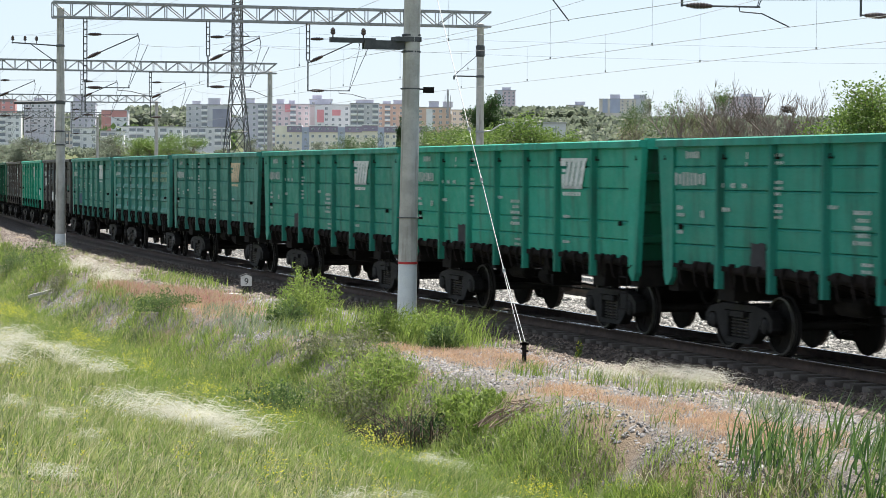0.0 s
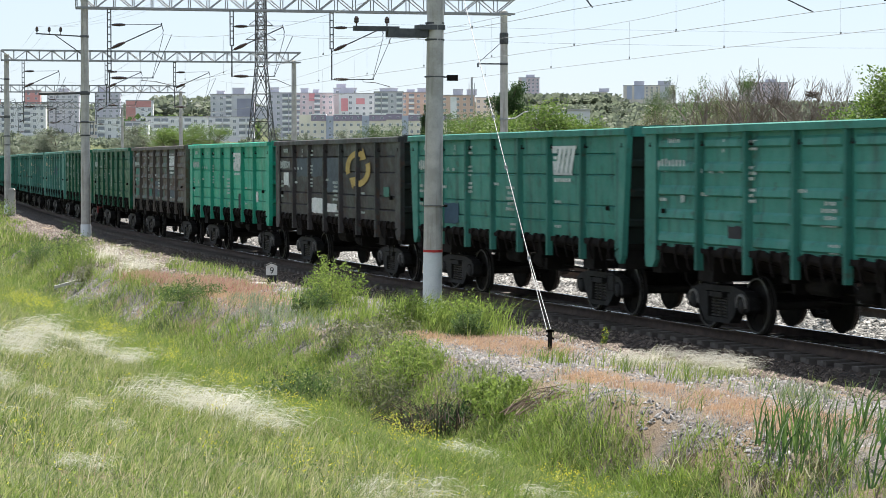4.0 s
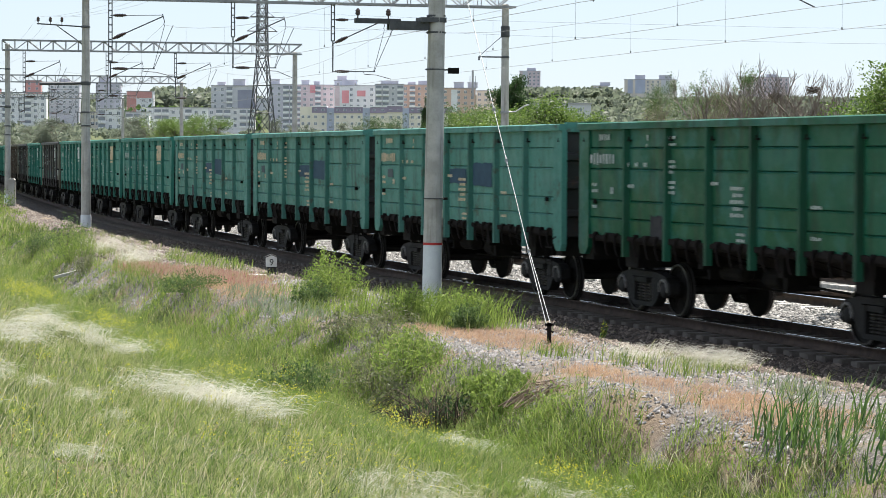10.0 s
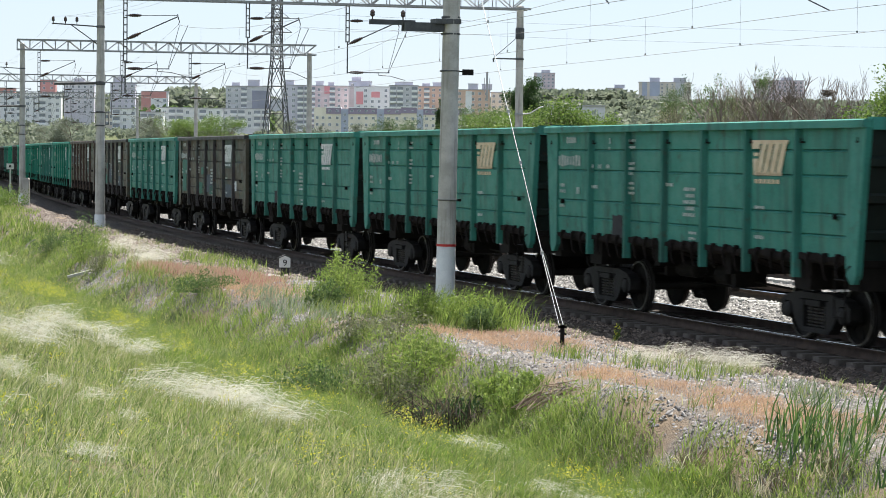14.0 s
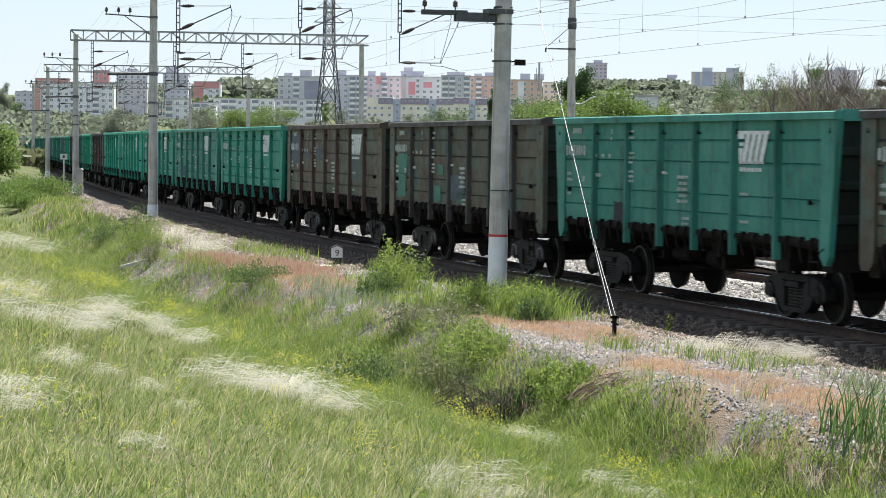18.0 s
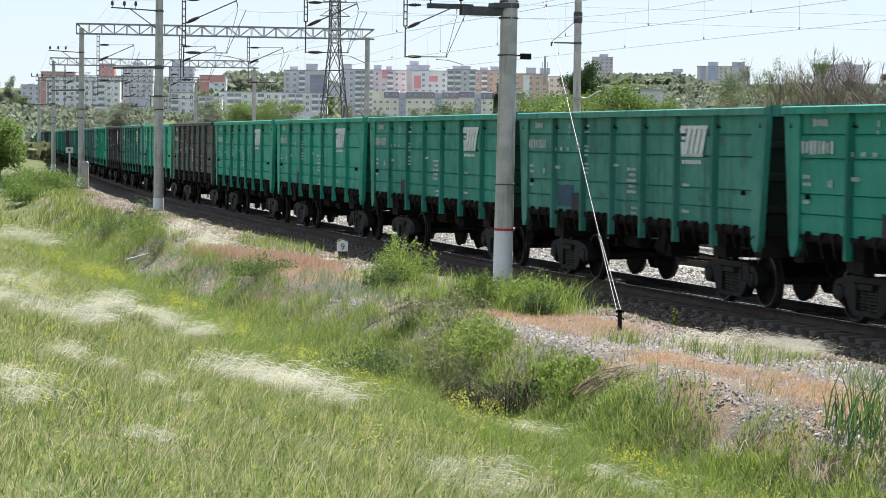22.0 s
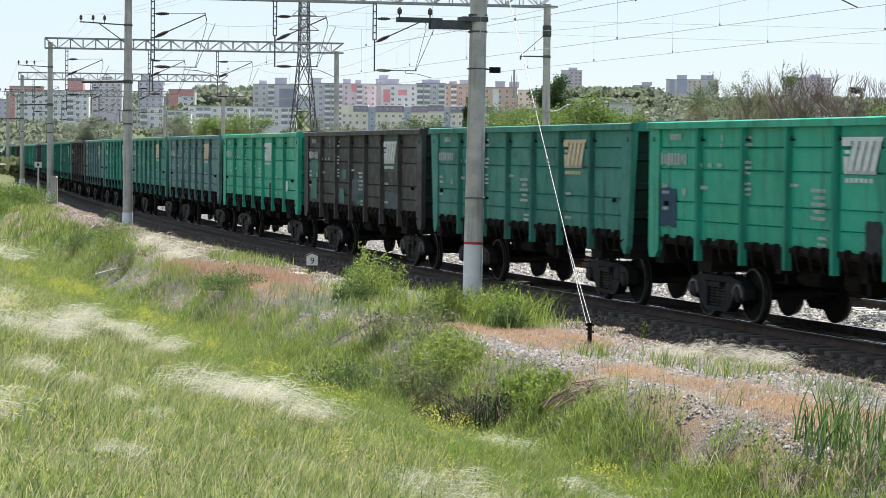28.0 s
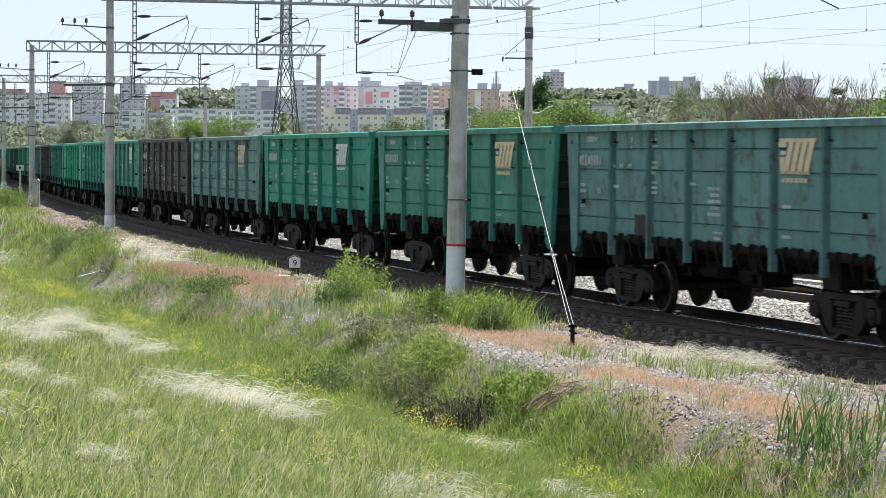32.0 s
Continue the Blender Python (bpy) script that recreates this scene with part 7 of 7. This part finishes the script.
for z, r, w in ((5.40, 0.182, 0.05), (5.74, 0.178, 0.05), (4.64, 0.188, 0.035), (1.98, 0.205, 0.02)):
    fit_on(9, 3.02 - 0.012 * (z + 0.9), "clamp", Build().turned([(r, z - w / 2), (r + 0.02, z - w / 3), (r + 0.02, z + w / 3), (r, z + w / 2)], 18), DARK_STEEL, "dark steel ring round the mast", smooth=True)
fit_on(9, 2.95, "terminal_box", Build().box(-0.5, -0.28, -0.05, 0.05, 4.56, 4.68, bevel=0.01).box(-0.3, -0.15, -0.01, 0.01, 4.62, 4.65), BLACK_IRON, "small black box on a bracket at the mast")
fit_on(9, 2.95, "stub", Build().box(-0.27, -0.18, -0.02, 0.02, 1.95, 2.0), BLACK_IRON, "short black stub at the mast")

# guy of the near mast
foot, head = Vector((1.36, 39.35, -0.1)), Vector((-0.52, 48.75, 7.95))
t = thing("guy_wire", "grey steel guy with turnbuckles from mast to ground", "guy wire")
mid = foot.lerp(head, 0.165)
part("cable", Build().rod(mid, head, 0.0075, n=6), GALV, t)
side = Vector((0.035, 0, 0))
for k in (-1, 1):
    part("rod", Build().rod(foot + side * k + Vector((0, 0, 0.12)), mid + side * 0.35 * k, 0.0065, n=6), GALV, t)
for u in (0.165, 0.358, 0.474):
    c = foot.lerp(head, u)
    d = (head - foot).normalized() * 0.1
    part("turnbuckle", Build().rod(c - d, c + d, 0.016, n=8).box(c.x - 0.03, c.x + 0.03, c.y - 0.015, c.y + 0.015, c.z - 0.03, c.z + 0.03), GALV, t, "steel turnbuckle")
part("stake", Build().box(foot.x - 0.035, foot.x + 0.035, foot.y - 0.03, foot.y + 0.03, -0.75, 0.10).box(foot.x - 0.07, foot.x + 0.07, foot.y - 0.03, foot.y + 0.03, 0.05, 0.09).rod((foot.x - 0.06, foot.y, 0.0), (foot.x + 0.07, foot.y, -0.06), 0.018), BLACK_IRON, t, "rusty dark anchor stake")

# kilometre picket
px = toward(22.2, 3.25)
m9 = Matrix.Translation(px.translation + Vector((0, 0, -0.3))) @ pose(0, 0, 0, 0, 0, 8)
t = thing("picket_post", "small white picket post with a black number, dark foot", "marker post", m9)
WHITE_PAINT = plain("white_post_paint", (0.62, 0.62, 0.60), (0.76, 0.76, 0.74), 6, 0.8)
BLACK_PAINT = plain("black_post_paint", (0.02, 0.02, 0.02), (0.04, 0.04, 0.04), 6, 0.7)
part("foot", Build().box(-0.11, 0.11, -0.09, 0.09, -0.3, 0.26, bevel=0.01), BLACK_PAINT, t, "black foot")
part("head", Build().prism([(-0.14, 0.26), (0.14, 0.26), (0.14, 0.5), (0, 0.56), (-0.14, 0.5)], -0.11, 0.11), WHITE_PAINT, t, "white head")
part("cap", Build().prism([(-0.15, 0.5), (0, 0.565), (0.15, 0.5), (0.15, 0.525), (0, 0.59), (-0.15, 0.525)], -0.115, 0.115), BLACK_PAINT, t, "black cap")
txt = bpy.data.curves.new("number", "FONT")
txt.body, txt.size, txt.extrude, txt.align_x = "9", 0.24, 0.002, "CENTER"
txt.materials.append(BLACK_PAINT)
tob = new("number", txt)
dg = bpy.context.evaluated_depsgraph_get()
nm = bpy.data.meshes.new_from_object(tob.evaluated_get(dg))
bpy.data.objects.remove(tob)
part("number", nm, BLACK_PAINT, t, "black painted figure", pose(0, -0.114, 0.30, 90, 0, 0))
solo("concrete_slab", Build().box(-0.32, 0.32, -0.16, 0.16, -0.08, 0.03, bevel=0.03), CONCRETE, "pale concrete slab lying at the picket post", "slab", pose(*(land([21.4], [3.9])[0] + np.array([0, 0, 0.04])), 2, 1, 10))
solo("concrete_slab", Build().box(-0.4, 0.4, -0.05, 0.05, -0.05, 0.03, bevel=0.015), CONCRETE, "pale broken concrete piece in the grass", "slab", pose(*(land([33.5], [7.0])[0] + np.array([0, 0, 0.16])), 0, -14, 20))

# sign post and grey cabinet by the far masts
t = thing("sign_post", "white sign post with a small square plate", "sign", Matrix.Translation(beside(138, 2.75, -0.35)))
part("post", Build().turned([(0.07, 0), (0.06, 2.2)], 10), WHITE_PAINT, t, smooth=True)
part("plate", Build().box(-0.27, 0.27, -0.09, -0.06, 2.0, 2.42, bevel=0.02), WHITE_PAINT, t, "white plate")
part("mark", Build().box(-0.08, 0.08, -0.1, -0.092, 2.13, 2.3), BLACK_PAINT, t, "dark bar on the plate")
t = thing("signal_cabinet", "narrow grey cabinet beside a mast", "cabinet", Matrix.Translation(beside(103, 3.2, -0.2)))
part("body", Build().box(-0.19, 0.19, -0.16, 0.16, -0.4, 1.5, bevel=0.02), CONCRETE, t)
part("lid", Build().prism([(-0.21, 1.5), (0.21, 1.5), (0.12, 1.6), (-0.12, 1.6)], -0.18, 0.18), CONCRETE, t, "sloping grey lid")
part("door", Build().box(-0.15, 0.15, -0.175, -0.163, 0.2, 1.35), CONCRETE, t)

# side arms with three pin insulators, tube arms and lantern frames on the farther masts
SIDE = [(1.95, 8.2), (1.45, 8.2), (0.98, 8.2)]
for s in (60.5, 111.5, 178.0):
    b = Build().rod((0, 0, 8.12), (2.0, 0, 8.22), 0.03).rod((0.05, 0, 7.35), (1.2, 0, 8.16), 0.022).turned([(0.17, 8.08), (0.19, 8.1), (0.17, 8.17)], 14)
    t = fit_on(s, 3.02, "cross_arm", b, DARK_STEEL, "steel side arm with three pin insulators")
    for x, z in SIDE:
        part("insulator", Build().rod((x, 0, z - 0.02), (x, 0, z + 0.12), 0.015).turned([(0.03, z + 0.1), (0.07, z + 0.14), (0.055, z + 0.2), (0.065, z + 0.24), (0.02, z + 0.31)], 10, pose(x, 0, 0)), PORCELAIN, t, "brown pin insulator", smooth=True)
    b = Build().rod((-0.2, 0, 5.8), (1.9, 0, 5.74), 0.06, n=10).turned([(0.18, 5.7), (0.2, 5.72), (0.2, 5.84), (0.18, 5.86)], 14)
    fit_on(s, 3.02, "tube_arm", b, DARK_STEEL, "thick dark tube arm clamped to the mast")
    b = Build()
    for x in (-0.28, 0.28):
        for dx in (-0.07, 0.07):
            b.rod((x + dx, -0.05, 4.1), (x + dx * 0.8, -0.05, 4.55), 0.012, n=4)
        b.box(x - 0.09, x + 0.09, -0.1, 0.0, 4.55, 4.58).box(x - 0.07, x + 0.07, -0.1, 0.0, 4.07, 4.1)
    b.turned([(0.2, 4.55), (0.22, 4.58), (0.2, 4.62)], 14).turned([(0.21, 4.0), (0.225, 4.03), (0.21, 4.06)], 14)
    fit_on(s, 3.02, "lantern_holder", b, DARK_STEEL, "small steel frame bracket round the mast")
for i, (x, z) in enumerate(SIDE):
    pts = []
    for s0, s1 in ((-42, 9), (9, 60.5), (60.5, 111.5), (111.5, 178), (178, 240)):
        pts += sag(beside(s0, 3.02 + x, 8.5), beside(s1, 3.02 + x, 8.5), 8, 0.7)[:-1]
    wire(pts, 0.004, "thin wire on pin insulators along the masts")
# bracket on the far mast of the first gantry
b = Build().rod((0, 0, 7.15), (1.2, 0, 7.15), 0.035).rod((0.1, 0, 8.1), (1.15, 0, 7.2), 0.014).box(1.15, 1.21, -0.03, 0.03, 7.0, 7.16).turned([(0.175, 8.0), (0.195, 8.05), (0.195, 8.45), (0.175, 8.5)], 14).turned([(0.17, 7.1), (0.19, 7.13), (0.17, 7.2)], 14)
fit_on(60.5, -15.1, "mast_outrigger", b, DARK_STEEL, "steel bracket arm with stay on a mast")
b = Build().path([(0, 0, 4.75), (-0.5, 0, 4.8), (-0.9, 0, 5.05), (-1.1, 0, 5.1)], 0.03).turned([(0.185, 4.7), (0.2, 4.75), (0.185, 4.8)], 14)
fit_on(60.5, -15.1, "lamp_arm", b, GALV, "pale bent lamp arm on a mast")


# ---- lattice tower beyond the tracks
def lattice(t, levels, r):
    for a in range(4):
        b = Build()
        for (z0, w0), (z1, w1) in zip(levels[:-1], levels[1:]):
            q = ((1, 1), (-1, 1), (-1, -1), (1, -1))
            p, n2 = q[a], q[(a + 1) % 4]
            b.rod((p[0] * w0 / 2, p[1] * w0 / 2, z0), (p[0] * w1 / 2, p[1] * w1 / 2, z1), r * 1.5, n=4)
            b.rod((p[0] * w0 / 2, p[1] * w0 / 2, z0), (n2[0] * w1 / 2, n2[1] * w1 / 2, z1), r, n=4)
            b.rod((n2[0] * w0 / 2, n2[1] * w0 / 2, z0), (p[0] * w1 / 2, p[1] * w1 / 2, z1), r, n=4)
            b.rod((p[0] * w1 / 2, p[1] * w1 / 2, z1), (n2[0] * w1 / 2, n2[1] * w1 / 2, z1), r, n=4)
        part("lattice_face", b, DARK_STEEL, t)


t = thing("lattice_tower", "dark steel lattice power tower behind the train", "tower", pose(-20.0, 230, -1.0, 0, 0, 20))
zs = list(np.linspace(0, 13.2, 6)) + list(np.linspace(14.4, 25.2, 10))
lattice(t, [(z, np.interp(z, [0, 6, 13.2, 25.2], [3.3, 2.15, 0.95, 0.7])) for z in zs], 0.04)
for z, w in ((15.8, 1.5), (17.2, 1.2), (21.5, 2.6), (24.6, 2.0)):
    part("crossarm", Build().rod((-w, 0, z), (w, 0, z), 0.05, n=4).rod((-w, 0, z), (0, 0, z + 0.9), 0.03, n=4).rod((w, 0, z), (0, 0, z + 0.9), 0.03, n=4), DARK_STEEL, t)
for z, w in ((15.3, 1.5), (16.7, -1.2), (21.0, 2.6), (21.0, -2.6), (24.1, 2.0)):
    a = Vector((-20 + w, 230, z))
    wire(sag(a, a + Vector((260, -60, 6)), 10, 5), 0.008, "thin power line from the lattice tower", "power_line", DARK_STEEL)


motions()
